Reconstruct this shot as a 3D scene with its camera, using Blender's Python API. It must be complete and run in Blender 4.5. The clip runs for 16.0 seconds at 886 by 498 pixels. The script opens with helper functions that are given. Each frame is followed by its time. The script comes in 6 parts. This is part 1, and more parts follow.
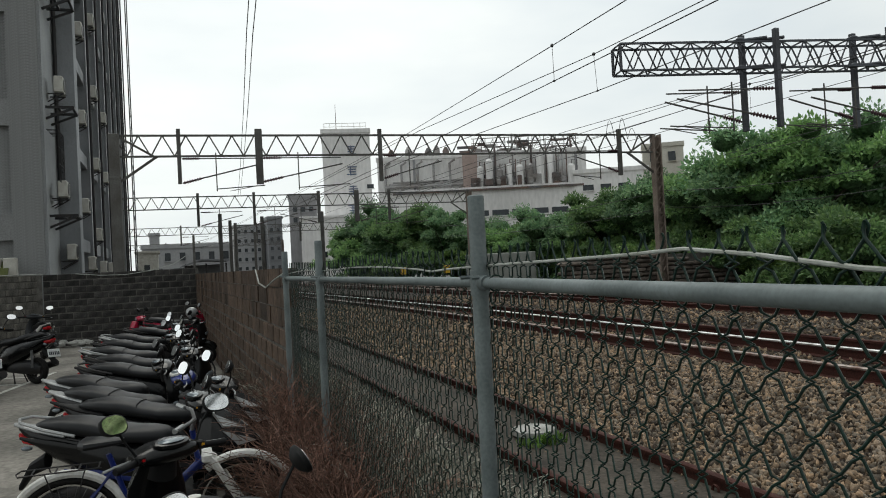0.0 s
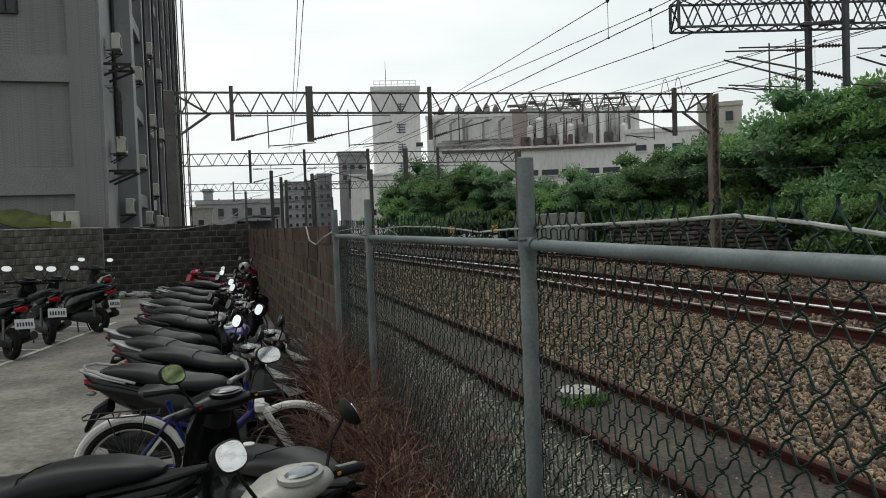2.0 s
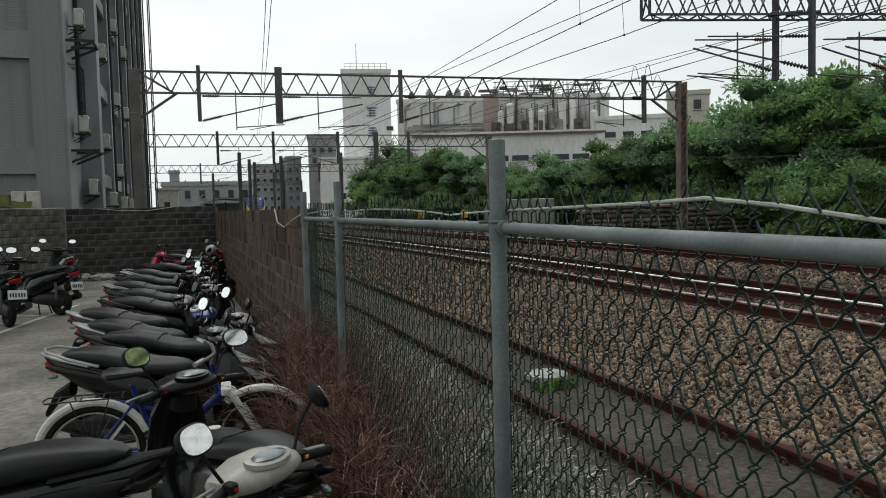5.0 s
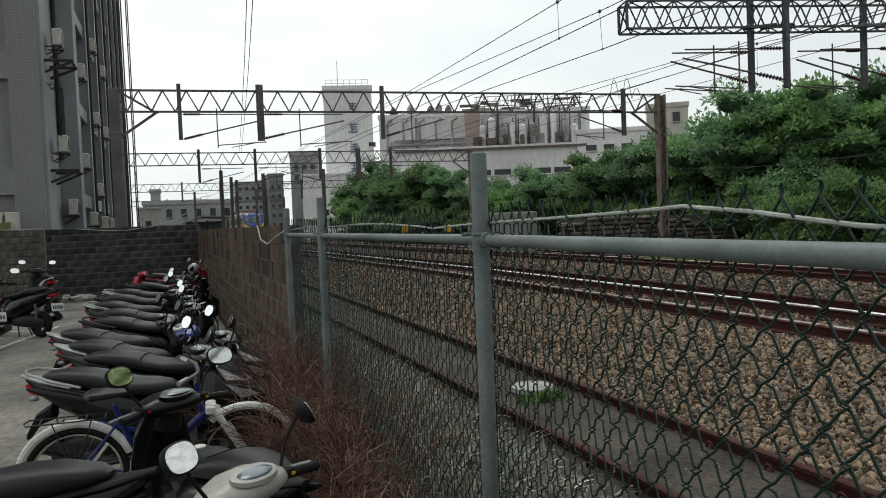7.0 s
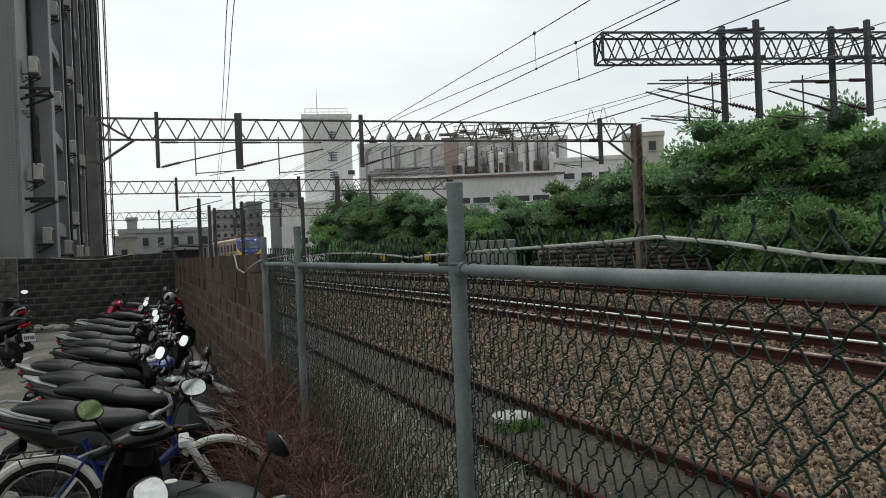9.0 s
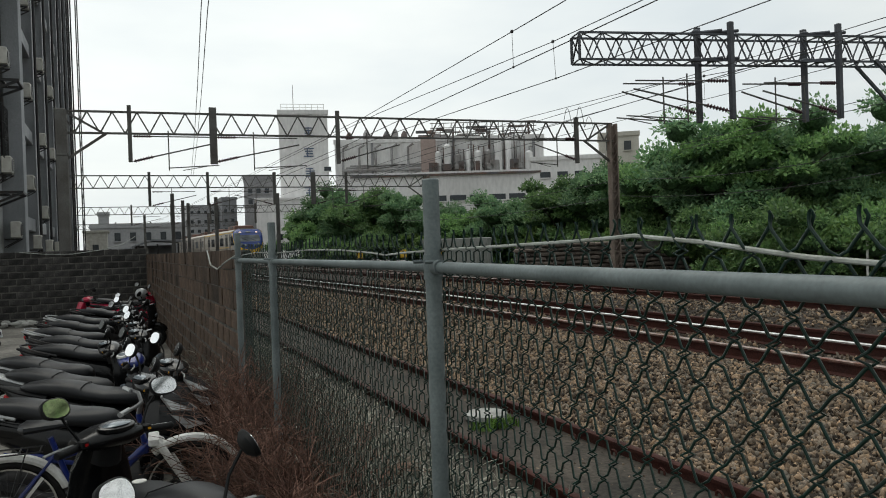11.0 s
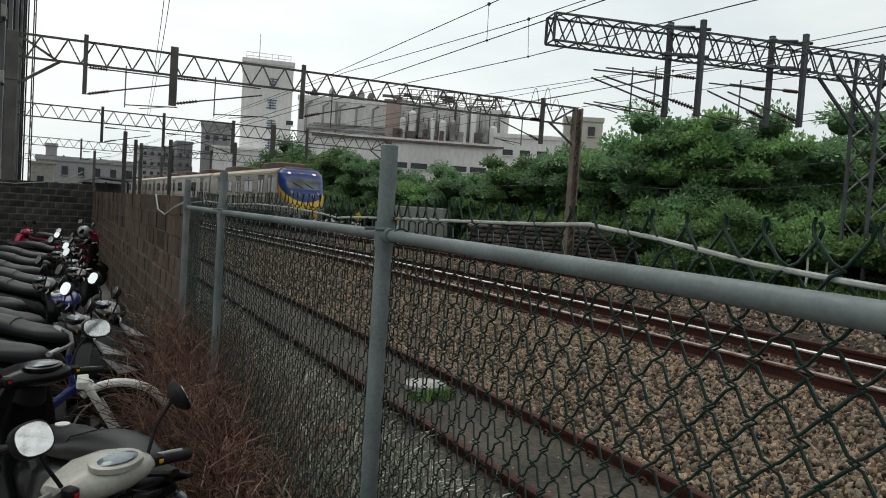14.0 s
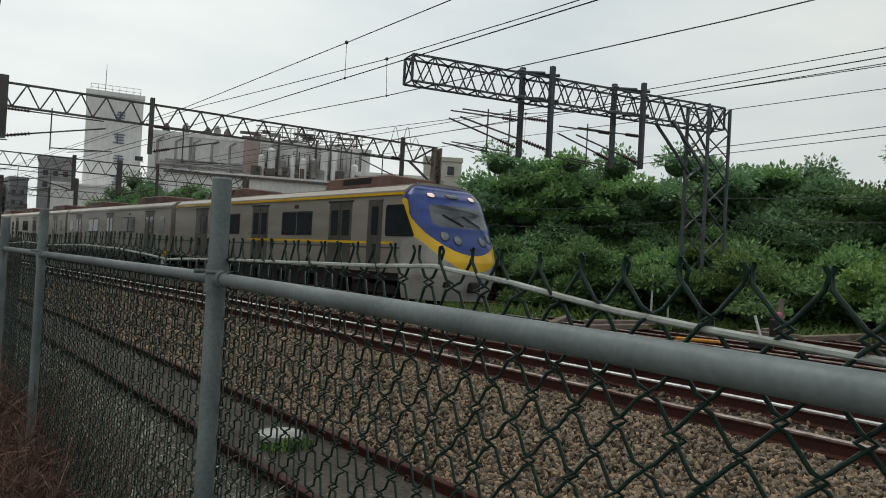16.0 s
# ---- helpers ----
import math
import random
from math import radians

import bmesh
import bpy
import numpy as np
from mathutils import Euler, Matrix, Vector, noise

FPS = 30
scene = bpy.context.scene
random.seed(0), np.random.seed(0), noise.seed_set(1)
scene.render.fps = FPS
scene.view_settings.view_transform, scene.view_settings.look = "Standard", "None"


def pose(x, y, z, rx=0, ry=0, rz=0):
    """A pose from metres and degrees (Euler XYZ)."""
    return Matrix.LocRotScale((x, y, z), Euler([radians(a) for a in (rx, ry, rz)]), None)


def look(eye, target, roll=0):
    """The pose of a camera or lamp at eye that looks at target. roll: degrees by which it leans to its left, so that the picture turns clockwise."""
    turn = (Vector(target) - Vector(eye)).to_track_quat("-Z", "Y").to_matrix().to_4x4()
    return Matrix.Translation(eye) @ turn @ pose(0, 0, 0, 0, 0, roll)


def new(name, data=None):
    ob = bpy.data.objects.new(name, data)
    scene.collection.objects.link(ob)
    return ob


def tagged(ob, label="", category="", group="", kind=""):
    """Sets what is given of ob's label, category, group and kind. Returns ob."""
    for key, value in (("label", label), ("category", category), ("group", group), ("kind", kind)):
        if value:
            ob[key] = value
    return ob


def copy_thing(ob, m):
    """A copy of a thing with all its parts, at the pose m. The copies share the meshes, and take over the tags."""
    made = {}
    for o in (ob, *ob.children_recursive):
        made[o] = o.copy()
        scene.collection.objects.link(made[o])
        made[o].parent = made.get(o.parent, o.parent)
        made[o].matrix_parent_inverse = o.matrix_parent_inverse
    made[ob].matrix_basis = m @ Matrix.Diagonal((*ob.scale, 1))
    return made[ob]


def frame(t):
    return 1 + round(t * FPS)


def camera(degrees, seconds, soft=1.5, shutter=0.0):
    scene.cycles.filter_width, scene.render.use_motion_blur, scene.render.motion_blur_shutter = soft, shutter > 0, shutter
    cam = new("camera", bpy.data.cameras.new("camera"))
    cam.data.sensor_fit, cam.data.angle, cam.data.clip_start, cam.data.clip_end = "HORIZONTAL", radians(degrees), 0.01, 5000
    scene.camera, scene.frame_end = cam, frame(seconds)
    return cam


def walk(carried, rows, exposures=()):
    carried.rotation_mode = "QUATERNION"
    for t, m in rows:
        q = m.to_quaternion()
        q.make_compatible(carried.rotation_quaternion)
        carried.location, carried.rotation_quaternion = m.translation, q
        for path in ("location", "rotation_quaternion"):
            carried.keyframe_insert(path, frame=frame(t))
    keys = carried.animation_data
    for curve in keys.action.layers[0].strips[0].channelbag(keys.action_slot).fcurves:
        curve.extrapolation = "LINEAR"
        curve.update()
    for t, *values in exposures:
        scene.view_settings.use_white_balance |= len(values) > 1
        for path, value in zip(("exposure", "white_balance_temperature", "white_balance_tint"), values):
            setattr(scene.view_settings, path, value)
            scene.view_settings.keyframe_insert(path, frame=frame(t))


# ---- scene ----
cam = camera(61.9, 16.0, soft=1.0)
PATH = [
    (0, (0.038, -0.25, 1.796), (0.739, 1.623, 1.831), -2.9),
    (0.5, (0.03, -0.284, 1.802), (0.662, 1.613, 1.806), -2.6),
    (1, (0.036, -0.276, 1.806), (0.625, 1.636, 1.776), -2.3),
    (1.5, (0.036, -0.276, 1.806), (0.611, 1.639, 1.754), -2.1),
    (2, (0.029, -0.272, 1.803), (0.603, 1.643, 1.733), -2.0),
    (2.5, (0.032, -0.26, 1.803), (0.61, 1.652, 1.722), -1.8),
    (3, (0.031, -0.251, 1.801), (0.62, 1.658, 1.711), -1.6),
    (3.5, (0.03, -0.249, 1.793), (0.63, 1.656, 1.695), -1.6),
    (4, (0.033, -0.246, 1.795), (0.648, 1.654, 1.675), -1.3),
    (6.5, (0.032, -0.265, 1.788), (0.721, 1.611, 1.7), -2.2),
    (7, (0.028, -0.269, 1.787), (0.721, 1.606, 1.712), -2.3),
    (7.5, (0.03, -0.287, 1.789), (0.729, 1.586, 1.731), -2.4),
    (8, (0.037, -0.275, 1.793), (0.747, 1.595, 1.757), -2.4),
    (8.5, (0.035, -0.276, 1.791), (0.762, 1.588, 1.774), -2.4),
    (9, (0.044, -0.259, 1.793), (0.792, 1.596, 1.791), -2.4),
    (11.5, (0.065, -0.218, 1.793), (0.893, 1.602, 1.782), -1.4),
    (12, (0.097, -0.156, 1.807), (0.937, 1.66, 1.796), -0.0),
    (12.5, (0.07, -0.188, 1.797), (0.939, 1.614, 1.762), 1.0),
    (13, (0.104, -0.16, 1.78), (0.993, 1.631, 1.722), 2.3),
    (13.5, (0.107, -0.153, 1.792), (1.016, 1.627, 1.712), 3.2),
    (14, (0.081, -0.201, 1.799), (1.0, 1.573, 1.706), 3.7),
    (14.5, (0.084, -0.225, 1.807), (0.999, 1.552, 1.765), 3.6),
    (15, (0.087, -0.223, 1.816), (1.003, 1.555, 1.812), 3.67),
    (15.5, (0.119, -0.195, 1.803), (1.071, 1.564, 1.82), 3.4),
    (16, (0.225, -0.064, 1.808), (1.451, 1.517, 1.84), 3.1),
]
walk(cam, [(t, look(eye, target, roll)) for t, eye, target, roll in PATH], exposures=[(0, 0.26, 6600, 5), (4, 0.26, 6600, 5), (7.5, 0.32, 6600, 5), (9, 0.26, 6600, 5), (11.5, 0.22, 6600, 5), (12.5, 0.12, 6600, 5), (13, 0.44, 6600, 5), (14, 0.3, 6600, 5), (15, 0.14, 6600, 5), (16, 0.08, 6600, 4)])

# ---- world and light ----
SUN_EL, SUN_AZ = radians(58), radians(-20)
world = bpy.data.worlds.new("overcast_sky")
scene.world = world
world.use_nodes = True
wn, wl = world.node_tree.nodes, world.node_tree.links
wn.clear()
w_out, w_bg = wn.new("ShaderNodeOutputWorld"), wn.new("ShaderNodeBackground")
sky = wn.new("ShaderNodeTexSky")
sky.sky_type, sky.sun_disc = "NISHITA", False
sky.sun_elevation, sky.sun_rotation = SUN_EL, SUN_AZ
sky.dust_density, sky.ozone_density = 4.0, 1.0
w_dim = wn.new("ShaderNodeMix"); w_dim.data_type, w_dim.blend_type = "RGBA", "MULTIPLY"
w_dim.inputs["Factor"].default_value = 1.0
w_dim.inputs["B"].default_value = (0.1, 0.1, 0.1, 1)
wl.new(sky.outputs["Color"], w_dim.inputs["A"])
w_co, w_map = wn.new("ShaderNodeTexCoord"), wn.new("ShaderNodeMapping")
w_map.inputs["Scale"].default_value = (1.2, 1.2, 4.0)
w_noise = wn.new("ShaderNodeTexNoise")
w_noise.inputs["Scale"].default_value, w_noise.inputs["Detail"].default_value = 1.7, 5.0
w_ramp = wn.new("ShaderNodeValToRGB")
w_ramp.color_ramp.elements[0].position, w_ramp.color_ramp.elements[0].color = 0.30, (0.70, 0.745, 0.79, 1)
w_ramp.color_ramp.elements[1].position, w_ramp.color_ramp.elements[1].color = 0.66, (0.93, 0.94, 0.935, 1)
wl.new(w_co.outputs["Generated"], w_map.inputs["Vector"])
wl.new(w_map.outputs["Vector"], w_noise.inputs["Vector"])
wl.new(w_noise.outputs["Fac"], w_ramp.inputs["Fac"])
w_mix = wn.new("ShaderNodeMix"); w_mix.data_type = "RGBA"
w_mix.inputs["Factor"].default_value = 0.9
wl.new(w_dim.outputs["Result"], w_mix.inputs["A"])
wl.new(w_ramp.outputs["Color"], w_mix.inputs["B"])
# the cloud is thinnest round the hidden sun and thickens away from it
w_dot = wn.new("ShaderNodeVectorMath"); w_dot.operation = "DOT_PRODUCT"
w_dot.inputs[1].default_value = (-0.30, 0.72, 0.62)
wl.new(w_co.outputs["Generated"], w_dot.inputs[0])
w_fall = wn.new("ShaderNodeMapRange")
w_fall.interpolation_type = "SMOOTHSTEP"
w_fall.inputs["From Min"].default_value, w_fall.inputs["From Max"].default_value = -0.6, 0.9
w_fall.inputs["To Min"].default_value, w_fall.inputs["To Max"].default_value = 0.64, 1.02
wl.new(w_dot.outputs["Value"], w_fall.inputs["Value"])
w_glow = wn.new("ShaderNodeMix"); w_glow.data_type, w_glow.blend_type = "RGBA", "MULTIPLY"
w_glow.inputs["Factor"].default_value = 1.0
wl.new(w_mix.outputs["Result"], w_glow.inputs["A"]); wl.new(w_fall.outputs["Result"], w_glow.inputs["B"])
wl.new(w_glow.outputs["Result"], w_bg.inputs["Color"])
w_bg.inputs["Strength"].default_value = 1.0
wl.new(w_bg.outputs["Background"], w_out.inputs["Surface"])

sun = new("sun", bpy.data.lights.new("sun", "SUN"))
sun.data.energy, sun.data.angle, sun.data.color = 0.9, radians(40), (1.0, 0.97, 0.92)
sun.rotation_euler = (radians(-32), 0, radians(20))


# ---- materials ----
def mat(name, col, rough=0.6, metal=0.0, col2=None, scale=6.0, fine=60.0, var=0.35, bump=0.15, dist=0.01, stretch=(1, 1, 1), rand=0.0, island=False, coat=0.0, spec=0.28):
    """A surface with two scales of colour variation, a grain in the relief and, where asked, a shade of its own for each piece."""
    m = bpy.data.materials.new(name)
    m.use_nodes = True
    n, l = m.node_tree.nodes, m.node_tree.links
    b = n["Principled BSDF"]
    b.inputs["Roughness"].default_value, b.inputs["Metallic"].default_value = rough, metal
    b.inputs["Coat Weight"].default_value, b.inputs["Specular IOR Level"].default_value = coat, spec
    co, mp = n.new("ShaderNodeTexCoord"), n.new("ShaderNodeMapping")
    mp.inputs["Scale"].default_value = stretch
    l.new(co.outputs["Object"], mp.inputs["Vector"])
    n1, n2 = n.new("ShaderNodeTexNoise"), n.new("ShaderNodeTexNoise")
    n1.inputs["Scale"].default_value, n1.inputs["Detail"].default_value = scale, 4
    n2.inputs["Scale"].default_value, n2.inputs["Detail"].default_value = fine, 3
    for q in (n1, n2):
        l.new(mp.outputs["Vector"], q.inputs["Vector"])
    c2 = col2 or tuple(c * 0.55 for c in col)
    mx = n.new("ShaderNodeMix"); mx.data_type = "RGBA"
    rp = n.new("ShaderNodeMapRange")
    rp.inputs["From Min"].default_value, rp.inputs["From Max"].default_value = 0.35, 0.68
    l.new(n1.outputs["Fac"], rp.inputs["Value"])
    l.new(rp.outputs["Result"], mx.inputs["Factor"])
    mx.inputs["A"].default_value, mx.inputs["B"].default_value = (*col, 1), (*c2, 1)
    hv = n.new("ShaderNodeHueSaturation")
    l.new(mx.outputs["Result"], hv.inputs["Color"])
    mr = n.new("ShaderNodeMapRange")
    mr.inputs["From Min"].default_value, mr.inputs["From Max"].default_value = 0.3, 0.7
    mr.inputs["To Min"].default_value, mr.inputs["To Max"].default_value = 1 - var, 1 + var
    l.new(n2.outputs["Fac"], mr.inputs["Value"])
    value = mr.outputs["Result"]
    if rand or island:
        src = n.new("ShaderNodeNewGeometry").outputs["Random Per Island"] if island else n.new("ShaderNodeObjectInfo").outputs["Random"]
        rr = n.new("ShaderNodeMapRange")
        rr.inputs["To Min"].default_value, rr.inputs["To Max"].default_value = 1 - rand, 1 + rand
        l.new(src, rr.inputs["Value"])
        if island:
            sc = n.new("ShaderNodeMath"); sc.operation = "MULTIPLY"; sc.inputs[1].default_value = 7.13
            fr = n.new("ShaderNodeMath"); fr.operation = "FRACT"
            l.new(src, sc.inputs[0]); l.new(sc.outputs["Value"], fr.inputs[0])
            l.new(fr.outputs["Value"], mx.inputs["Factor"])
        mu = n.new("ShaderNodeMath"); mu.operation = "MULTIPLY"
        l.new(value, mu.inputs[0]); l.new(rr.outputs["Result"], mu.inputs[1])
        value = mu.outputs["Value"]
    l.new(value, hv.inputs["Value"])
    l.new(hv.outputs["Color"], b.inputs["Base Color"])
    rg = n.new("ShaderNodeMapRange")
    rg.inputs["To Min"].default_value, rg.inputs["To Max"].default_value = max(0.03, rough - 0.12), min(1, rough + 0.12)
    l.new(n1.outputs["Fac"], rg.inputs["Value"])
    l.new(rg.outputs["Result"], b.inputs["Roughness"])
    if bump:
        bp = n.new("ShaderNodeBump")
        bp.inputs["Strength"].default_value, bp.inputs["Distance"].default_value = bump, dist
        l.new(n2.outputs["Fac"], bp.inputs["Height"])
        l.new(bp.outputs["Normal"], b.inputs["Normal"])
    return m


def leaf_mat(name, a, b2, c):
    """Leaves: three greens picked leaf by leaf, a little light through them."""
    m = bpy.data.materials.new(name)
    m.use_nodes = True
    n, l = m.node_tree.nodes, m.node_tree.links
    b = n["Principled BSDF"]
    g = n.new("ShaderNodeNewGeometry")
    r = n.new("ShaderNodeValToRGB")
    r.color_ramp.elements[0].color, r.color_ramp.elements[1].color = (*a, 1), (*c, 1)
    e = r.color_ramp.elements.new(0.55); e.color = (*b2, 1)
    l.new(g.outputs["Random Per Island"], r.inputs["Fac"])
    oi = n.new("ShaderNodeObjectInfo")
    rr = n.new("ShaderNodeMapRange")
    rr.inputs["To Min"].default_value, rr.inputs["To Max"].default_value = 0.7, 1.3
    l.new(oi.outputs["Random"], rr.inputs["Value"])
    hv = n.new("ShaderNodeHueSaturation")
    l.new(r.outputs["Color"], hv.inputs["Color"]); l.new(rr.outputs["Result"], hv.inputs["Value"])
    l.new(hv.outputs["Color"], b.inputs["Base Color"])
    b.inputs["Roughness"].default_value = 0.55
    tr = n.new("ShaderNodeBsdfTranslucent")
    l.new(hv.outputs["Color"], tr.inputs["Color"])
    ms = n.new("ShaderNodeMixShader"); ms.inputs["Fac"].default_value = 0.42
    l.new(b.outputs["BSDF"], ms.inputs[1]); l.new(tr.outputs["BSDF"], ms.inputs[2])
    l.new(ms.outputs["Shader"], n["Material Output"].inputs["Surface"])
    return m


def glow_mat(name, col, strength):
    m = bpy.data.materials.new(name)
    m.use_nodes = True
    b = m.node_tree.nodes["Principled BSDF"]
    b.inputs["Base Color"].default_value = (*col, 1)
    b.inputs["Emission Color"].default_value, b.inputs["Emission Strength"].default_value = (*col, 1), strength
    return m


STEEL = mat("galvanised_steel", (0.175, 0.205, 0.208), 0.45, 0.15, (0.115, 0.138, 0.14), 5, 90, 0.14, 0.08, 0.003)
WIRE_GREEN = mat("green_coated_wire", (0.005, 0.022, 0.015), 0.35, 0.0, (0.008, 0.022, 0.017), 20, 120, 0.3, 0.1, 0.002, spec=0.22)
CABLE = mat("pale_cable", (0.36, 0.38, 0.36), 0.6, 0, (0.24, 0.25, 0.22), 12, 90, 0.15, 0.05, 0.002)
RUST = mat("rusted_rail", (0.060, 0.020, 0.015), 0.75, 0.1, (0.042, 0.018, 0.015), 5, 60, 0.35, 0.3, 0.006, spec=0.18)
SHINE = mat("worn_rail_head", (0.88, 0.88, 0.88), 0.42, 1.0, (0.45, 0.43, 0.42), 6, 60, 0.15, 0.03, 0.001)
DULL_HEAD = mat("dull_rail_head", (0.42, 0.36, 0.33), 0.4, 0.7, (0.16, 0.07, 0.05), 6, 70, 0.25, 0.1, 0.002)
SLEEPER = mat("concrete_sleeper", (0.20, 0.17, 0.15), 0.9, 0, (0.10, 0.075, 0.06), 4, 50, 0.3, 0.3, 0.01)
# bed brown taken nearly to black: the shade between stones is in this colour
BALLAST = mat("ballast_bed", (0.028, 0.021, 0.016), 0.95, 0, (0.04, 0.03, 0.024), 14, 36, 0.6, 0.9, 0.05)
STONE = mat("ballast_stone", (0.210, 0.143, 0.089), 0.9, 0, (0.108, 0.095, 0.078), 3.0, 60, 0.3, 0.25, 0.008, rand=0.95, island=True)
STONE_P = mat("ballast_stone_single", (0.23, 0.165, 0.115), 0.9, 0, (0.115, 0.10, 0.086), 9.0, 60, 0.3, 0.25, 0.008, rand=0.9)
SOIL = mat("damp_soil", (0.045, 0.042, 0.036), 0.95, 0, (0.016, 0.016, 0.013), 2.2, 30, 0.5, 0.6, 0.03)
EARTH = mat("trackside_earth", (0.10, 0.085, 0.07), 0.95, 0, (0.05, 0.055, 0.03), 0.8, 18, 0.5, 0.6, 0.04)
SLAB = mat("old_concrete_strip", (0.072, 0.06, 0.048), 0.95, 0, (0.030, 0.027, 0.023), 1.3, 26, 0.45, 0.25, 0.01)
LOT = mat("stained_concrete_paving", (0.235, 0.22, 0.195), 0.88, 0, (0.12, 0.113, 0.10), 0.8, 14, 0.3, 0.2, 0.006)
LINE = mat("worn_white_marking", (0.62, 0.62, 0.58), 0.8, 0, (0.36, 0.36, 0.33), 7, 60, 0.2, 0.1, 0.003)
BLOCK = mat("grey_concrete_block", (0.19, 0.178, 0.155), 0.95, 0, (0.05, 0.048, 0.044), 2.6, 40, 0.4, 0.6, 0.012, rand=0.3, stretch=(1, 1, 0.4))
# north wall blocks: a darker grey than the west wall's
BLOCK_D = mat("dark_concrete_block", (0.060, 0.057, 0.054), 0.95, 0, (0.022, 0.0215, 0.021), 3.5, 40, 0.4, 0.6, 0.012, rand=0.4)
BLOCK_R = mat("brown_stained_block", (0.105, 0.072, 0.052), 0.95, 0, (0.022, 0.016, 0.0125), 1.3, 30, 0.5, 0.7, 0.015, rand=0.3, stretch=(1, 1, 0.35))
MORTAR = mat("pale_mortar", (0.12, 0.115, 0.105), 0.95, 0, (0.05, 0.047, 0.043), 5, 60, 0.3, 0.4, 0.01)
CAP = mat("pale_wall_cap", (0.40, 0.40, 0.38), 0.8, 0, (0.24, 0.24, 0.22), 4, 50, 0.2, 0.2, 0.006)
GANTRY = mat("weathered_gantry_steel", (0.115, 0.114, 0.108), 0.65, 0.2, (0.078, 0.072, 0.066), 1.5, 30, 0.2, 0.1, 0.004)
GANTRY_B = mat("blue_grey_gantry_steel", (0.10, 0.108, 0.125), 0.55, 0.25, (0.065, 0.068, 0.075), 1.5, 30, 0.2, 0.1, 0.004)
POST_C = mat("brown_lattice_post", (0.24, 0.195, 0.165), 0.8, 0.05, (0.15, 0.12, 0.10), 2, 40, 0.25, 0.2, 0.006)
INSUL = mat("brown_insulator", (0.065, 0.032, 0.038), 0.3, 0, (0.04, 0.02, 0.024), 9, 60, 0.2, 0.05, 0.003)
CU = mat("overhead_wire", (0.10, 0.10, 0.10), 0.5, 0.6, (0.06, 0.06, 0.06), 3, 20, 0.1, 0)
TILE_G = mat("grey_facing_tile", (0.234, 0.2379, 0.2392), 0.65, 0, (0.1885, 0.1924, 0.195), 0.5, 20, 0.18, 0.15, 0.01)
TILE_L = mat("light_grey_render", (0.35, 0.3625, 0.3687), 0.75, 0, (0.2625, 0.2712, 0.2775), 0.5, 20, 0.15, 0.1, 0.01)
TILE_S = mat("dark_grey_frame_render", (0.26, 0.27, 0.285), 0.6, 0, (0.19, 0.20, 0.21), 0.8, 25, 0.15, 0.08, 0.006)
DARKMETAL = mat("dark_painted_steel", (0.022, 0.024, 0.026), 0.5, 0.3, (0.035, 0.03, 0.028), 5, 60, 0.2, 0.05, 0.003)
WINDSCREEN = mat("reflecting_windscreen", (0.16, 0.175, 0.19), 0.05, 0.6, (0.05, 0.055, 0.06), 1.0, 8, 0.1, 0)
GLASS_D = mat("dark_window_glass", (0.016, 0.02, 0.023), 0.08, 0, (0.022, 0.026, 0.03), 1.0, 8, 0.1, 0)
AC_W = mat("aged_white_enamel", (0.52, 0.51, 0.47), 0.5, 0, (0.38, 0.36, 0.32), 4, 50, 0.1, 0.05, 0.003)
FAC = mat("pale_factory_render", (0.814, 0.803, 0.7975), 0.8, 0, (0.66, 0.649, 0.6435), 0.10, 2.5, 0.10, 0.05, 0.02, stretch=(1, 1, 0.35))
FAC2 = mat("grey_factory_render", (0.33, 0.33, 0.34), 0.8, 0, (0.24, 0.24, 0.25), 0.15, 3, 0.12, 0.05, 0.02, stretch=(1, 1, 0.35))
PIPE = mat("grey_process_pipe", (0.36, 0.36, 0.36), 0.5, 0.3, (0.22, 0.2, 0.19), 0.5, 6, 0.15, 0.02, 0.01)
PIPE_D = mat("dark_process_plant", (0.12, 0.12, 0.125), 0.6, 0.2, (0.16, 0.10, 0.08), 0.6, 6, 0.2, 0.02, 0.01)
FAR = mat("distant_grey_render", (0.36, 0.365, 0.375), 0.85, 0, (0.29, 0.295, 0.305), 0.12, 3, 0.1, 0.02, 0.02)
FAR_D = mat("distant_dark_cladding", (0.20, 0.207, 0.22), 0.8, 0, (0.15, 0.155, 0.165), 0.12, 3, 0.1, 0.02, 0.02)
SIGN = mat("faded_blue_sign_paint", (0.10, 0.14, 0.22), 0.7, 0, (0.16, 0.18, 0.24), 1, 8, 0.1, 0)
BARK = mat("bark", (0.075, 0.06, 0.048), 0.9, 0, (0.04, 0.033, 0.028), 4, 30, 0.3, 0.6, 0.03)
TWIG = mat("dead_twigs", (0.20, 0.115, 0.085), 0.9, 0, (0.085, 0.048, 0.038), 6, 60, 0.3, 0.2, 0.003, rand=0.7, island=True)
LEAF = leaf_mat("broad_leaves", (0.0936, 0.1832, 0.0702), (0.156, 0.2783, 0.0975), (0.2418, 0.38, 0.1364))
LEAF_D = leaf_mat("dark_leaves", (0.0972, 0.1973, 0.1053), (0.162, 0.2888, 0.1378), (0.2512, 0.3805, 0.1823))
LEAF_Y = leaf_mat("yellow_green_leaves", (0.09, 0.1723, 0.045), (0.153, 0.2584, 0.0675), (0.252, 0.3445, 0.1013))
# darker green for the crown cores: shade among the leaves is painted in
HEART = mat("painted_crown_shade", (0.075, 0.15, 0.06), 0.9, 0, (0.039, 0.078, 0.036), 2, 9, 0.5, 0.8, 0.15)
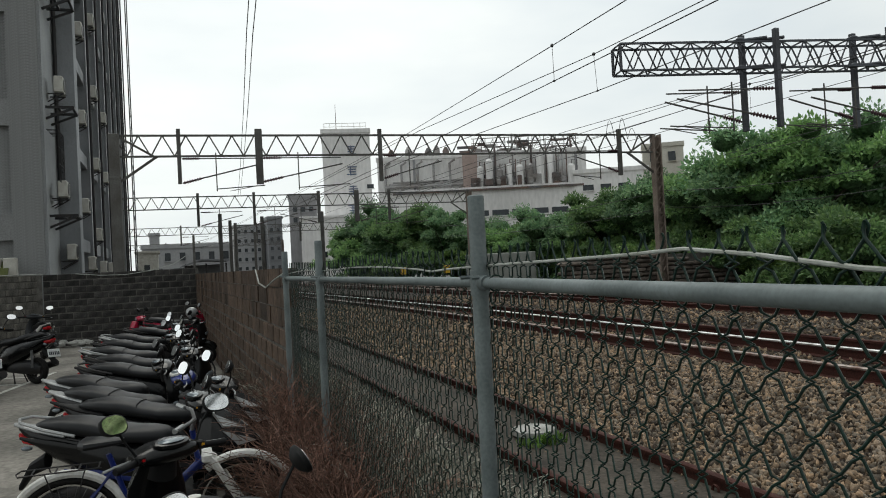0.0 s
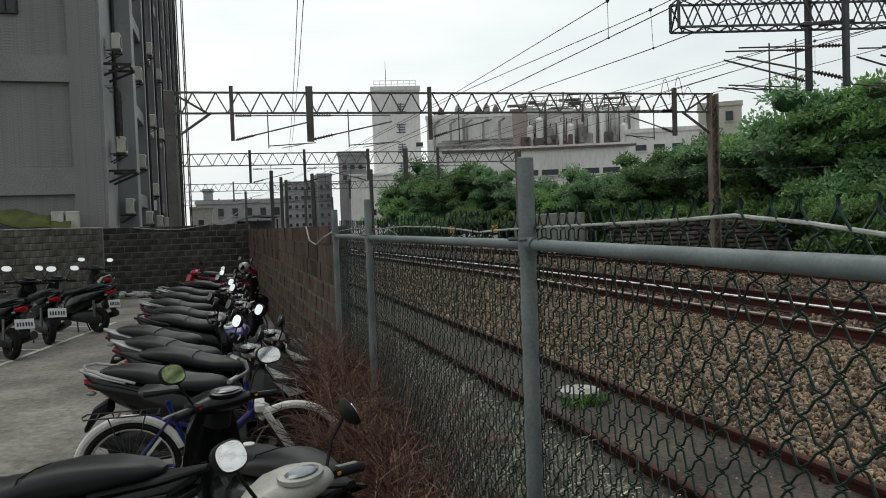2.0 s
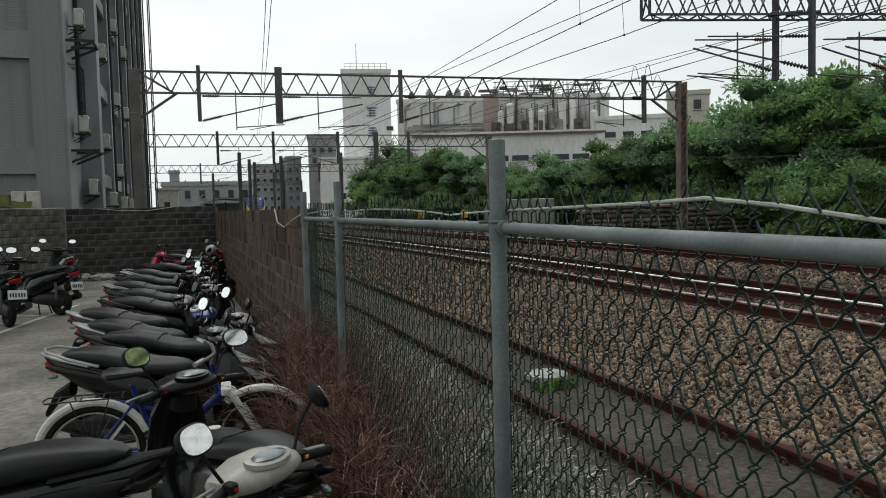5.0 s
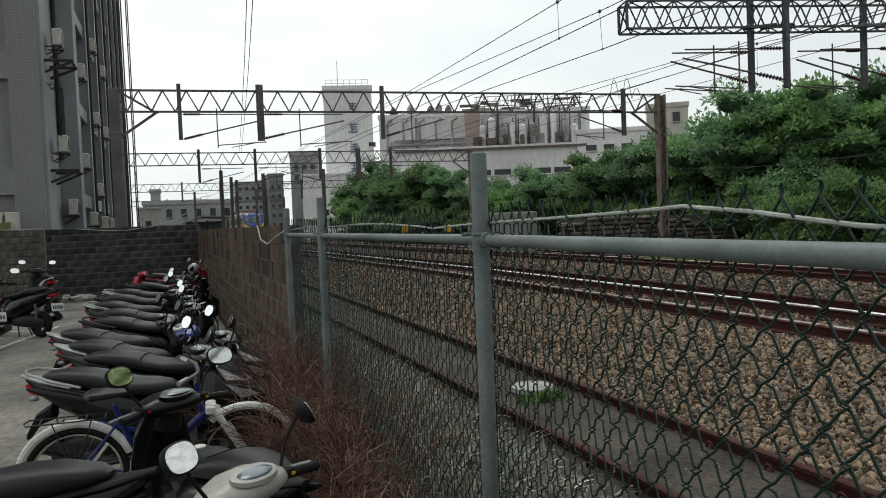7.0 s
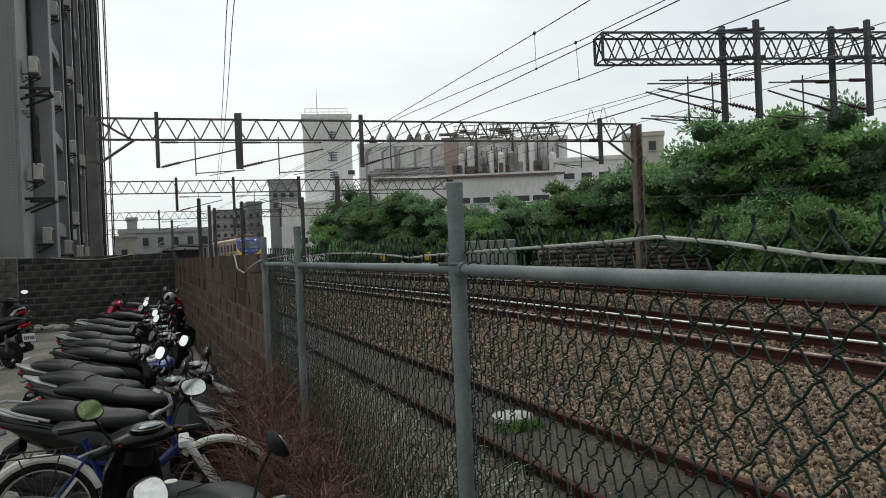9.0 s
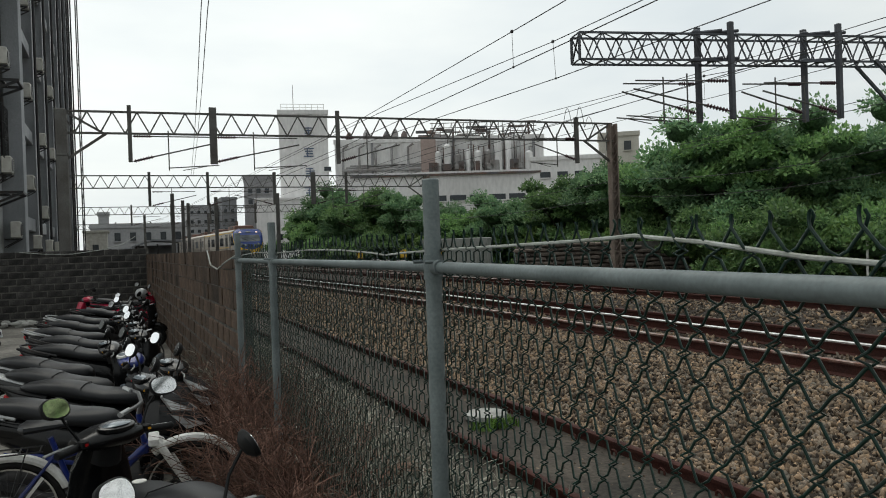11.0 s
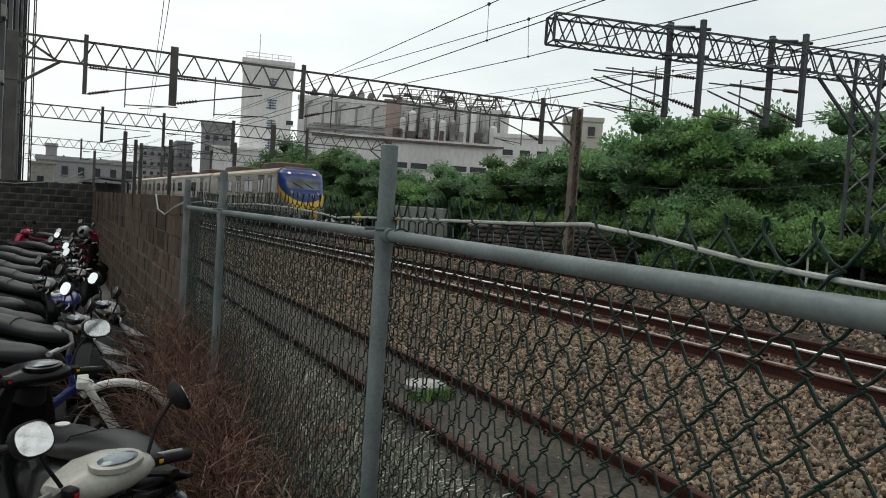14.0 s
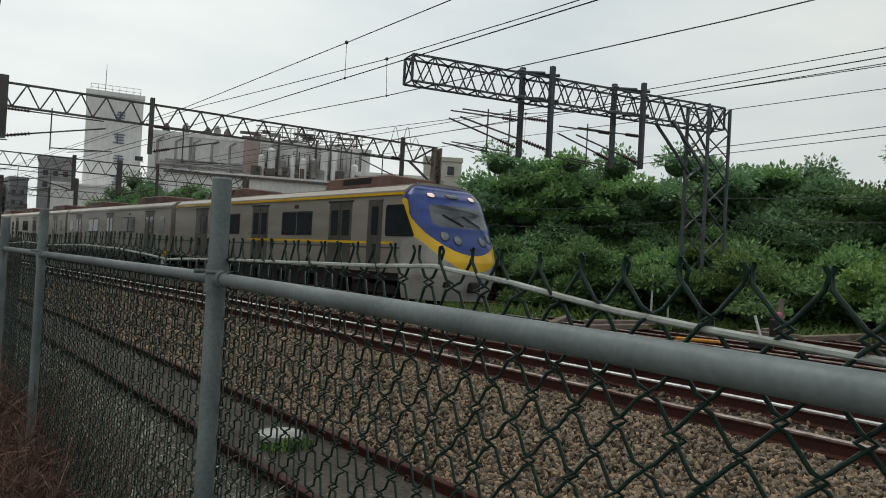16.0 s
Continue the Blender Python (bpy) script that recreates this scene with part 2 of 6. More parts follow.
RUBBLE = mat("grey_brown_rubble_stone", (0.16, 0.13, 0.11), 0.9, 0, (0.085, 0.072, 0.062), 3, 40, 0.3, 0.5, 0.02, rand=0.4)
CRETE = mat("weathered_concrete_box", (0.30, 0.31, 0.29), 0.85, 0, (0.20, 0.21, 0.19), 1.2, 30, 0.15, 0.2, 0.008)
YELLOW = mat("yellow_paint", (0.62, 0.40, 0.025), 0.5, 0, (0.48, 0.28, 0.03), 4, 40, 0.12, 0.05, 0.003)
ORANGE = mat("orange_paint", (0.55, 0.24, 0.03), 0.5, 0, (0.4, 0.16, 0.03), 4, 40, 0.12, 0.05, 0.003)
WHITEP = mat("white_paint", (0.66, 0.66, 0.64), 0.5, 0, (0.5, 0.49, 0.46), 6, 60, 0.1, 0.04, 0.002)
WOOD = mat("weathered_timber", (0.22, 0.18, 0.145), 0.9, 0, (0.12, 0.095, 0.08), 3, 30, 0.25, 0.4, 0.01, stretch=(1, 6, 6))
BLACKP = mat("black_gloss_paint", (0.0035, 0.0038, 0.0043), 0.24, 0, (0.0055, 0.0058, 0.0063), 6, 60, 0.15, 0.02, 0.001, coat=0.12, spec=0.25)
BLACKM = mat("black_matt_plastic", (0.0052, 0.0055, 0.006), 0.6, 0, (0.0085, 0.0085, 0.009), 7, 90, 0.2, 0.12, 0.002, spec=0.18)
VINYL = mat("black_seat_vinyl", (0.0075, 0.0082, 0.0098), 0.42, 0, (0.0105, 0.0112, 0.013), 5, 160, 0.12, 0.12, 0.002, spec=0.26)
TYRE = mat("tyre_rubber", (0.008, 0.008, 0.008), 0.85, 0, (0.018, 0.017, 0.016), 8, 70, 0.25, 0.3, 0.004, spec=0.18)
CHROME = mat("bright_metal", (0.62, 0.62, 0.62), 0.2, 1.0, (0.45, 0.45, 0.45), 6, 60, 0.1, 0.02, 0.001)
ALLOY = mat("grey_alloy", (0.15, 0.153, 0.156), 0.4, 0.8, (0.15, 0.15, 0.15), 6, 60, 0.15, 0.05, 0.002)
MIRROR = mat("mirror_glass", (0.93, 0.93, 0.93), 0.03, 1.0, (0.9, 0.91, 0.91), 3, 20, 0.02, 0)
# green patches painted into the glass stand in for reflected trees
MIRROR_GREENERY = mat("mirror_glass_painted_greenery", (0.34, 0.40, 0.20), 0.05, 1.0, (0.14, 0.20, 0.08), 14, 40, 0.3, 0)
REDP = mat("red_gloss_paint", (0.40, 0.008, 0.045), 0.3, 0, (0.28, 0.007, 0.03), 6, 60, 0.1, 0.02, 0.001, coat=0.4)
SILVERP = mat("silver_grey_paint", (0.33, 0.34, 0.34), 0.35, 0.3, (0.25, 0.255, 0.255), 6, 60, 0.1, 0.02, 0.001, coat=0.3)
BEIGEP = mat("warm_grey_paint", (0.36, 0.355, 0.32), 0.4, 0.1, (0.28, 0.275, 0.25), 6, 60, 0.1, 0.02, 0.001, coat=0.2)
BLUEP = mat("blue_gloss_paint", (0.007, 0.020, 0.15), 0.3, 0.1, (0.006, 0.015, 0.09), 6, 60, 0.1, 0.02, 0.001, coat=0.3)
GREYP = mat("dark_grey_paint", (0.018, 0.020, 0.023), 0.38, 0.1, (0.013, 0.0145, 0.0165), 6, 60, 0.1, 0.02, 0.001, coat=0.15)
LENS_R = mat("red_lens", (0.42, 0.015, 0.02), 0.15, 0, (0.3, 0.01, 0.012), 6, 60, 0.1, 0)
LENS_A = mat("amber_lens", (0.6, 0.3, 0.02), 0.2, 0, (0.5, 0.25, 0.02), 9, 60, 0.1, 0)
PLATE_W = mat("white_number_plate", (0.62, 0.64, 0.63), 0.4, 0, (0.5, 0.52, 0.52), 9, 60, 0.08, 0)
INK = mat("dark_plate_marking", (0.03, 0.035, 0.05), 0.5, 0, (0.04, 0.04, 0.05), 9, 60, 0.1, 0)
TR_BODY = mat("brushed_train_steel", (0.36, 0.325, 0.285), 0.42, 0.3, (0.29, 0.26, 0.225), 1.2, 25, 0.08, 0.04, 0.003, stretch=(0.3, 1, 2))
TR_ROOF = mat("brown_dusty_roof", (0.17, 0.095, 0.075), 0.8, 0.1, (0.10, 0.06, 0.05), 1.2, 20, 0.2, 0.1, 0.01)
TR_BLUE = mat("train_blue_paint", (0.018, 0.05, 0.24), 0.3, 0, (0.015, 0.04, 0.19), 2, 30, 0.06, 0.02, 0.002, coat=0.4)
TR_YEL = mat("train_yellow_paint", (0.80, 0.50, 0.02), 0.35, 0, (0.68, 0.40, 0.02), 2, 30, 0.06, 0.02, 0.002, coat=0.3)
TR_SKIRT = mat("train_grey_skirt", (0.42, 0.41, 0.39), 0.5, 0.1, (0.28, 0.265, 0.245), 1.5, 25, 0.12, 0.05, 0.004)
TR_DOOR = mat("train_dull_door", (0.125, 0.115, 0.10), 0.45, 0.4, (0.10, 0.09, 0.08), 2, 30, 0.1, 0.03, 0.003)
LAMP_ON = glow_mat("lit_headlamp", (0.85, 0.66, 0.58), 0.45)
LENS_D = mat("smoked_lens", (0.20, 0.23, 0.25), 0.12, 0.3, (0.13, 0.15, 0.17), 9, 60, 0.1, 0)
PANE = mat("grey_window_pane", (0.06, 0.068, 0.075), 0.1, 0.25, (0.045, 0.05, 0.055), 0.7, 8, 0.2, 0)
DRY = mat("dry_creeper_stems", (0.34, 0.33, 0.28), 0.9, 0, (0.13, 0.125, 0.10), 6, 60, 0.3, 0.2, 0.003, rand=0.7, island=True)
TARP = mat("green_tarpaulin", (0.10, 0.11, 0.035), 0.8, 0, (0.05, 0.06, 0.02), 2, 30, 0.2, 0.3, 0.01)
MOSS = mat("bright_grass", (0.10, 0.19, 0.03), 0.8, 0, (0.06, 0.12, 0.02), 9, 60, 0.3, 0.3, 0.01)


# ---- mesh builder ----
class Shape:
    """Gathers vertices and faces of one part."""

    def __init__(self):
        self.v, self.f = [], []

    def add(self, verts, faces, m=None):
        k = len(self.v)
        self.v += [tuple(m @ Vector(p)) for p in verts] if m else [tuple(p) for p in verts]
        self.f += [tuple(i + k for i in q) for q in faces]
        return self

    def box(self, c, s, m=None, bev=0.0):
        x, y, z = (a / 2 for a in s)
        loc = Matrix.Translation(c) if m is None else m @ Matrix.Translation(c)
        if not bev:
            vs = [(i, j, k) for i in (-x, x) for j in (-y, y) for k in (-z, z)]
            fs = [(0, 1, 3, 2), (4, 6, 7, 5), (0, 4, 5, 1), (2, 3, 7, 6), (0, 2, 6, 4), (1, 5, 7, 3)]
            return self.add(vs, fs, loc)
        b = min(bev, x * 0.9, y * 0.9, z * 0.9)
        rings = []
        for zz, inset in ((-z, b), (-z + b, 0), (z - b, 0), (z, b)):
            a, d = x - inset, y - inset
            e = b * 0.7
            rings.append([(-a, -d + e, zz), (-a + e, -d, zz), (a - e, -d, zz), (a, -d + e, zz), (a, d - e, zz), (a - e, d, zz), (-a + e, d, zz), (-a, d - e, zz)])
        return self.loft(rings, m=loc)

    def loft(self, rings, caps=True, closed=True, m=None):
        n = len(rings[0])
        vs = [p for r in rings for p in r]
        fs = []
        for i in range(len(rings) - 1):
            for j in range(n if closed else n - 1):
                a, b = i * n + j, i * n + (j + 1) % n
                fs.append((a, b, b + n, a + n))
        if caps and closed:
            fs.append(tuple(reversed(range(n))))
            fs.append(tuple((len(rings) - 1) * n + j for j in range(n)))
        return self.add(vs, fs, m)

    def tube(self, pts, r, n=8, caps=True, m=None):
        pts = [Vector(p) for p in pts]
        rr = r if isinstance(r, (list, tuple)) else [r] * len(pts)
        rings, up = [], None
        for i, p in enumerate(pts):
            d = (pts[min(i + 1, len(pts) - 1)] - pts[max(i - 1, 0)]).normalized()
            if up is None:
                up = Vector((0, 0, 1)) if abs(d.z) < 0.9 else Vector((1, 0, 0))
            s = d.cross(up).normalized()
            up = s.cross(d).normalized()
            rings.append([p + (s * math.cos(2 * math.pi * k / n) + up * math.sin(2 * math.pi * k / n)) * rr[i] for k in range(n)])
        return self.loft(rings, caps, True, m)

    def bar(self, a, b, w, h=None, up=(0, 0, 1)):
        """A straight square bar from a to b."""
        a, b, h = Vector(a), Vector(b), h or w
        d = (b - a).normalized()
        u = Vector(up)
        if abs(d.dot(u)) > 0.95:
            u = Vector((0, 1, 0))
        s = d.cross(u).normalized()
        u = s.cross(d)
        ring = lambda p: [p + s * (w / 2) * i + u * (h / 2) * j for i, j in ((-1, -1), (1, -1), (1, 1), (-1, 1))]
        return self.loft([ring(a), ring(b)])

    def ball(self, c, r, nu=12, nv=8, m=None):
        r = r if isinstance(r, (tuple, list)) else (r, r, r)
        rings = []
        for i in range(nv + 1):
            t = math.pi * (i + 0.02 if i == 0 else i - 0.02 if i == nv else i) / nv
            rings.append([(c[0] + r[0] * math.sin(t) * math.cos(2 * math.pi * k / nu), c[1] + r[1] * math.sin(t) * math.sin(2 * math.pi * k / nu), c[2] - r[2] * math.cos(t)) for k in range(nu)])
        return self.loft(rings, m=m)

    def torus(self, c, R, r, nu=28, nv=8, a0=0.0, a1=360.0, axis="y", flat=1.0):
        pts = []
        full = a1 - a0 >= 359.9
        for i in range(nu + 1):
            a = radians(a0 + (a1 - a0) * i / nu)
            ring = []
            for k in range(nv):
                b = 2 * math.pi * k / nv
                q = R + r * math.cos(b)
                w = r * flat * math.sin(b)
                ring.append((c[0] + q * math.cos(a), c[1] + w, c[2] + q * math.sin(a)))
            pts.append(ring)
        return self.loft(pts, caps=not full)

    def extrude(self, outline, y0, y1, m=None):
        """A flat outline in x and z, given depth along y."""
        return self.loft([[(x, y0, z) for x, z in outline], [(x, y1, z) for x, z in outline]], m=m)

    def mesh(self, name, material, angle=38):
        me = bpy.data.meshes.new(name)
        me.from_pydata(self.v, [], self.f)
        me.materials.append(material)
        me.polygons.foreach_set("use_smooth", [True] * len(me.polygons))
        me.update()
        bm = bmesh.new(); bm.from_mesh(me)
        bmesh.ops.recalc_face_normals(bm, faces=bm.faces)
        bm.to_mesh(me); bm.free()
        me.set_sharp_from_angle(angle=radians(angle))
        return me


def part(name, shape, material=None, parent=None, label="", m=None, angle=38):
    """Links a shape, or a mesh that is there already, as ONE object under a thing or a part."""
    me = shape.mesh(name, material, angle) if isinstance(shape, Shape) else shape
    ob = new(name, me)
    if parent is not None:
        ob.parent = parent
    if m is not None:
        ob.matrix_basis = m
    return tagged(ob, label)


def thing(name, label, category, m=None, group="", kind=""):
    ob = new(name)
    ob.empty_display_size = 0.1
    if m is not None:
        ob.matrix_basis = m
    return tagged(ob, label, category, group, kind)


def fast_mesh(name, verts, faces, material):
    """One mesh from arrays; faces all of one size."""
    me = bpy.data.meshes.new(name)
    k = faces.shape[1]
    me.vertices.add(len(verts)); me.vertices.foreach_set("co", verts.astype(np.float32).ravel())
    me.loops.add(faces.size); me.loops.foreach_set("vertex_index", faces.astype(np.int32).ravel())
    me.polygons.add(len(faces))
    me.polygons.foreach_set("loop_start", np.arange(0, faces.size, k, dtype=np.int32))
    me.materials.append(material)
    me.update(calc_edges=True); me.validate()
    return me


# ---- ground ----
LOT_Z = -0.18
def track_x(y):
    """How far the running lines drift to the side with distance."""
    return -0.036 * max(0.0, y - 20) if y > 20 else 0.0


def sheet(name, xs, ys, height, material, label, category="ground"):
    s = Shape()
    vs = [(x, y, height(x, y)) for y in ys for x in xs]
    n = len(xs)
    fs = [(j * n + i, j * n + i + 1, (j + 1) * n + i + 1, (j + 1) * n + i) for j in range(len(ys) - 1) for i in range(n - 1)]
    s.add(vs, fs)
    return tagged(part(name, s, material), label, category, kind="structure")


sheet("ground", (-2500, -60, -20, 0, 1.3, 20, 30, 60, 2500), (-300, -20, 0, 20, 60, 200, 600, 3000), lambda x, y: -0.32, EARTH, "dark bare earth reaching to the horizon")


def bed_z(x, y):
    """Ballast: low beside the siding, rising to the running lines, level, then falling to the far side."""
    x = x - track_x(y)
    k = [(4.1, -0.12), (4.6, -0.10), (5.6, 0.05), (6.5, 0.17), (7.0, 0.20), (9.6, 0.21), (10.4, 0.33), (11.9, 0.33), (12.5, 0.2), (14.8, 0.2), (16.2, 0.02), (17.5, -0.05), (24, 0.02), (30, 0.05)]
    for (a, p), (b, q) in zip(k, k[1:]):
        if x <= b:
            return p + (q - p) * max(0.0, (x - a) / (b - a)) + 0.025 * noise.noise((x * 1.5, y * 1.5, 0))
    return 0.05


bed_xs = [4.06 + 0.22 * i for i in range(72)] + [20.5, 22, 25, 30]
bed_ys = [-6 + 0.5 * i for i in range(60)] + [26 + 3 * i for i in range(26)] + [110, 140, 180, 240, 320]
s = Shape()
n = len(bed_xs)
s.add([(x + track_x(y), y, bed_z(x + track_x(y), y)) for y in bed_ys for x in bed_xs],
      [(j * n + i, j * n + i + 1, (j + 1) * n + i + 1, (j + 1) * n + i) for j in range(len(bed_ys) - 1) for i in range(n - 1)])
tagged(part("ballast_bed", s, BALLAST), "near-black brown track ballast bed beneath the railway lines, gap shade painted in", "ballast", kind="structure")

sheet("siding_strip", (2.0, 2.6, 2.99, 3.5, 4.0, 4.16), [-6 + i for i in range(90)], lambda x, y: -0.10 + 0.02 * noise.noise((x * 2, y * 0.7, 3)), SLAB, "cracked old concrete filled between the rusty siding rails", "paving")
sheet("verge", [1.0 + 0.2 * i for i in range(9)], [-6 + 0.4 * i for i in range(80)], lambda x, y: -0.15 + 0.07 * noise.noise((x * 2.5, y * 2.5, 5)), SOIL, "damp littered soil verge behind the chain-link fence", "soil")
sheet("parking_lot", (-9, -6, -4, -2, 0, 1.25), (-6, -2, 2, 6, 10, 14, 18, 22, 25.2), lambda x, y: LOT_Z, LOT, "stained grey concrete paving of a scooter parking lot", "paving")


# ---- rails ----
RAIL_PROFILE = [(-0.065, 0), (0.065, 0), (0.065, 0.012), (0.012, 0.03), (0.01, 0.105), (0.034, 0.115), (0.034, 0.138), (0.026, 0.147), (-0.026, 0.147), (-0.034, 0.138), (-0.034, 0.115), (-0.01, 0.105), (-0.012, 0.03), (-0.065, 0.012)]
def rail(x, top, head, label, y0=-6.0, y1=300.0, head_name="rail_head", tall=1.0):
    t = thing("rail", label, "rail", pose(0, 0, 0), group="railway rails")
    ys = [y0, 20] + [20 + 20 * i for i in range(1, 15)]
    ys = [y for y in ys if y <= y1]
    b = Shape().loft([[(x + track_x(y) + px, y, top - 0.147 * tall + pz * tall) for px, pz in RAIL_PROFILE] for y in ys])
    part("rail_web", b, RUST, t)
    h = Shape().loft([[(x + track_x(y) + px, y, top + pz) for px, pz in ((-0.036, -0.022), (-0.036, -0.002), (-0.024, 0.006), (0.024, 0.006), (0.036, -0.002), (0.036, -0.022))] for y in ys])
    part(head_name, h, head, t, "polished running surface" if head is SHINE else "")
    return t


for x in (2.95, 4.05):
    rail(x, 0.0, RUST, "rusted red-brown siding rail set in old concrete", y1=120)
for x, h in ((7.25, DULL_HEAD), (8.52, SHINE), (9.30, RUST)):
    rail(x, 0.38, h, "rust-brown running rail with a %s head on ballast" % ("polished bright" if h is SHINE else "dull worn"), tall=1.15)
for x, h in ((12.85, RUST), (13.95, DULL_HEAD)):
    rail(x, 0.38, h, "rust-brown rail of the train's line on ballast")
for x in (17.0, 18.1, 21.0, 22.1):
    rail(x, 0.15, DULL_HEAD, "dull brown rail of a further line")

sl = Shape().box((0, 0, 0), (2.0, 0.22, 0.16), bev=0.02).mesh("sleeper", SLEEPER)
for cx, z in ((7.9, 0.125), (13.4, 0.125)):
    bed = thing("sleeper_row", "grey-brown concrete sleepers sunk in the ballast", "sleepers")
    for i in range(70):
        y = -3 + 0.62 * i
        part("sleeper", sl, SLEEPER, bed, m=pose(cx + track_x(y), y, z))

clip = Shape().torus((0, 0, 0), 0.035, 0.011, 10, 5).mesh("rail_clip", RUST)
clips = thing("rail_clip_row", "rusted spring clips holding the siding rails", "rail clips")
for x in (2.88, 4.12, 3.98):
    for i in range(26):
        part("rail_clip", clip, RUST, clips, m=pose(x, 2.0 + 0.62 * i, -0.09, 0, 0, 90))

# round white cover in the siding
cover = thing("drain_cover", "pale chipped concrete drain cover in the siding", "drain cover", pose(3.62, 6.85, -0.075))
part("cover_plate", Shape().tube([(0, 0, 0), (0, 0, 0.05), (0, 0, 0.06)], [0.23, 0.23, 0.2], 20), CAP, cover)
tuft = Shape()
for i in range(160):
    a, r = random.uniform(0, 6.28), random.uniform(0, 0.2)
    p = Vector((r * math.cos(a) * 1.5, r * math.sin(a) * 0.7, 0))
    tuft.bar(p, p + Vector((random.uniform(-.05, .05), random.uniform(-.05, .05), random.uniform(0.03, 0.1))), 0.012, 0.003)
tagged(part("grass_tuft", tuft, MOSS, m=pose(3.52, 6.45, -0.09)), "small bright green grass tuft by the drain cover", "grass", kind="stuff")


# ---- ballast stones ----
def stones(count, xr, yr, seed, size, lift=0.0):
    rng = np.random.default_rng(seed)
    base = []
    for k in range(14):
        bm = bmesh.new(); bmesh.ops.create_icosphere(bm, subdivisions=1, radius=1)
        v = np.array([x.co[:] for x in bm.verts]); f = np.array([[q.index for q in p.verts] for p in bm.faces]); bm.free()
        v = v * rng.uniform(0.5, 1.3, (12, 1)) * np.array([[1.4, 0.95, 0.62]]) * rng.uniform(0.8, 1.15, (1, 3))
        base.append(v)
    V, F = np.empty((count * 12, 3)), np.empty((count * 20, 3), int)
    for i in range(count):
        x, y = rng.uniform(*xr), yr[0] + (yr[1] - yr[0]) * rng.uniform() ** 1.5
        x += track_x(y)
        e = Euler(rng.uniform(0, 6.28, 3)).to_matrix()
        sz = size * rng.uniform(0.55, 1.35)
        V[i * 12:(i + 1) * 12] = (base[i % 14] * sz) @ np.array(e).T + (x, y, bed_z(x, y) + lift + rng.uniform(-0.006, 0.018))
        F[i * 20:(i + 1) * 20] = f + i * 12
    return V, F


bal = thing("ballast_stones", "angular brown and grey crushed ballast stones", "stones", kind="stuff")
for k, (cnt, xr, yr, sz) in enumerate(((36000, (4.12, 7.15), (1.5, 13), 0.029), (9000, (4.12, 7.2), (12, 30), 0.037), (4500, (7.3, 9.3), (2, 26), 0.032), (8000, (9.35, 12.8), (3, 30), 0.036), (3500, (14.0, 17), (3, 40), 0.04))):
    V, F = stones(cnt, xr, yr, 11 + k, sz)
    part("stone_layer", fast_mesh("stone_layer", V, F, STONE), STONE, bal)
pebble = []
for k in range(8):
    V, F = stones(1, (0, 0.001), (0, 0.001), 50 + k, 0.04)
    V = V - V.mean(axis=0)
    pebble.append(fast_mesh("stone", V, F, STONE_P))
rng = np.random.default_rng(5)
for i in range(260):
    x, y = rng.uniform(4.2, 6.9), rng.uniform(2.6, 8.5)
    part("stone", pebble[i % 8], STONE_P, bal, m=pose(x, y, bed_z(x, y) + 0.02, *rng.uniform(0, 360, 3)))

# litter and gravel on the verge
V, F = stones(5200, (1.25, 4.1), (1.5, 24), 77, 0.02)
V[:, 2] += 0.0
for i in range(5200):
    q = V[i * 12:(i + 1) * 12]
    q[:, 2] += -0.12 - q[:, 2].mean()
tagged(part("verge_gravel", fast_mesh("verge_gravel", V, F, STONE), STONE), "loose grey gravel littering the dark verge", "gravel", kind="stuff")


# ---- walls of the lot ----
BW, BH, BT = 0.40, 0.20, 0.15
def block_mesh(material, k):
    r = random.Random(k)
    s = Shape().box((0, 0, 0), (BW - 0.022, BT, BH - 0.022), bev=0.014)
    return s.mesh("block", material)


def block_wall(name, a, b, courses, material, label, top=None, limit=300):
    """A wall of separate concrete blocks in running bond from a to b, with mortar core behind the joints."""
    a, b = Vector((*a, LOT_Z)), Vector((*b, LOT_Z))
    L, ang = (b - a).length, math.degrees(math.atan2(b.y - a.y, b.x - a.x))
    w = thing(name, label, "wall", pose(a.x, a.y, a.z, 0, 0, ang), kind="structure")
    part("mortar_core", Shape().box((L / 2, 0, courses * BH / 2 - 0.01), (L - 0.02, BT - 0.022, courses * BH - 0.02)), MORTAR, w)
    me = block_mesh(material, 1)
    half = Shape().box((0, 0, 0), (BW / 2 - 0.022, BT, BH - 0.022), bev=0.014).mesh("block", material)
    rest = Shape()
    r = random.Random(name)
    count = 0
    for c in range(courses):
        x = 0.0
        if c % 2:
            part("block", half, material, w, m=pose(BW / 4, 0, BH * (c + .5)))
            x = BW / 2
        while x + BW * 0.6 < L:
            wd = BW if x + BW <= L + 0.01 else BW / 2
            m4 = pose(x + wd / 2, r.uniform(-0.008, 0.008), BH * (c + .5) + r.uniform(-.002, .002), 0, r.uniform(-.4, .4), r.uniform(-.5, .5))
            if count < limit:
                part("block", me if wd == BW else half, material, w, m=m4)
                count += 1
            else:
                rest.box((0, 0, 0), (wd - 0.014, BT, BH - 0.014), m=m4)
            x += wd
    if rest.v:
        tagged(part("block_courses", rest, material, w), kind="stuff")
    if top:
        part("coping", Shape().box((L / 2, 0, courses * BH + 0.015), (L, BT + 0.05, 0.03), bev=0.01), top, w)
    return w


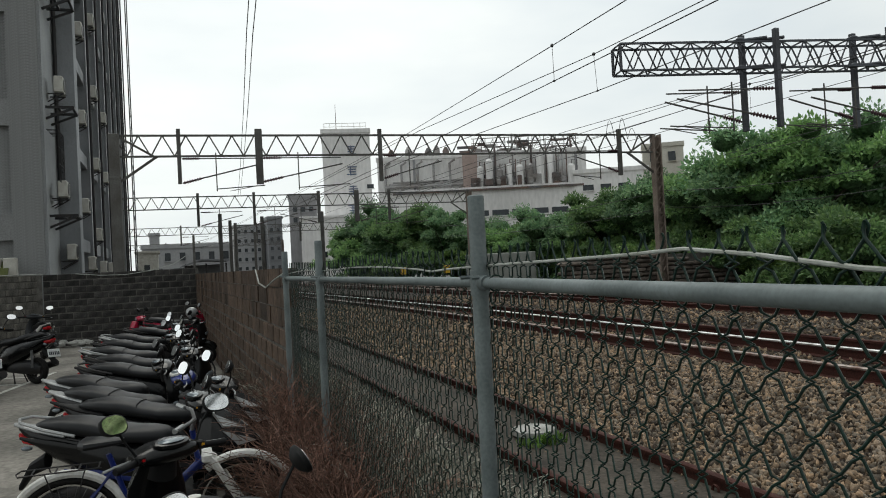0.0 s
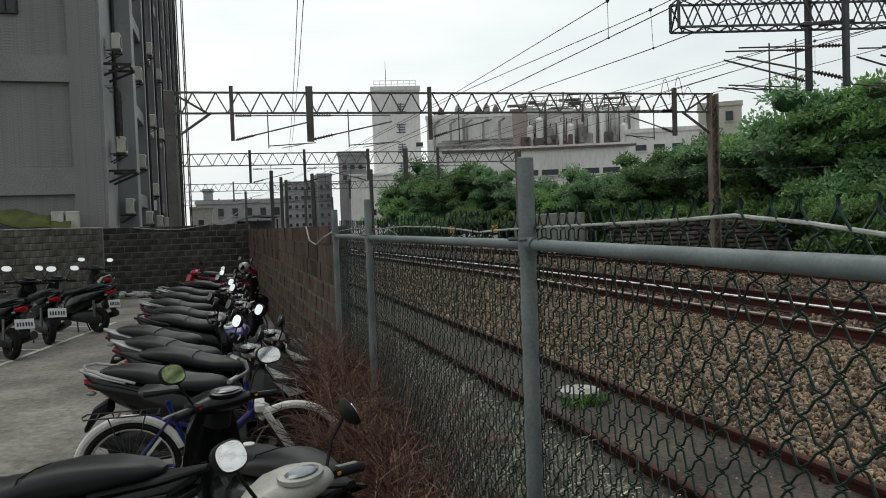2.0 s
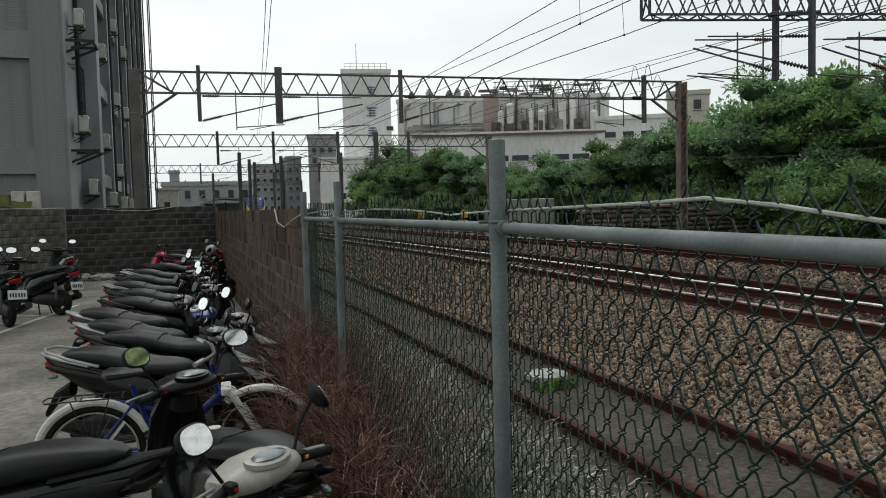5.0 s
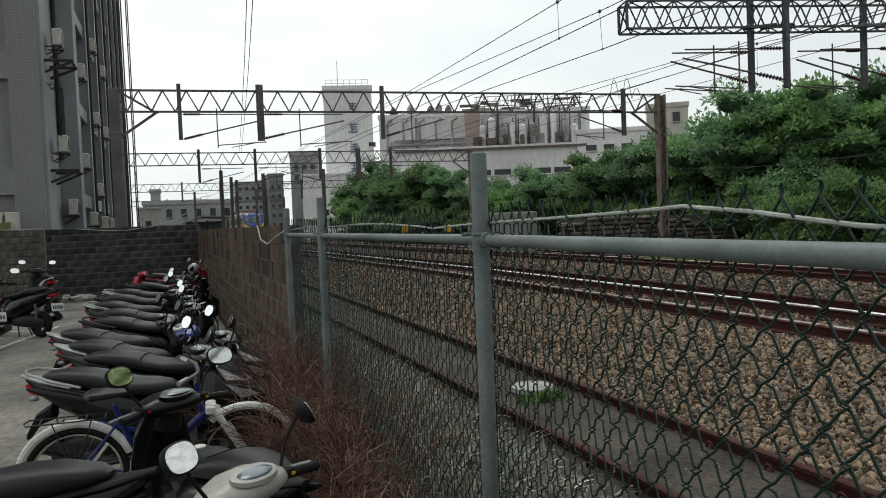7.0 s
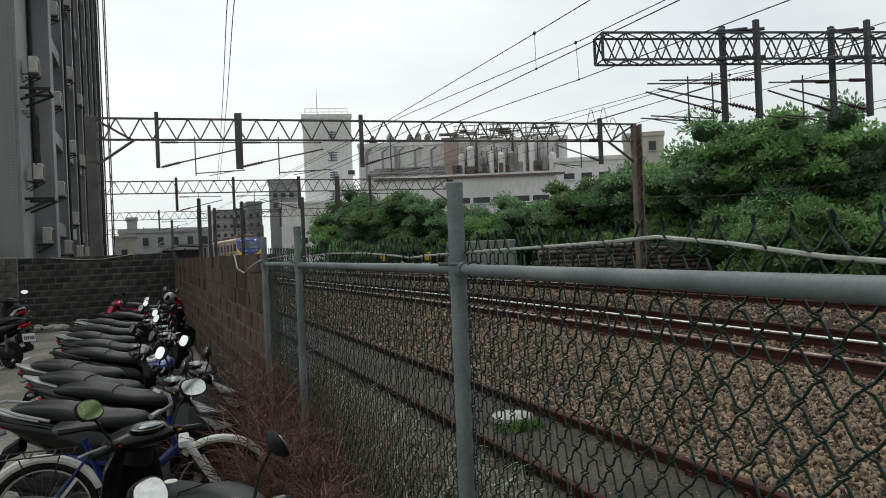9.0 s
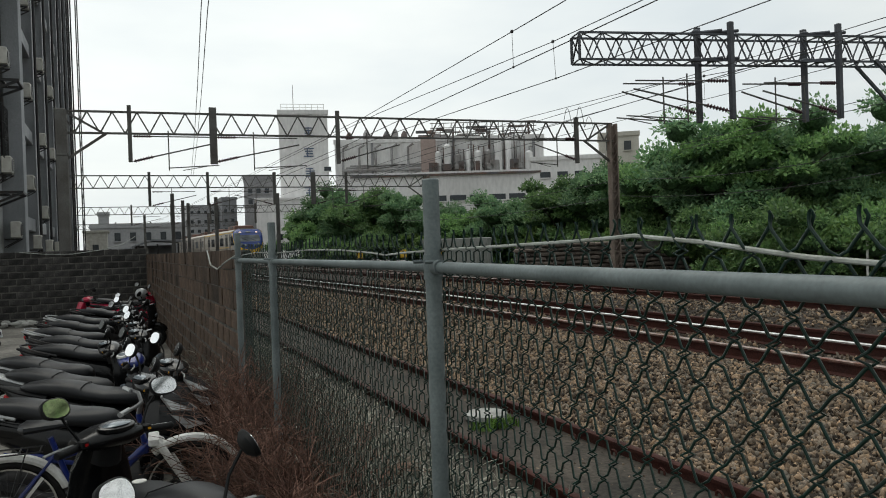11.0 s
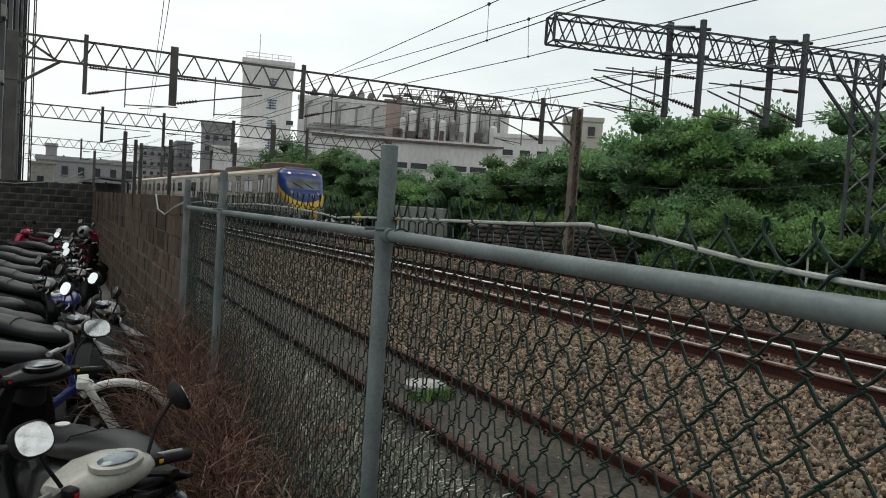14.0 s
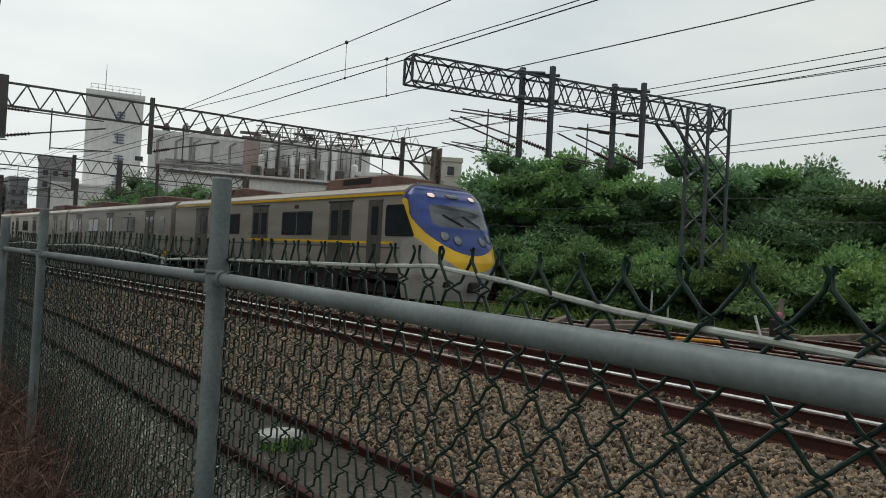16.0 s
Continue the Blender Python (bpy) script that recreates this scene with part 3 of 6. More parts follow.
block_wall("wall_east", (1.16, 7.0), (0.96, 24.9), 10, BLOCK_R, "brown-stained concrete block wall along the railway")
block_wall("wall_north", (-3.5, 25.0), (0.98, 25.0), 11, BLOCK_D, "dark grey concrete block wall closing the lot")
block_wall("wall_west", (-8.2, 20.6), (-3.55, 24.95), 11, BLOCK, "grey concrete block wall with a pale cap", CAP)
tagged(part("wall_south", Shape().box((-4, -6.2, 0.9), (12, 0.2, 2.2)), BLOCK), "plain block wall closing the lot behind", "wall", kind="structure")

# bay markings
def stripe(x0, y0, x1, y1, w=0.1):
    d = Vector((x1 - x0, y1 - y0, 0)); L = d.length
    s = Shape().box((L / 2, 0, 0), (L, w, 0.004))
    tagged(part("bay_line", s, LINE, m=pose(x0, y0, LOT_Z + 0.006, 0, 0, math.degrees(math.atan2(d.y, d.x)))), "worn white painted parking bay line", "marking", "bay lines", "structure")


stripe(-3.45, 12.4, -2.35, 17.8)
for i in range(6):
    y = 12.2 + i * 1.0
    x = -3.45 + (y - 12.4) * 0.2037
    stripe(x, y, x - 1.9, y + 0.75, 0.08)
stripe(-0.7, 4.35, 0.9, 4.75)


# ---- chain-link fence ----
FX, RZ = 1.09, 1.715
BEND_Y, BEND = 2.2, 0.29 / 3.1
def fence_x(y):
    """The fence runs straight, then leans in towards the lot in its near bays."""
    return FX - BEND * max(0.0, BEND_Y - y)


fence = thing("chain_link_fence", "green chain-link fence on grey galvanised pipe posts", "fence")
for y, top, r, bot in ((2.2, 2.03, 0.030, -0.25), (5.19, 2.0, 0.028, -0.25), (6.87, 1.97, 0.028, -0.25), (-0.9, 2.0, 0.030, -0.25), (-3.9, 2.0, 0.03, -0.25)):
    x = fence_x(y)
    p = part("post", Shape().tube([(x, y, bot), (x, y, top - 0.004), (x, y, top)], [r, r, r - 0.004], 20), STEEL, fence)
    part("collar", Shape().tube([(x, y, RZ - 0.045), (x, y, RZ + 0.045)], r + 0.005, 20), STEEL, p)
    for sg in (-1, 1):
        part("bolt", Shape().tube([(x - 0.012, y + sg * 0.05, RZ + 0.02), (x - 0.055, y + sg * 0.05, RZ + 0.02)], 0.008, 6), STEEL, p)
for y0, y1 in ((-3.9, -0.9), (-0.9, 2.2), (2.2, 5.19), (5.19, 6.87)):
    part("top_rail", Shape().tube([(fence_x(y0 + 0.02), y0 + 0.02, RZ), (fence_x(y1 - 0.02), y1 - 0.02, RZ)], 0.0195, 16), STEEL, fence)
    part("sleeve", Shape().tube([(fence_x(y1 - 0.09), y1 - 0.09, RZ), (fence_x(y1 - 0.03), y1 - 0.03, RZ)], 0.0265, 16), STEEL, fence)
part("bottom_rail", Shape().tube([(fence_x(-3.9), -3.9, 0.12), (FX, BEND_Y, 0.12), (FX, 6.87, 0.12)], 0.017, 10), STEEL, fence)
# one woven wire, repeated: it zigzags upwards and hooks round its neighbours
PITCH, RISE = 0.0425, 0.092
def woven(flip):
    pts, k, z = [], flip, -0.1
    while z < 1.80:
        sgn = 1 if k % 2 else -1
        pts += [(0.0065 * sgn, sgn * (PITCH / 2 - 0.004), z - 0.009), (-0.0065 * sgn, sgn * (PITCH / 2 + 0.0045), z), (0.0065 * sgn, sgn * (PITCH / 2 - 0.004), z + 0.009)]
        z += RISE / 2
        k += 1
    sgn = 1 if k % 2 else -1
    pts += [(0, sgn * PITCH * 0.42, z - 0.004), (0.002, sgn * PITCH * 0.5, z + 0.010), (0, sgn * PITCH * 0.40, z + 0.019)]
    return Shape().tube(pts, 0.0029, 5, caps=False).mesh("wire", WIRE_GREEN, 80)


wire_me = (woven(0), woven(1))
rng = np.random.default_rng(3)
nw = int((6.85 + 3.2) / PITCH)
for i in range(nw):
    y = -3.2 + i * PITCH
    loose = min(1.0, max(0.0, (2.2 - y) / 1.7))
    sag = -0.035 * loose * loose * (3 - 2 * loose) + 0.010 * math.sin(y * 2.1) + rng.uniform(-0.003, 0.003)
    part("wire", wire_me[i % 2], WIRE_GREEN, fence, m=pose(fence_x(y) + 0.032, y, sag, rng.uniform(-.15, .15), rng.uniform(-.2, .2), -5.3 if y < BEND_Y else 0))
# pale cable woven along the top edge of the mesh
cb = [(-1.5, 1.74), (-0.048, 1.737), (0.204, 1.74), (0.38, 1.748), (0.526, 1.757), (0.619, 1.767), (0.753, 1.782), (0.901, 1.793), (0.961, 1.798), (1.189, 1.791), (1.596, 1.784), (2.2, 1.775), (2.6, 1.765), (2.8, 1.757), (3, 1.768), (3.5, 1.784), (4.2, 1.79), (5.19, 1.775), (6, 1.785), (6.87, 1.76)]
part("cable", Shape().tube([(fence_x(y) + 0.03, y, z) for y, z in cb], 0.0044, 7), CABLE, fence, "pale grey cable threaded along the mesh top")
part("tie", Shape().torus((0, 0, 0), 0.027, 0.003, 16, 5).mesh("tie", WIRE_GREEN), WIRE_GREEN, fence, m=pose(FX, 2.06, RZ, 0, 0, 0))

# ---- gantries over the tracks ----
def truss(s, a, b, depth, panels, w=0.065, d=0.044, width=0.0):
    """A lattice girder from a to b (top chord), hung depth below, one plane or a box of the given width."""
    a, b = Vector(a), Vector(b)
    drop = Vector((0, 0, -depth))
    side = (b - a).cross(Vector((0, 0, 1))).normalized() * width
    for o in ((Vector((0, 0, 0)),) if not width else (Vector((0, 0, 0)), side)):
        s.bar(a + o, b + o, w * 1.2, w)
        s.bar(a + drop + o, b + drop + o, w * 1.2, w)
        for i in range(panels):
            p, q = a.lerp(b, i / panels) + o, a.lerp(b, (i + 1) / panels) + o
            mid = a.lerp(b, (i + 0.5) / panels) + o + drop
            s.bar(p, mid, d); s.bar(mid, q, d)
    if width:
        for i in range(panels + 1):
            p = a.lerp(b, i / panels)
            s.bar(p, p + side, d); s.bar(p + drop, p + side + drop, d)
            if i < panels:
                q = a.lerp(b, (i + 1) / panels)
                s.bar(p, q + side, d * 0.8); s.bar(p + drop, q + side + drop, d * 0.8)


def insulator(a, b, r=0.055, core=0.022, rings=7):
    a, b = Vector(a), Vector(b)
    pts, rr = [a], [core]
    for i in range(rings):
        for f, q in ((0.15, core), (0.5, r), (0.85, core)):
            pts.append(a.lerp(b, 0.05 + 0.9 * (i + f) / rings)); rr.append(q)
    pts.append(b); rr.append(core)
    return Shape().tube(pts, rr, 10)


def arm_set(parent, x, y, z, reach, sgn, ang, scale=1.0):
    """A hinged bracket that holds the overhead line: tube, stay, post and registration arm, with insulators at the root."""
    u = Vector((sgn * math.cos(ang), sgn * math.sin(ang), 0))
    root, o = Vector((x, y, z)), Vector((0, 0, 1))
    top, low = root + o * 0.85 * scale, root
    tip = root + u * reach + o * 0.62 * scale
    part("insulator", insulator(low + u * 0.05, low.lerp(tip, 0.27), 0.07, 0.028), INSUL, parent, "brown ribbed insulator")
    part("insulator", insulator(top + u * 0.05, top + u * reach * 0.25, 0.06, 0.026), INSUL, parent, "brown ribbed insulator")
    f = Shape()
    f.tube([low.lerp(tip, 0.27), tip], 0.026, 6)
    f.tube([top + u * reach * 0.25, top + u * reach * 0.98], 0.022, 6)
    f.tube([root + u * reach * 0.45 + o * 1.05 * scale, root + u * reach * 0.45 - o * 0.30 * scale], 0.022, 6)
    f.tube([root + u * reach * 0.45 - o * 0.22 * scale, root + u * reach * 1.08 - o * 0.12 * scale], 0.02, 6)
    f.tube([root + u * reach * 0.98 - o * 0.13 * scale, root + u * reach * 0.62 - o * 0.3 * scale], 0.014, 6)
    part("bracket_arm", f, GANTRY, parent)


def portal(a, b, top, depth, panels, uprights, label, arms=()):
    """A track-spanning gantry: solid left post, lattice right post, girder, knee braces, hanging posts with their brackets."""
    g = thing("track_gantry", label, "gantry", group="overhead line gantries")
    A, B = Vector((*a, top)), Vector((*b, top))
    d = (B - A).normalized()
    ang = math.atan2(d.y, d.x)
    girder = Shape()
    truss(girder, A, B, depth, panels)
    part("girder", girder, GANTRY, g)
    lp = Shape().box((0, 0, (top + 0.05 - 0.3) / 2), (0.34, 0.34, top + 0.35), m=pose(a[0], a[1], 0, 0, 0, math.degrees(ang)), bev=0.02)
    post = part("post", lp, GANTRY, g)
    part("band", Shape().box((a[0], a[1], top - 1.45), (0.37, 0.37, 0.08), bev=0.01), GANTRY, post)
    rp = Shape()
    for ox in (-0.16, 0.16):
        rp.box((b[0] + ox, b[1], top / 2 - 0.2), (0.06, 0.26, top + 0.4))
    n = int(top / 0.42)
    for i in range(n):
        z0, z1 = i * 0.42, (i + 1) * 0.42
        rp.bar((b[0] - 0.16, b[1] - 0.12, z0), (b[0] + 0.16, b[1] - 0.12, z1), 0.05, 0.012)
        rp.box((b[0], b[1], z0), (0.32, 0.05, 0.07))
    rp.box((b[0], b[1] + 0.08, top / 2 - 0.2), (0.3, 0.03, top + 0.3))
    part("post", rp, POST_C, g, "brown lattice post")
    for P, s in ((A, 1), (B, -1)):
        kb = Shape()
        kb.bar(P + d * s * 0.15 + Vector((0, 0, -0.05)), P + d * s * 1.25 + Vector((0, 0, -depth)), 0.07)
        kb.bar(P + d * s * 0.15 + Vector((0, 0, -depth - 0.85)), P + d * s * 1.35 + Vector((0, 0, -depth)), 0.08)
        part("knee_brace", kb, GANTRY, g)
    
    for x, w, lo in uprights:
        f = (x - a[0]) / (b[0] - a[0])
        p = A.lerp(B, f)
        part("hanging_post", Shape().box((p.x, p.y - 0.1, top + 0.12 - (lo + 0.12) / 2 + 0.06), (w, 0.14, lo + 0.18), bev=0.008), GANTRY, g)
    for x, z, reach, sgn in arms:
        f = (x - a[0]) / (b[0] - a[0])
        p = A.lerp(B, f)
        arm_set(g, p.x, p.y - 0.1, z, reach, sgn, ang)
    return g


portal((-1.47, 26.9), (19.2, 25.2), 6.62, 0.72, 27,
       ((0.58, 0.13, 1.72), (3.25, 0.24, 1.78), (7.6, 0.13, 1.75), (17.45, 0.15, 1.7)),
       "long weathered steel lattice gantry spanning all the tracks",
       ((0.62, 4.95, 2.6, 1), (3.3, 4.95, 2.9, 1), (7.65, 5.0, 2.3, 1), (17.4, 5.1, 1.9, -1)))
portal((-4.0, 48.76), (19.9, 47.2), 6.65, 0.75, 29,
       ((2.0, 0.16, 1.9), (5.4, 0.16, 1.9), (9.5, 0.2, 1.9), (12.0, 0.3, 1.9), (14.2, 0.16, 1.9)),
       "second lattice gantry further along the tracks", ((2.1, 4.8, 2.6, 1), (5.5, 4.8, 2.6, 1), (9.4, 4.8, 2.4, -1), (12.2, 4.8, 2.4, 1), (14.3, 4.8, 2.4, 1)))
portal((-6.4, 80.2), (19.2, 78.5), 6.65, 0.75, 30, ((1.5, 0.16, 1.9), (5.2, 0.16, 1.9), (9, 0.16, 1.9), (13.5, 0.2, 1.9)),
       "distant lattice gantry over the tracks", ((1.6, 4.8, 2.6, 1), (5.3, 4.8, 2.6, 1), (9.1, 4.8, 2.4, 1)))
portal((-6.5, 125), (18, 123), 6.8, 0.75, 30, ((0, 0.2, 1.9), (5, 0.2, 1.9), (10, 0.2, 1.9)), "faint distant gantry over the tracks")

# box-girder gantry that ends above the running lines, carried on a lattice tower
cg = thing("cantilever_gantry", "blue-grey box-lattice gantry carried on a lattice tower", "gantry", group="overhead line gantries")
CA, CB = Vector((11.85, 16.75, 7.50)), Vector((22.9, 14.0, 7.50))
gd = Shape()
truss(gd, CA, CB, 0.74, 17, 0.052, 0.033, width=-0.62)
for o in (Vector((0, 0, 0)),):
    sd = (CB - CA).cross(Vector((0, 0, 1))).normalized() * -0.62
    for q in (CA, CB):
        gd.bar(q, q + Vector((0, 0, -0.74)), 0.06); gd.bar(q + sd, q + sd + Vector((0, 0, -0.74)), 0.06)
        gd.bar(q, q + sd + Vector((0, 0, -0.74)), 0.04)
part("girder", gd, GANTRY_B, cg)
tx, ty = 22.45, 14.3
legs = [(tx + i * 0.62, ty + j * 0.4) for i, j in ((-1, -1), (1, -1), (1, 1), (-1, 1))]
for lx, ly in legs:
    part("tower_leg", Shape().bar((lx, ly, -0.3), (lx, ly, 7.45), 0.085), GANTRY_B, cg)
for (ax, ay), (bx, by) in zip(legs, legs[1:] + legs[:1]):
    for i in range(9):
        z0, z1 = -0.1 + i * 0.84, -0.1 + (i + 1) * 0.84
        part("tower_brace", Shape().bar((ax, ay, z0), (bx, by, z1), 0.04) if i % 2 else Shape().bar((bx, by, z0), (ax, ay, z1), 0.04), GANTRY_B, cg)
for oy in (-0.35, 0.3):
    part("knee_brace", Shape().bar((tx - 1.9, ty + 0.45 + oy, 6.76), (tx - 0.55, ty + oy, 5.2), 0.08), GANTRY_B, cg)
    part("knee_brace", Shape().bar((tx - 1.0, ty + 0.25 + oy, 6.76), (tx - 0.5, ty + oy, 5.8), 0.06), GANTRY_B, cg)
cang = math.atan2(CB.y - CA.y, CB.x - CA.x)
for f, dy in ((0.345, 0.55), (0.39, -0.1), (0.645, 0.55), (0.69, -0.1)):
    p = CA.lerp(CB, f)
    part("hanging_post", Shape().box((p.x, p.y + dy, 6.45), (0.14, 0.14, 2.75), bev=0.01), GANTRY_B, cg)
    for z in (7.5, 6.72):
        hk = Shape()
        hk.tube([(p.x - 0.5, p.y + 0.3, z + 0.05), (p.x + 0.3, p.y - 0.1, z + 0.1)], 0.05, 6)
        hk.ball((p.x - 0.35, p.y + 0.2, z + 0.08), (0.16, 0.09, 0.07))
        part("clamp", hk, GANTRY_B, cg)
for f, dy, z, reach in ((0.345, 0.55, 5.35, 2.3), (0.39, -0.1, 5.3, 2.9), (0.645, 0.55, 5.35, 2.0), (0.69, -0.1, 5.25, 2.4)):
    p = CA.lerp(CB, f)
    arm_set(cg, p.x - 0.08, p.y + dy, z, reach, -1, cang)

# ---- overhead wires ----
def wire(pts, r, label, sag=0.0):
    out = []
    for (p, q) in zip(pts, pts[1:]):
        p, q = Vector(p), Vector(q)
        k = 10 if sag else 1
        for i in range(k):
            f = i / k
            out.append(p.lerp(q, f) + Vector((0, 0, -sag * 4 * f * (1 - f))))
    out.append(Vector(pts[-1]))
    return tagged(part("overhead_wire", Shape().tube(out, r, 5), CU), label, "wire", "overhead wires")


def run(knots, z, label, r=0.011, sag=0.0):
    """A wire through (x, y) knots at one height, drawn on along the bent line past the first gantry."""
    x0, y0 = knots[-1]
    far = [(x0 + track_x(y) - track_x(y0), y) for y in (48, 79, 124)]
    wire([(x, y, z) for x, y in list(knots) + far], r, label, sag)


def dropper(a, b):
    dr = Shape().tube([a, b], 0.006, 4).ball(a, 0.045, 6, 4).ball(b, 0.03, 6, 4)
    tagged(part("dropper_wire", dr, CU), "short dropper between messenger and contact wire", "wire", "overhead wires")


MESSENGER, CONTACT = "thin messenger wire above a railway line", "thin contact wire above a railway line"
run(((8.3, -30), (8.4, 10), (8.47, 14.5), (8.56, 25.8)), 6.6, MESSENGER)
run(((8.3, -30), (8.14, 7), (8.07, 13.8), (8.0, 20), (7.95, 26)), 5.6, CONTACT)
run(((10.4, -30), (10.0, 10), (9.84, 15), (8.82, 25)), 6.6, MESSENGER)
run(((10.5, -30), (10.1, 6), (9.6, 14.5), (8.95, 20.2), (8.4, 26)), 5.6, CONTACT)
run(((19.5, -30), (17.1, 15.3), (15.65, 18.5), (14.7, 24.8)), 6.6, MESSENGER)
run(((13.4, -30), (13.4, 16), (13.3, 26)), 5.6, CONTACT)
dropper((8.46, 14.5, 6.6), (8.07, 13.8, 5.6)); dropper((9.84, 14.95, 6.6), (9.6, 14.5, 5.6))
dropper((16.4, 16.9, 6.6), (16.4, 16.9, 5.7))
for x in (16.15, 17.3, 19.55):
    wire([(x + 0.6, -25, 6.6), (x, 12, 6.6), (x - 0.8, 30, 6.6), (x - 2, 60, 6.6)], 0.011, "thin feeder wire beside the tracks")
wire([(17.2, -10, 5.6), (19.86, 12.1, 5.6), (21.6, 24, 5.6)], 0.011, "thin feeder wire beside the tracks")
wire([(17.3, -10, 5.42), (20.0, 12.1, 5.42), (21.8, 24, 5.42)], 0.011, "thin feeder wire beside the tracks")
# the pair that swings across towards the lot
for dx, dz in ((0.0, 0.0), (-0.12, 0.05)):
    wire([(-1.2 + dx, -25, 6.6 + dz), (1.86 + dx, 15, 6.6 + dz), (2.5 + dx, 22.5, 6.6 + dz), (3.5 + dx, 34.7, 6.6 + dz), (4.55 + dx, 48, 6.6 + dz)], 0.010, "thin slack feeder wire crossing above the wall")

for z in (3.6, 4.3):
    wire([(25, -10, z + 0.5), (21.5, 14, z), (19.6, 25.2, z), (18, 48, z)], 0.012, "pale feeder cable slung along the embankment", 0.3)
lp = Shape()
for i, (dx, hh) in enumerate(((-0.35, 0.75), (0.25, 0.85), (0.7, 0.45))):
    lp.tube([(17.45 + dx - 0.2 + 0.04 * t, 25.35, 6.45 + hh * math.sin(t / 11 * math.pi)) for t in range(12)], 0.012, 5)
tagged(part("jumper_cable", lp, CU), "looped jumper cables on the gantry top", "cable")
for i, (x, y) in enumerate(((4.2, 62), (5.6, 70), (6.4, 74), (8.0, 66), (10.2, 92), (3.2, 95), (6.8, 100), (12.5, 62), (9.3, 110))):
    tagged(part("line_mast", Shape().box((x, y, 3.2), (0.28, 0.28, 6.8), bev=0.02), GANTRY), "dark steel mast beside the far tracks", "mast", "line masts")


# ---- grey apartment block beside the lot ----
def window_unit(parent, w, h, m4, glass=PANE, frame_mat=DARKMETAL, bars=1):
    """A recessed window: dark pane, frame, mullions."""
    win = part("window", Shape().box((0, 0.06, 0), (w, 0.04, h)), glass, parent, "dark glazed window", m=m4)
    fr = Shape()
    for sx in (-1, 1):
        fr.box((sx * (w / 2 - 0.03), 0.02, 0), (0.06, 0.08, h))
    for sz in (-1, 1):
        fr.box((0, 0.02, sz * (h / 2 - 0.03)), (w - 0.12, 0.08, 0.06))
    for i in range(bars):
        fr.box((-w / 2 + w * (i + 1) / (bars + 1), 0.02, 0), (0.05, 0.07, h - 0.12))
    part("window_frame", fr, frame_mat, win)
    return win


def ac_unit(x, y, z, rz, label="aged white air-conditioner box on a wall bracket"):
    """An outdoor unit: case, fan grille, slats and two bracket arms."""
    a = thing("air_conditioner", label, "air conditioner", pose(x, y, z, 0, 0, rz), group="air conditioners")
    part("case", Shape().box((0, 0, 0), (0.72, 0.30, 0.58), bev=0.03), AC_W, a)
    part("fan_grille", Shape().tube([(-0.1, -0.165, 0), (-0.1, -0.175, 0)], 0.22, 20), DARKMETAL, a)
    sl2 = Shape()
    for i in range(7):
        sl2.box((0.27, -0.168, -0.24 + i * 0.08), (0.18, 0.015, 0.03))
    part("slat_panel", sl2, DARKMETAL, a)
    for sx in (-0.28, 0.28):
        b = Shape().bar((sx, -0.16, -0.33), (sx, 0.35, -0.33), 0.04)
        b.bar((sx, -0.12, -0.34), (sx, 0.35, -0.62), 0.035)
        part("bracket", b, DARKMETAL, a)
    return a


apt = thing("apartment_block", "tall dark grey tiled apartment block with recessed panels", "building", pose(-3.75, 27.4, 0, 0, 0, -0.33))
HT, LEN, WID = 38.0, 40.0, 12.0
# local x: along the lot side to the left is negative; local y: along the railway
core = Shape().box((-WID / 2 - 0.2, LEN / 2 + 0.2, HT / 2 - 0.3), (WID - 0.4, LEN - 0.4, HT))
part("wall", core, TILE_G, apt)
pier = Shape()
for x0, x1 in ((-0.9, 0.0), (-12, -5.9)):
    pier.box(((x0 + x1) / 2, 0.12, HT / 2 - 0.3), (x1 - x0, 0.24, HT))
part("pier", pier, TILE_G, apt)
FL = [0.29 + 3.79 * i for i in range(10)]
for z in FL[:-1]:
    part("spandrel", Shape().box((-3.4, 0.12, z + 3.36), (5.0, 0.236, 0.86)), TILE_G, apt)
# thin facing courses in the recessed panels
part("panel", Shape().box((-3.4, 0.3, HT / 2 - 0.3), (5.0, 0.226, HT)), TILE_G, apt)
course = Shape().box((0, 0, 0), (4.96, 0.03, 0.082)).mesh("tile_course", TILE_G)
for z in FL[:3]:
    for i in range(29):
        part("tile_course", course, TILE_G, apt, m=pose(-3.4, 0.19, z + 0.05 + i * 0.1))
cn = Shape().box((0, 0, 0), (0.92, 0.014, 0.084)).mesh("tile_course", TILE_G)
for i in range(110):
    part("tile_course", cn, TILE_G, apt, m=pose(-0.445, -0.002, 1.4 + i * 0.1))
for i in range(4):
    window_unit(apt, 0.75, 1.7, pose(-2.75, 0.1, 10.1 + 3.79 * i))
window_unit(apt, 0.9, 1.65, pose(-4.1, 0.1, 5.05))
# railway face: light bay, then dark frames
part("bay_wall", Shape().box((0.04, 1.55, HT / 2 - 0.3), (0.12, 2.7, HT)), TILE_L, apt, "light grey rendered strip")
part("railway_face", Shape().box((0.0, 21.6, HT / 2 - 0.3), (0.06, 35.8, HT)), TILE_L, apt, "light grey rendered face")
fin = Shape().box((0.35, 3.4, HT / 2 - 0.3), (0.9, 0.9, HT), bev=0.02)
part("corner_fin", fin, TILE_S, apt)
part("drain_pipe", Shape().tube([(0.2, 2.75, 4.6), (0.2, 2.75, HT)], 0.07, 8), DARKMETAL, apt)
for z in FL:
    window_unit(apt, 1.1, 1.7, pose(0.06, 1.2, z + 1.75, 0, 0, 90))
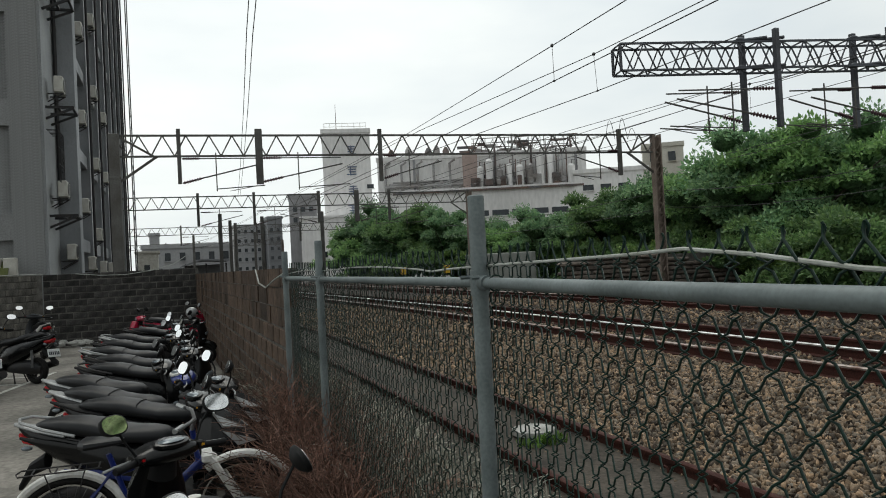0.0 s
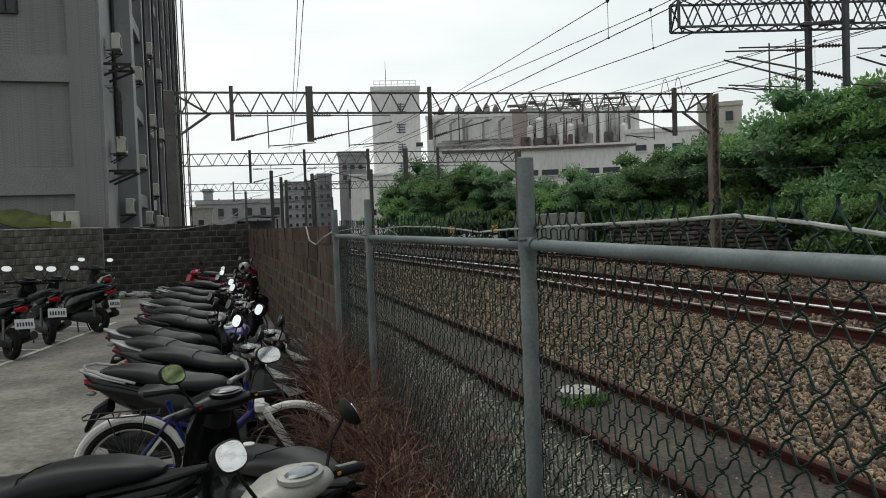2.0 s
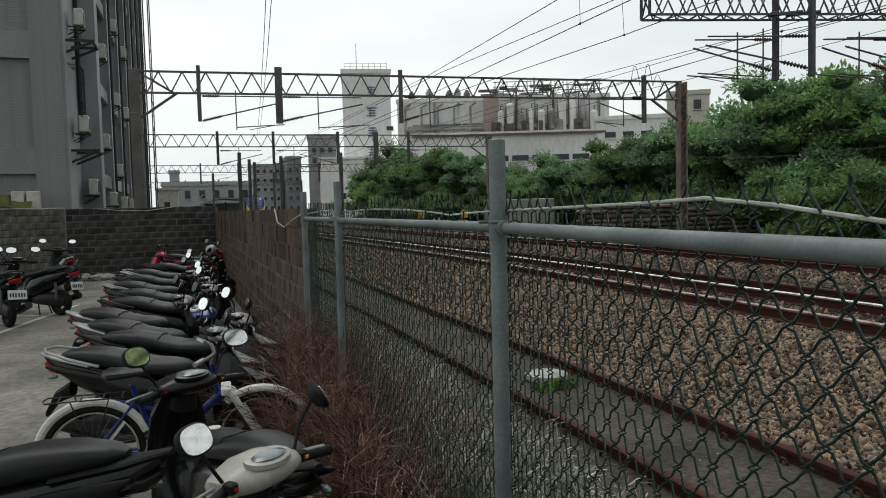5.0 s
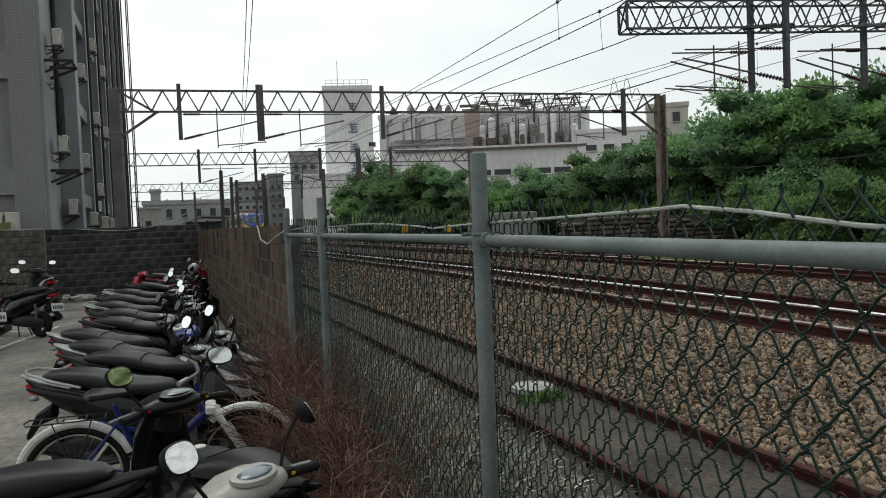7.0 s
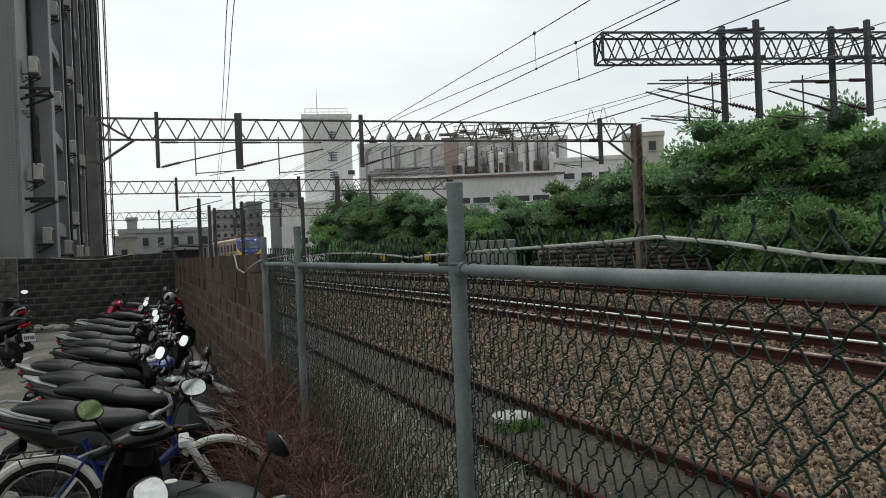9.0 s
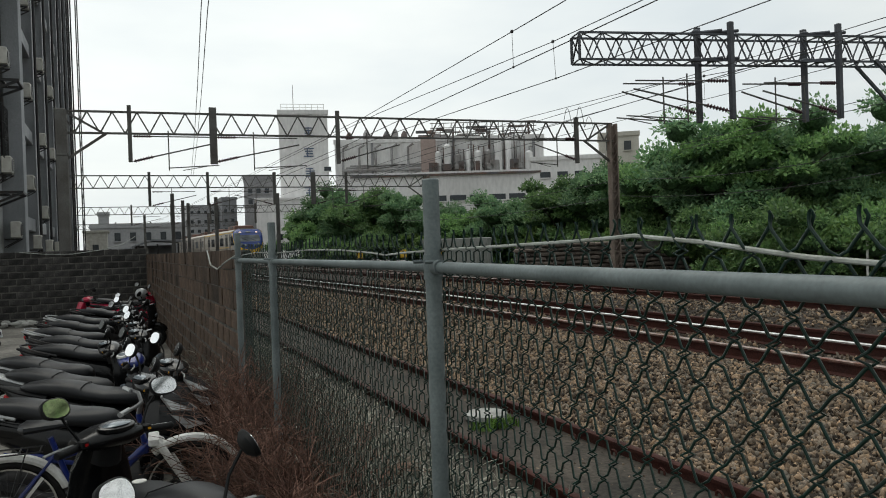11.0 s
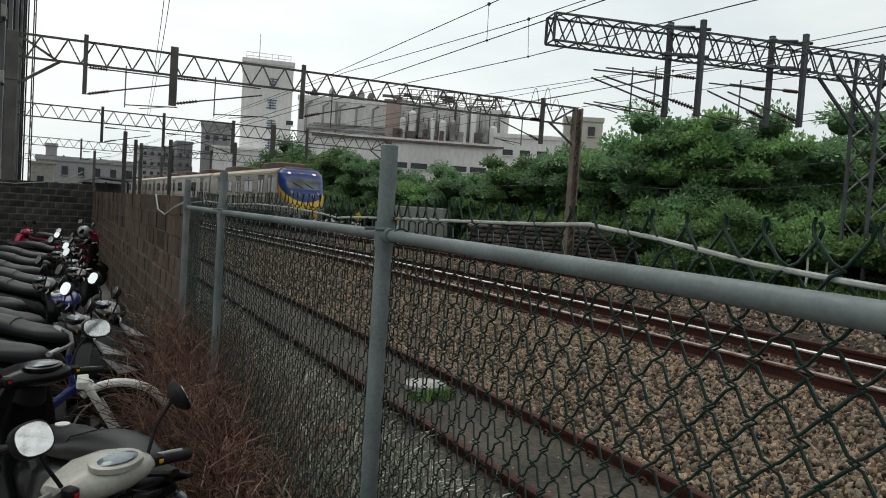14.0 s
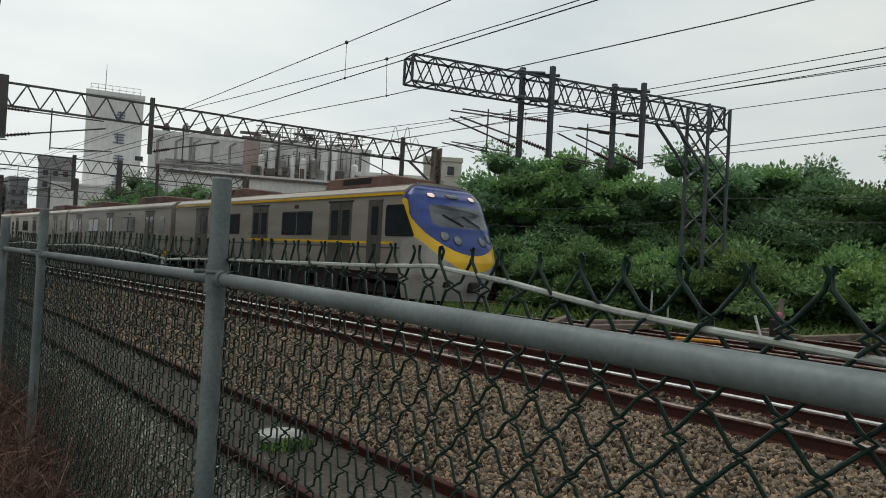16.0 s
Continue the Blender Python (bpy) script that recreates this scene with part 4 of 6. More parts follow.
for k in range(7):
    y0 = 4.6 + k * 5.0
    for z in FL:
        part("balcony_band", Shape().box((0.28, y0 + 2.1, z + 2.95), (0.55, 4.6, 0.55), bev=0.02), TILE_L if k % 2 else TILE_S, apt)
        window_unit(apt, 1.7, 1.6, pose(0.09, y0 + 1.8, z + 1.6, 0, 0, 90), bars=2)
    part("frame_column", Shape().box((0.42, y0 + 4.6, HT / 2 - 0.3), (0.5, 0.4, HT), bev=0.02), TILE_S, apt)
    part("waste_pipe", Shape().tube([(0.78, y0 + 4.2, 1.5), (0.78, y0 + 4.2, HT - 1)], 0.06, 6), DARKMETAL, apt)
part("parapet", Shape().box((-WID / 2, LEN / 2, HT + 0.2), (WID + 0.4, LEN + 0.4, 1.0)), TILE_S, apt)
# window cage and brackets on the light strip
for z in (6.25, 13.8):
    cage = Shape()
    for i in range(6):
        yy = 0.55 + i * 0.26
        cage.tube([(0.12, yy, z + 0.75), (0.48, yy, z + 0.75), (0.48, yy, z - 1.05)], 0.014, 5)
    for j in range(4):
        cage.tube([(0.48, 0.5, z - 1.0 + j * 0.58), (0.48, 1.9, z - 1.0 + j * 0.58)], 0.012, 5)
    part("window_cage", cage, DARKMETAL, apt)
for z in (4.05, 7.8, 11.6, 15.4):
    for yy in (0.7, 1.9):
        part("bracket_arm", Shape().bar((0.1, yy, z), (1.0, yy, z), 0.085), DARKMETAL, apt)
        part("bracket_stay", Shape().bar((0.1, yy, z - 0.4), (0.95, yy, z - 0.03), 0.075), DARKMETAL, apt)
    for xx in (0.5, 0.95):
        part("bracket_bar", Shape().bar((xx, 0.7, z), (xx, 1.9, z), 0.08), DARKMETAL, apt)
# scaffold-like pipes on the far corner of the railway face
sc = Shape()
for px, py in ((0.95, 30.0), (0.95, 32.5), (1.25, 36.5), (1.25, 39.5)):
    sc.tube([(px, py, 0.5), (px, py, HT - 4)], 0.05, 6)
for j in range(16):
    sc.tube([(0.95, 30, 2 + j * 2.1), (0.95, 32.5, 2 + j * 2.1)], 0.035, 5)
    sc.tube([(1.25, 36.5, 2 + j * 2.1), (1.25, 39.5, 3 + j * 2.1)], 0.035, 5)
part("pipe_scaffold", sc, DARKMETAL, apt)
A_rot = pose(-3.75, 27.4, 0, 0, 0, -0.33)
def on_block(x, y, z):
    return A_rot @ Vector((x, y, z))
for (x, y, z) in ((0.5, 1.25, 5.0), (0.5, 1.2, 8.65), (0.5, 1.2, 12.4), (0.55, 2.55, 2.85), (0.75, 5.6, 4.8), (0.75, 5.6, 8.4), (0.75, 5.6, 12.0), (0.8, 10.6, 3.9), (0.8, 10.6, 7.2), (0.8, 10.6, 10.6), (0.8, 15.6, 7.2), (0.8, 15.6, 10.4), (0.8, 20.6, 8.8), (0.75, 7.6, 2.5), (0.8, 12.4, 2.4), (0.8, 17.5, 2.4), (0.8, 20.5, 5.6), (0.8, 25.6, 7.2), (0.75, 5.6, 15.6), (0.8, 10.6, 14)):
    p = on_block(x, y, z)
    ac_unit(p.x, p.y, p.z, 89.67)

# tarpaulin and boxes behind the west wall, cable on the wall
tp = Shape()
vs, fs = [], []
for j in range(9):
    for i in range(13):
        x, y = -8.6 + i * 0.33, 25.9 + j * 0.2
        vs.append((x, y, 3.0 - 0.09 * i * 0.5 - 0.12 * abs(j - 4) + 0.07 * math.sin(i * 1.4 + j)))
for j in range(8):
    for i in range(12):
        a = j * 13 + i
        fs.append((a, a + 1, a + 14, a + 13))
vs2 = [(x, y, z - 0.04) for x, y, z in vs]
tp.add(vs, fs); tp.add(vs2, [tuple(reversed(f)) for f in fs])
for x in (-8.4, -5.2):
    tp.bar((x, 26.1, -0.3), (x, 26.1, 2.5), 0.06); tp.bar((x, 27.2, -0.3), (x, 27.2, 2.5), 0.06)
tagged(part("tarpaulin", tp, TARP), "sagging olive-green tarpaulin over poles behind the wall", "tarpaulin")
for x in (-5.05, -4.62):
    tagged(part("white_box", Shape().box((x, 26.6, 1.16), (0.36, 0.4, 2.92), bev=0.02), AC_W), "tall white enamel box standing behind the wall", "box", "boxes behind the wall")
wc = [(-2.6, 24.9, 2.0), (-1.9, 24.9, 1.92), (-1.2, 24.9, 1.9), (-0.4, 24.9, 2.0), (0.2, 24.9, 2.15), (0.6, 25.4, 2.4)]
tagged(part("slack_cable", Shape().tube(wc, 0.012, 5), CABLE), "slack pale cable hanging along the wall top", "cable")
tagged(part("slack_cable", Shape().tube([(1.0, 8.6, 1.82), (1.0, 8.3, 1.66), (1.0, 7.7, 1.62), (1.02, 7.2, 1.70), (1.07, 6.9, 1.76)], 0.008, 5), CABLE), "slack pale cable hanging along the wall top", "cable")


# ---- factory and distant buildings ----
def building(name, label, m4, size, wall_mat, wins=(), roof=0.6, glass=PANE):
    """A plain far block: wall, parapet, and rows of windows on its near face. wins: (x, z, w, h)"""
    w, d, h = size
    b = thing(name, label, "building", m4)
    part("wall", Shape().box((w / 2, d / 2, h / 2 - 0.3), (w, d, h + 0.6)), wall_mat, b)
    part("roof", Shape().box((w / 2, d / 2, h + roof / 2), (w + 0.3, d + 0.3, roof)), wall_mat, b)
    for x, z, ww, hh in wins:
        q = part("window", Shape().box((x, -0.02, z), (ww, 0.12, hh)), glass, b)
        part("sill", Shape().box((x, -0.1, z - hh / 2 - 0.1), (ww + 0.2, 0.25, 0.12)), wall_mat, q)
    return b


tower = building("factory_tower", "tall pale factory tower with faded dark marks", pose(22.0, 106.8, 0, 0, 0, -12), (7.0, 9, 21.5), FAC, ((6.8, 9.5, 1.0, 0.6), (6.8, 13.5, 1.0, 0.6)))
for i, z in enumerate((18.9, 15.9, 13.0, 10.2, 7.4)):
    bars_ = Shape()
    r = random.Random(i)
    for j in range(4):
        bars_.box((4.2 + r.uniform(-.1, .1), -0.06, z - 0.55 + j * 0.37), (r.uniform(0.8, 1.5), 0.06, 0.16))
    bars_.box((4.2 + r.uniform(-.3, .3), -0.07, z), (0.16, 0.05, 1.4))
    part("sign_mark", bars_, SIGN, tower, "faded dark blue painted mark")
rl = Shape()
for i in range(8):
    rl.bar((0.4 + i * 0.88, 0.4, 22.0), (0.4 + i * 0.88, 0.4, 23.0), 0.06)
for z in (22.5, 23.0):
    rl.bar((0.4, 0.4, z), (6.6, 0.4, z), 0.06)
    rl.bar((0.4, 0.4, z), (0.4, 8.6, z), 0.06)
part("roof_railing", rl, WHITEP, tower)
part("antenna", Shape().tube([(2.2, 3, 22.0), (2.2, 3, 26.4)], [0.07, 0.03], 6), PIPE_D, tower)

hall = building("factory_hall", "long pale factory hall with process plant on its roof", pose(30.0, 106.0, 0, 0, 0, -22), (31, 14, 17.2), FAC,
                ((5.5, 10.4, 1.2, 1.2), (16.5, 14.2, 1.4, 0.5), (24.0, 13.9, 1.4, 0.5)))
for i in range(8):
    part("pilaster", Shape().box((1.5 + i * 4.0, -0.15, 8.6), (0.35, 0.3, 17.2)), FAC2 if i % 3 == 1 else FAC, hall)
part("lift_shaft", Shape().box((13.8, -0.7, 13.2), (2.2, 1.4, 8.4)), mat("pinkish_panel", (0.42, 0.33, 0.30), 0.8, 0, (0.34, 0.27, 0.25), 0.3, 4, 0.1, 0.02), hall)
low = building("factory_annex", "low white factory annex with ribbon windows", pose(31.8, 103.5, 0, 0, 0, -22), (27.5, 3.2, 11.9), FAC,
               tuple((9.5 + i * 2.9, 8.6, 2.4, 0.8) for i in range(6)))
part("roof_edge", Shape().box((13.7, -0.1, 12.05), (28, 0.6, 0.3)), PIPE_D, low)
rp = random.Random(9)
for i in range(4):
    part("roof_pipe", Shape().tube([(1 + i * 0.6, -0.5 + i * 0.3, 13.2 + i * 0.32), (25 - i * 2, -0.5 + i * 0.3, 13.2 + i * 0.32)], 0.22, 8), PIPE, hall)
for i in range(5):
    x = (2.0, 4.6, 7.6, 8.9, 10.3)[i]
    part("roof_tank", Shape().tube([(x, 2, 17.4), (x, 2, 18.6 + 0.3 * (i % 2)), (x, 2, 19.2 + 0.3 * (i % 2))], [0.5, 0.5, 0.18], 12), PIPE if i % 2 else PIPE_D, hall)
for i in range(26):
    x, z = rp.uniform(13, 29), rp.uniform(17.6, 19.4)
    part("roof_duct", Shape().box((x, rp.uniform(0.5, 3), z), (rp.uniform(1, 4.5), 0.5, rp.uniform(0.15, 0.5)), bev=0.05), PIPE_D if i % 3 else PIPE, hall)
for i in range(12):
    x = rp.uniform(14, 30)
    part("roof_chimney", Shape().tube([(x, rp.uniform(-1, 2), 11.5), (x, rp.uniform(-1, 2), rp.uniform(16.5, 20.6))], rp.uniform(0.07, 0.2), 8), PIPE_D if i % 2 else PIPE, hall)
for i in range(10):
    x = rp.uniform(14, 27)
    part("plant_unit", Shape().box((x, -1.2, 13.1), (rp.uniform(.6, 1.8), 1.0, rp.uniform(0.8, 2.0)), bev=0.08), PIPE_D if i % 2 else PIPE, hall)
rq = random.Random(17)
for i in range(11):
    x, r_ = 13.6 + i * 1.5, rq.uniform(0.35, 0.62)
    top_ = rq.uniform(14.6, 17.0)
    vessel = part("process_vessel", Shape().tube([(x, -0.9, 11.7), (x, -0.9, top_), (x, -0.9, top_ + 0.35)], [r_, r_, r_ * 0.4], 14), FAC if i % 3 else PIPE, hall, "pale upright process vessel")
    part("vessel_pipe", Shape().tube([(x + 0.1, -0.9, top_ + 0.2), (x + 0.1, -0.9, top_ + 0.9), (x + 0.9, -0.9, top_ + 0.9), (x + 0.9, -0.9, 12.4)], 0.09, 6), PIPE_D, vessel)
for i in range(9):
    x, z = 14.5 + i * 1.75, 17.8
    fr_ = Shape()
    for dx in (0, 1.2):
        fr_.bar((x + dx, 0.4, z), (x + dx, 0.4, z + 2.1), 0.10)
    fr_.bar((x, 0.4, z), (x + 1.2, 0.4, z + 2.0), 0.08)
    for dz in (0.7, 1.4, 2.1):
        fr_.bar((x - 0.3, 0.4, z + dz), (x + 1.6, 0.4, z + dz), 0.10)
    part("plant_frame", fr_, PIPE if i % 2 else PIPE_D, hall, "open steel plant frame")
for i in range(5):
    part("wall_duct", Shape().tube([(1.2 + i * 2.4, -0.5, 12.2), (1.2 + i * 2.4, -0.5, 16.4), (2.0 + i * 2.4, -0.5, 16.9)], 0.18, 8), PIPE, hall)
building("factory_wing", "pale factory wing at the end of the hall", pose(56.0, 93.5, 0, 0, 0, -30), (12, 8, 13.6), FAC, tuple((2 + i * 2.5, 11.5, 1.5, 0.8) for i in range(4)))
building("white_house", "cream-white house with dark windows above the trees", pose(64.5, 88.5, 0, 0, 0, -35), (5.6, 6, 16.6), mat("cream_render", (0.55, 0.53, 0.47), 0.8, 0, (0.45, 0.43, 0.38), 0.3, 5, 0.1, 0.02), ((1.5, 15.2, 1.0, 1.3), (4.0, 15.2, 1.0, 1.3)))
building("pale_block", "pale rendered block beside the factory tower", pose(17.2, 100, 0, 0, 0, -10), (12, 10, 8.6), FAC, ((3, 3.6, 0.9, 0.8), (8.2, 4.2, 1.2, 0.9)), 0.3)
building("grey_block", "grey distant block behind the gantries", pose(17.6, 112, 0, 0, 0, -10), (4.2, 8, 12.6), FAC2, tuple((0.9 + (i % 3) * 1.2, 9.2 + (i // 3) * 1.6, 0.6, 0.7) for i in range(6)))
building("low_grey_building", "low grey building with square windows", pose(-3.4, 118, 0, 0, 0, 0), (13.0, 10, 5.9), FAR, tuple((1.5 + i * 2.1, 4.6, 0.8, 1.2) for i in range(6)) + ((2.0, 2.4, 1.6, 0.9), (5.5, 2.4, 2.2, 0.9)))
building("far_apartments", "distant grey apartment blocks", pose(14.0, 165, 0, 0, 0, 0), (6, 10, 11.5), FAR, tuple((0.9 + (i % 4) * 1.4, 2.5 + (i // 4) * 2.0, 0.6, 0.7) for i in range(20)))
building("far_apartments", "distant grey apartment blocks", pose(20.5, 160, 0, 0, 0, 0), (3.0, 10, 12.8), FAR_D, tuple((0.7 + (i % 2) * 1.4, 2.5 + (i // 2) * 2.0, 0.6, 0.7) for i in range(10)))
building("far_apartments", "distant grey apartment blocks", pose(-2.6, 135, 0, 0, 0, 0), (1.6, 3, 8.6), FAR, ())
sh = thing("platform_shelter", "dark pitched platform shelter beyond the wall", "shelter", pose(2.2, 96, 0))
part("roof", Shape().extrude([(-0.5, 2.9), (1.9, 3.7), (5.2, 3.5), (5.2, 3.3), (1.9, 3.5), (-0.5, 2.75)], 0, 9), FAR_D, sh)
for x in (0, 2.4, 4.8):
    part("post", Shape().box((x, 0.3, 1.4), (0.2, 0.2, 3.4)), DARKMETAL, sh)
part("back_wall", Shape().box((2.4, 6, 1.4), (5, 0.2, 3.2)), FAR_D, sh)
building("white_hut", "small white hut beside the block", pose(-2.6, 74, 0), (1.9, 4, 4.0), AC_W, ((0.9, 2.6, 0.5, 0.6),), 0.2)

# ---- beyond the tracks: concrete box, rubble wall, markers, timber ----
cbx = thing("equipment_box", "weathered grey concrete equipment trough beside the far track", "box", pose(16.05, 34.2, 0.0, 0, 0, -40))
part("body", Shape().box((0, 0, 0.95), (3.4, 1.2, 2.3), bev=0.03), CRETE, cbx)
for i in range(3):
    part("rib", Shape().box((-1.1 + i * 1.1, -0.62, 0.95), (0.06, 0.05, 2.2)), CRETE, cbx)
for x, y in ((10.9, 34.5), (12.2, 31.9), (13.9, 31.5)):
    m = thing("track_marker", "yellow and white lineside marker on a short post", "marker", pose(x, y, 0.1), group="lineside markers")
    part("post", Shape().box((0, 0, 0.6), (0.06, 0.06, 1.2)), DARKMETAL, m)
    part("plate", Shape().box((0, -0.04, 1.35), (0.30, 0.03, 0.36), bev=0.01), YELLOW, m)
    part("foot_plate", Shape().box((0, -0.04, 0.95), (0.28, 0.03, 0.2), bev=0.01), WHITEP, m)
rw = thing("rubble_wall", "old grey-brown dry stone wall below the trees", "wall", pose(15.6, 27.0, 0.0, 0, 0, -16), kind="structure")
r = random.Random(4)
stone_me = []
for k in range(5):
    stone_me.append(Shape().box((0, 0, 0), (r.uniform(0.35, 0.6), 0.4, r.uniform(0.15, 0.2)), bev=0.05).mesh("stone", RUBBLE))
part("core", Shape().box((3.6, 0.1, 0.7), (7.4, 0.3, 1.9)), MORTAR, rw)
for c in range(10):
    for i in range(16):
        hmax = 9.6 - 0.12 * (i - 5) ** 2 * 0.35
        if c < hmax:
            part("stone", stone_me[(i * 3 + c) % 5], RUBBLE, rw, m=pose(i * 0.47 + 0.22 * (c % 2) + r.uniform(-.03, .03), r.uniform(-.05, .05), -0.1 + c * 0.19, 0, 0, r.uniform(-3, 3)))
for x, y, h in ((20.2, 14.6, 1.75), (21.1, 14.6, 1.9)):
    tagged(part("marker_stake", Shape().tube([(x, y, -0.1), (x + 0.03, y, h)], 0.035, 8), WHITEP), "thin white-topped lineside stake", "stake", "stakes")
for i, (x, y, L, a) in enumerate(((16.6, 13.8, 3.2, -25), (18.2, 14.2, 2.6, -10), (21.5, 10.2, 4.0, -30), (22.6, 9.6, 3.4, -18), (23.8, 9.0, 4.2, -35), (22.0, 11.2, 3.0, 10), (17.3, 15.8, 2.2, 30))):
    tagged(part("timber_beam", Shape().box((0, 0, 0), (L, 0.22, 0.16), bev=0.02), WOOD, m=pose(x, y, 0.16 + 0.08 * (i % 2), 0, (i % 3 - 1) * 2.5, a)), "weathered grey timber beam lying beside the tracks", "timber", "scattered timbers")
pt = thing("points_lever", "low orange-barred points machine with a dark lever", "points machine", pose(15.2, 9.6, 0.22, 0, 0, -65))
part("bar", Shape().box((0, 0, 0.1), (1.0, 0.14, 0.08), bev=0.02), ORANGE, pt)
part("housing", Shape().box((1.3, 0.1, 0.14), (0.5, 0.35, 0.26), bev=0.04), DARKMETAL, pt)
part("lever", Shape().tube([(1.3, 0.1, 0.25), (1.15, 0.1, 0.75)], 0.03, 8), WHITEP, pt)
sg = thing("ground_signal", "small dark ground signal with a pinkish lamp", "signal", pose(19.2, 9.9, 0.05))
part("case", Shape().box((0, 0, 0.35), (0.26, 0.26, 0.7), bev=0.03), DARKMETAL, sg)
part("lamp", Shape().ball((0.0, -0.05, 0.8), 0.1), mat("pink_lens", (0.5, 0.12, 0.2), 0.3, 0, (0.4, 0.1, 0.16), 5, 30, 0.1, 0), sg)
part("post", Shape().box((0.4, 0.1, 0.6), (0.1, 0.1, 1.3)), POST_C, sg)


# ---- trees and shrubs ----
def leaf_cloud(seed, lobes, leaves, spread, size, droop=0.3):
    """Leaves set in clumps round uneven lobes: each leaf a folded blade of four triangles."""
    rng = np.random.default_rng(seed)
    sx, sy, sz = spread
    cen = rng.normal(0, 0.42, (lobes, 3)) * (sx, sy, sz)
    cen[:, 2] += sz * 0.1
    rad = rng.uniform(0.18, 0.38, lobes)
    which = rng.integers(0, lobes, leaves)
    d = rng.normal(0, 1, (leaves, 3)); d /= np.linalg.norm(d, axis=1)[:, None]
    d[:, 2] = np.abs(d[:, 2]) * 0.9 + d[:, 2] * 0.25
    depth = rng.uniform(0.72, 1.2, leaves)[:, None]
    pos = cen[which] + d * depth * (rad[which][:, None] * np.array((sx, sy, sz)))
    # twigs: leaves gather in small fans
    u = rng.normal(0, 1, (leaves, 3)) + d * 1.1; u[:, 2] -= droop; u /= np.linalg.norm(u, axis=1)[:, None]
    w = np.cross(u, rng.normal(0, 0.55, (leaves, 3)) + d * 0.9 + (0, 0, 0.7)); w /= np.linalg.norm(w, axis=1)[:, None]
    n = np.cross(u, w)
    L = size * rng.uniform(0.6, 1.35, leaves)[:, None]
    V = np.stack([pos, pos + u * L * 0.5 + w * L * 0.26, pos + u * L - n * L * 0.12, pos + u * L * 0.5 - w * L * 0.26, pos + u * L * 0.5 + n * L * 0.07], axis=1).reshape(-1, 3)
    k = np.arange(leaves)[:, None] * 5
    F = np.concatenate([k + (0, 1, 4), k + (1, 2, 4), k + (2, 3, 4), k + (3, 0, 4)]).reshape(-1, 3)
    return V, F, cen, rad


# solid dark balls added inside the lobes to stand in for inner shade
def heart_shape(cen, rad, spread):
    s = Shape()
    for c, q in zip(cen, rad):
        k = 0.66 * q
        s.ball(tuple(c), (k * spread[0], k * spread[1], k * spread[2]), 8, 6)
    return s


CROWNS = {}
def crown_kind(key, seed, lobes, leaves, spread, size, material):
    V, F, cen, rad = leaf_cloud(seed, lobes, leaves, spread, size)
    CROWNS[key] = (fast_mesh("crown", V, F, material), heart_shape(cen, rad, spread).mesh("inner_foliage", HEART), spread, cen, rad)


crown_kind("a", 1, 34, 15000, (3.4, 3.4, 2.6), 0.24, LEAF)
crown_kind("b", 2, 32, 15000, (3.2, 3.0, 2.4), 0.23, LEAF_D)
crown_kind("c", 3, 28, 13000, (3.0, 3.0, 2.2), 0.24, LEAF)
crown_kind("d", 4, 24, 11000, (2.4, 2.4, 1.7), 0.20, LEAF_Y)
crown_kind("e", 5, 32, 14000, (3.2, 3.2, 2.4), 0.26, LEAF_D)
crown_kind("f", 6, 22, 10000, (2.2, 2.2, 1.5), 0.21, LEAF)


def tree(x, y, z, key, k, rz, label, name="tree", h=1.0):
    """Trunk with limbs below a crown of separate leaves."""
    me, inner, spread, cen, rad = CROWNS[key]
    t = thing(name, label, "tree" if name == "tree" else "shrub", pose(x, y, 0, 0, 0, rz), group="embankment trees" if name == "tree" else "embankment shrubs")
    part("crown", me, None, t, m=Matrix.Translation((0, 0, z)) @ Matrix.Diagonal((k, k, k * h, 1)))
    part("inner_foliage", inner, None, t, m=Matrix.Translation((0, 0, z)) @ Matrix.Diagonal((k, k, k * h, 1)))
    tr = Shape()
    base = Vector((0, 0, -0.35))
    fork = Vector((0.1, 0.05, max(0.3, z * 0.55)))
    tr.tube([base, base.lerp(fork, 0.5) + Vector((0.06, 0, 0)), fork], [0.16 * k, 0.13 * k, 0.11 * k], 8)
    for c in cen[:6]:
        e = Vector((c[0] * k, c[1] * k, z + c[2] * k * h))
        tr.tube([fork, fork.lerp(e, 0.5) + Vector((0, 0, 0.15)), e], [0.08 * k, 0.05 * k, 0.015 * k], 6)
    part("trunk", tr, BARK, t)
    return t


def polar(b, r):
    return 0.05 + r * math.sin(radians(b)), -0.25 + r * math.cos(radians(b))


rt = random.Random(21)
# (bearing, range, top of crown): the tall back row
BACK = ((13.6, 82, 6.8), (15.0, 78, 7.9), (16.8, 74, 8.0), (18.6, 68, 7.2), (20.8, 64, 6.2), (23.0, 60, 5.2), (25.5, 56, 5.0), (28.0, 52, 4.9), (30.5, 50, 5.3),
        (33.0, 48, 5.9), (35.5, 46, 6.1), (38.0, 44, 6.6), (40.3, 40, 6.6), (42.3, 37, 6.9), (44.5, 36, 6.8), (46.8, 35, 7.1), (49.0, 36, 6.9), (51.5, 38, 7.0), (54.0, 40, 7.4), (56.5, 42, 7.8), (59.0, 44, 7.7),
        (61.3, 45, 8.0), (63.5, 44, 7.8), (66.0, 42, 7.4), (68.5, 41, 7.4), (71.5, 40, 7.8), (75, 40, 8))
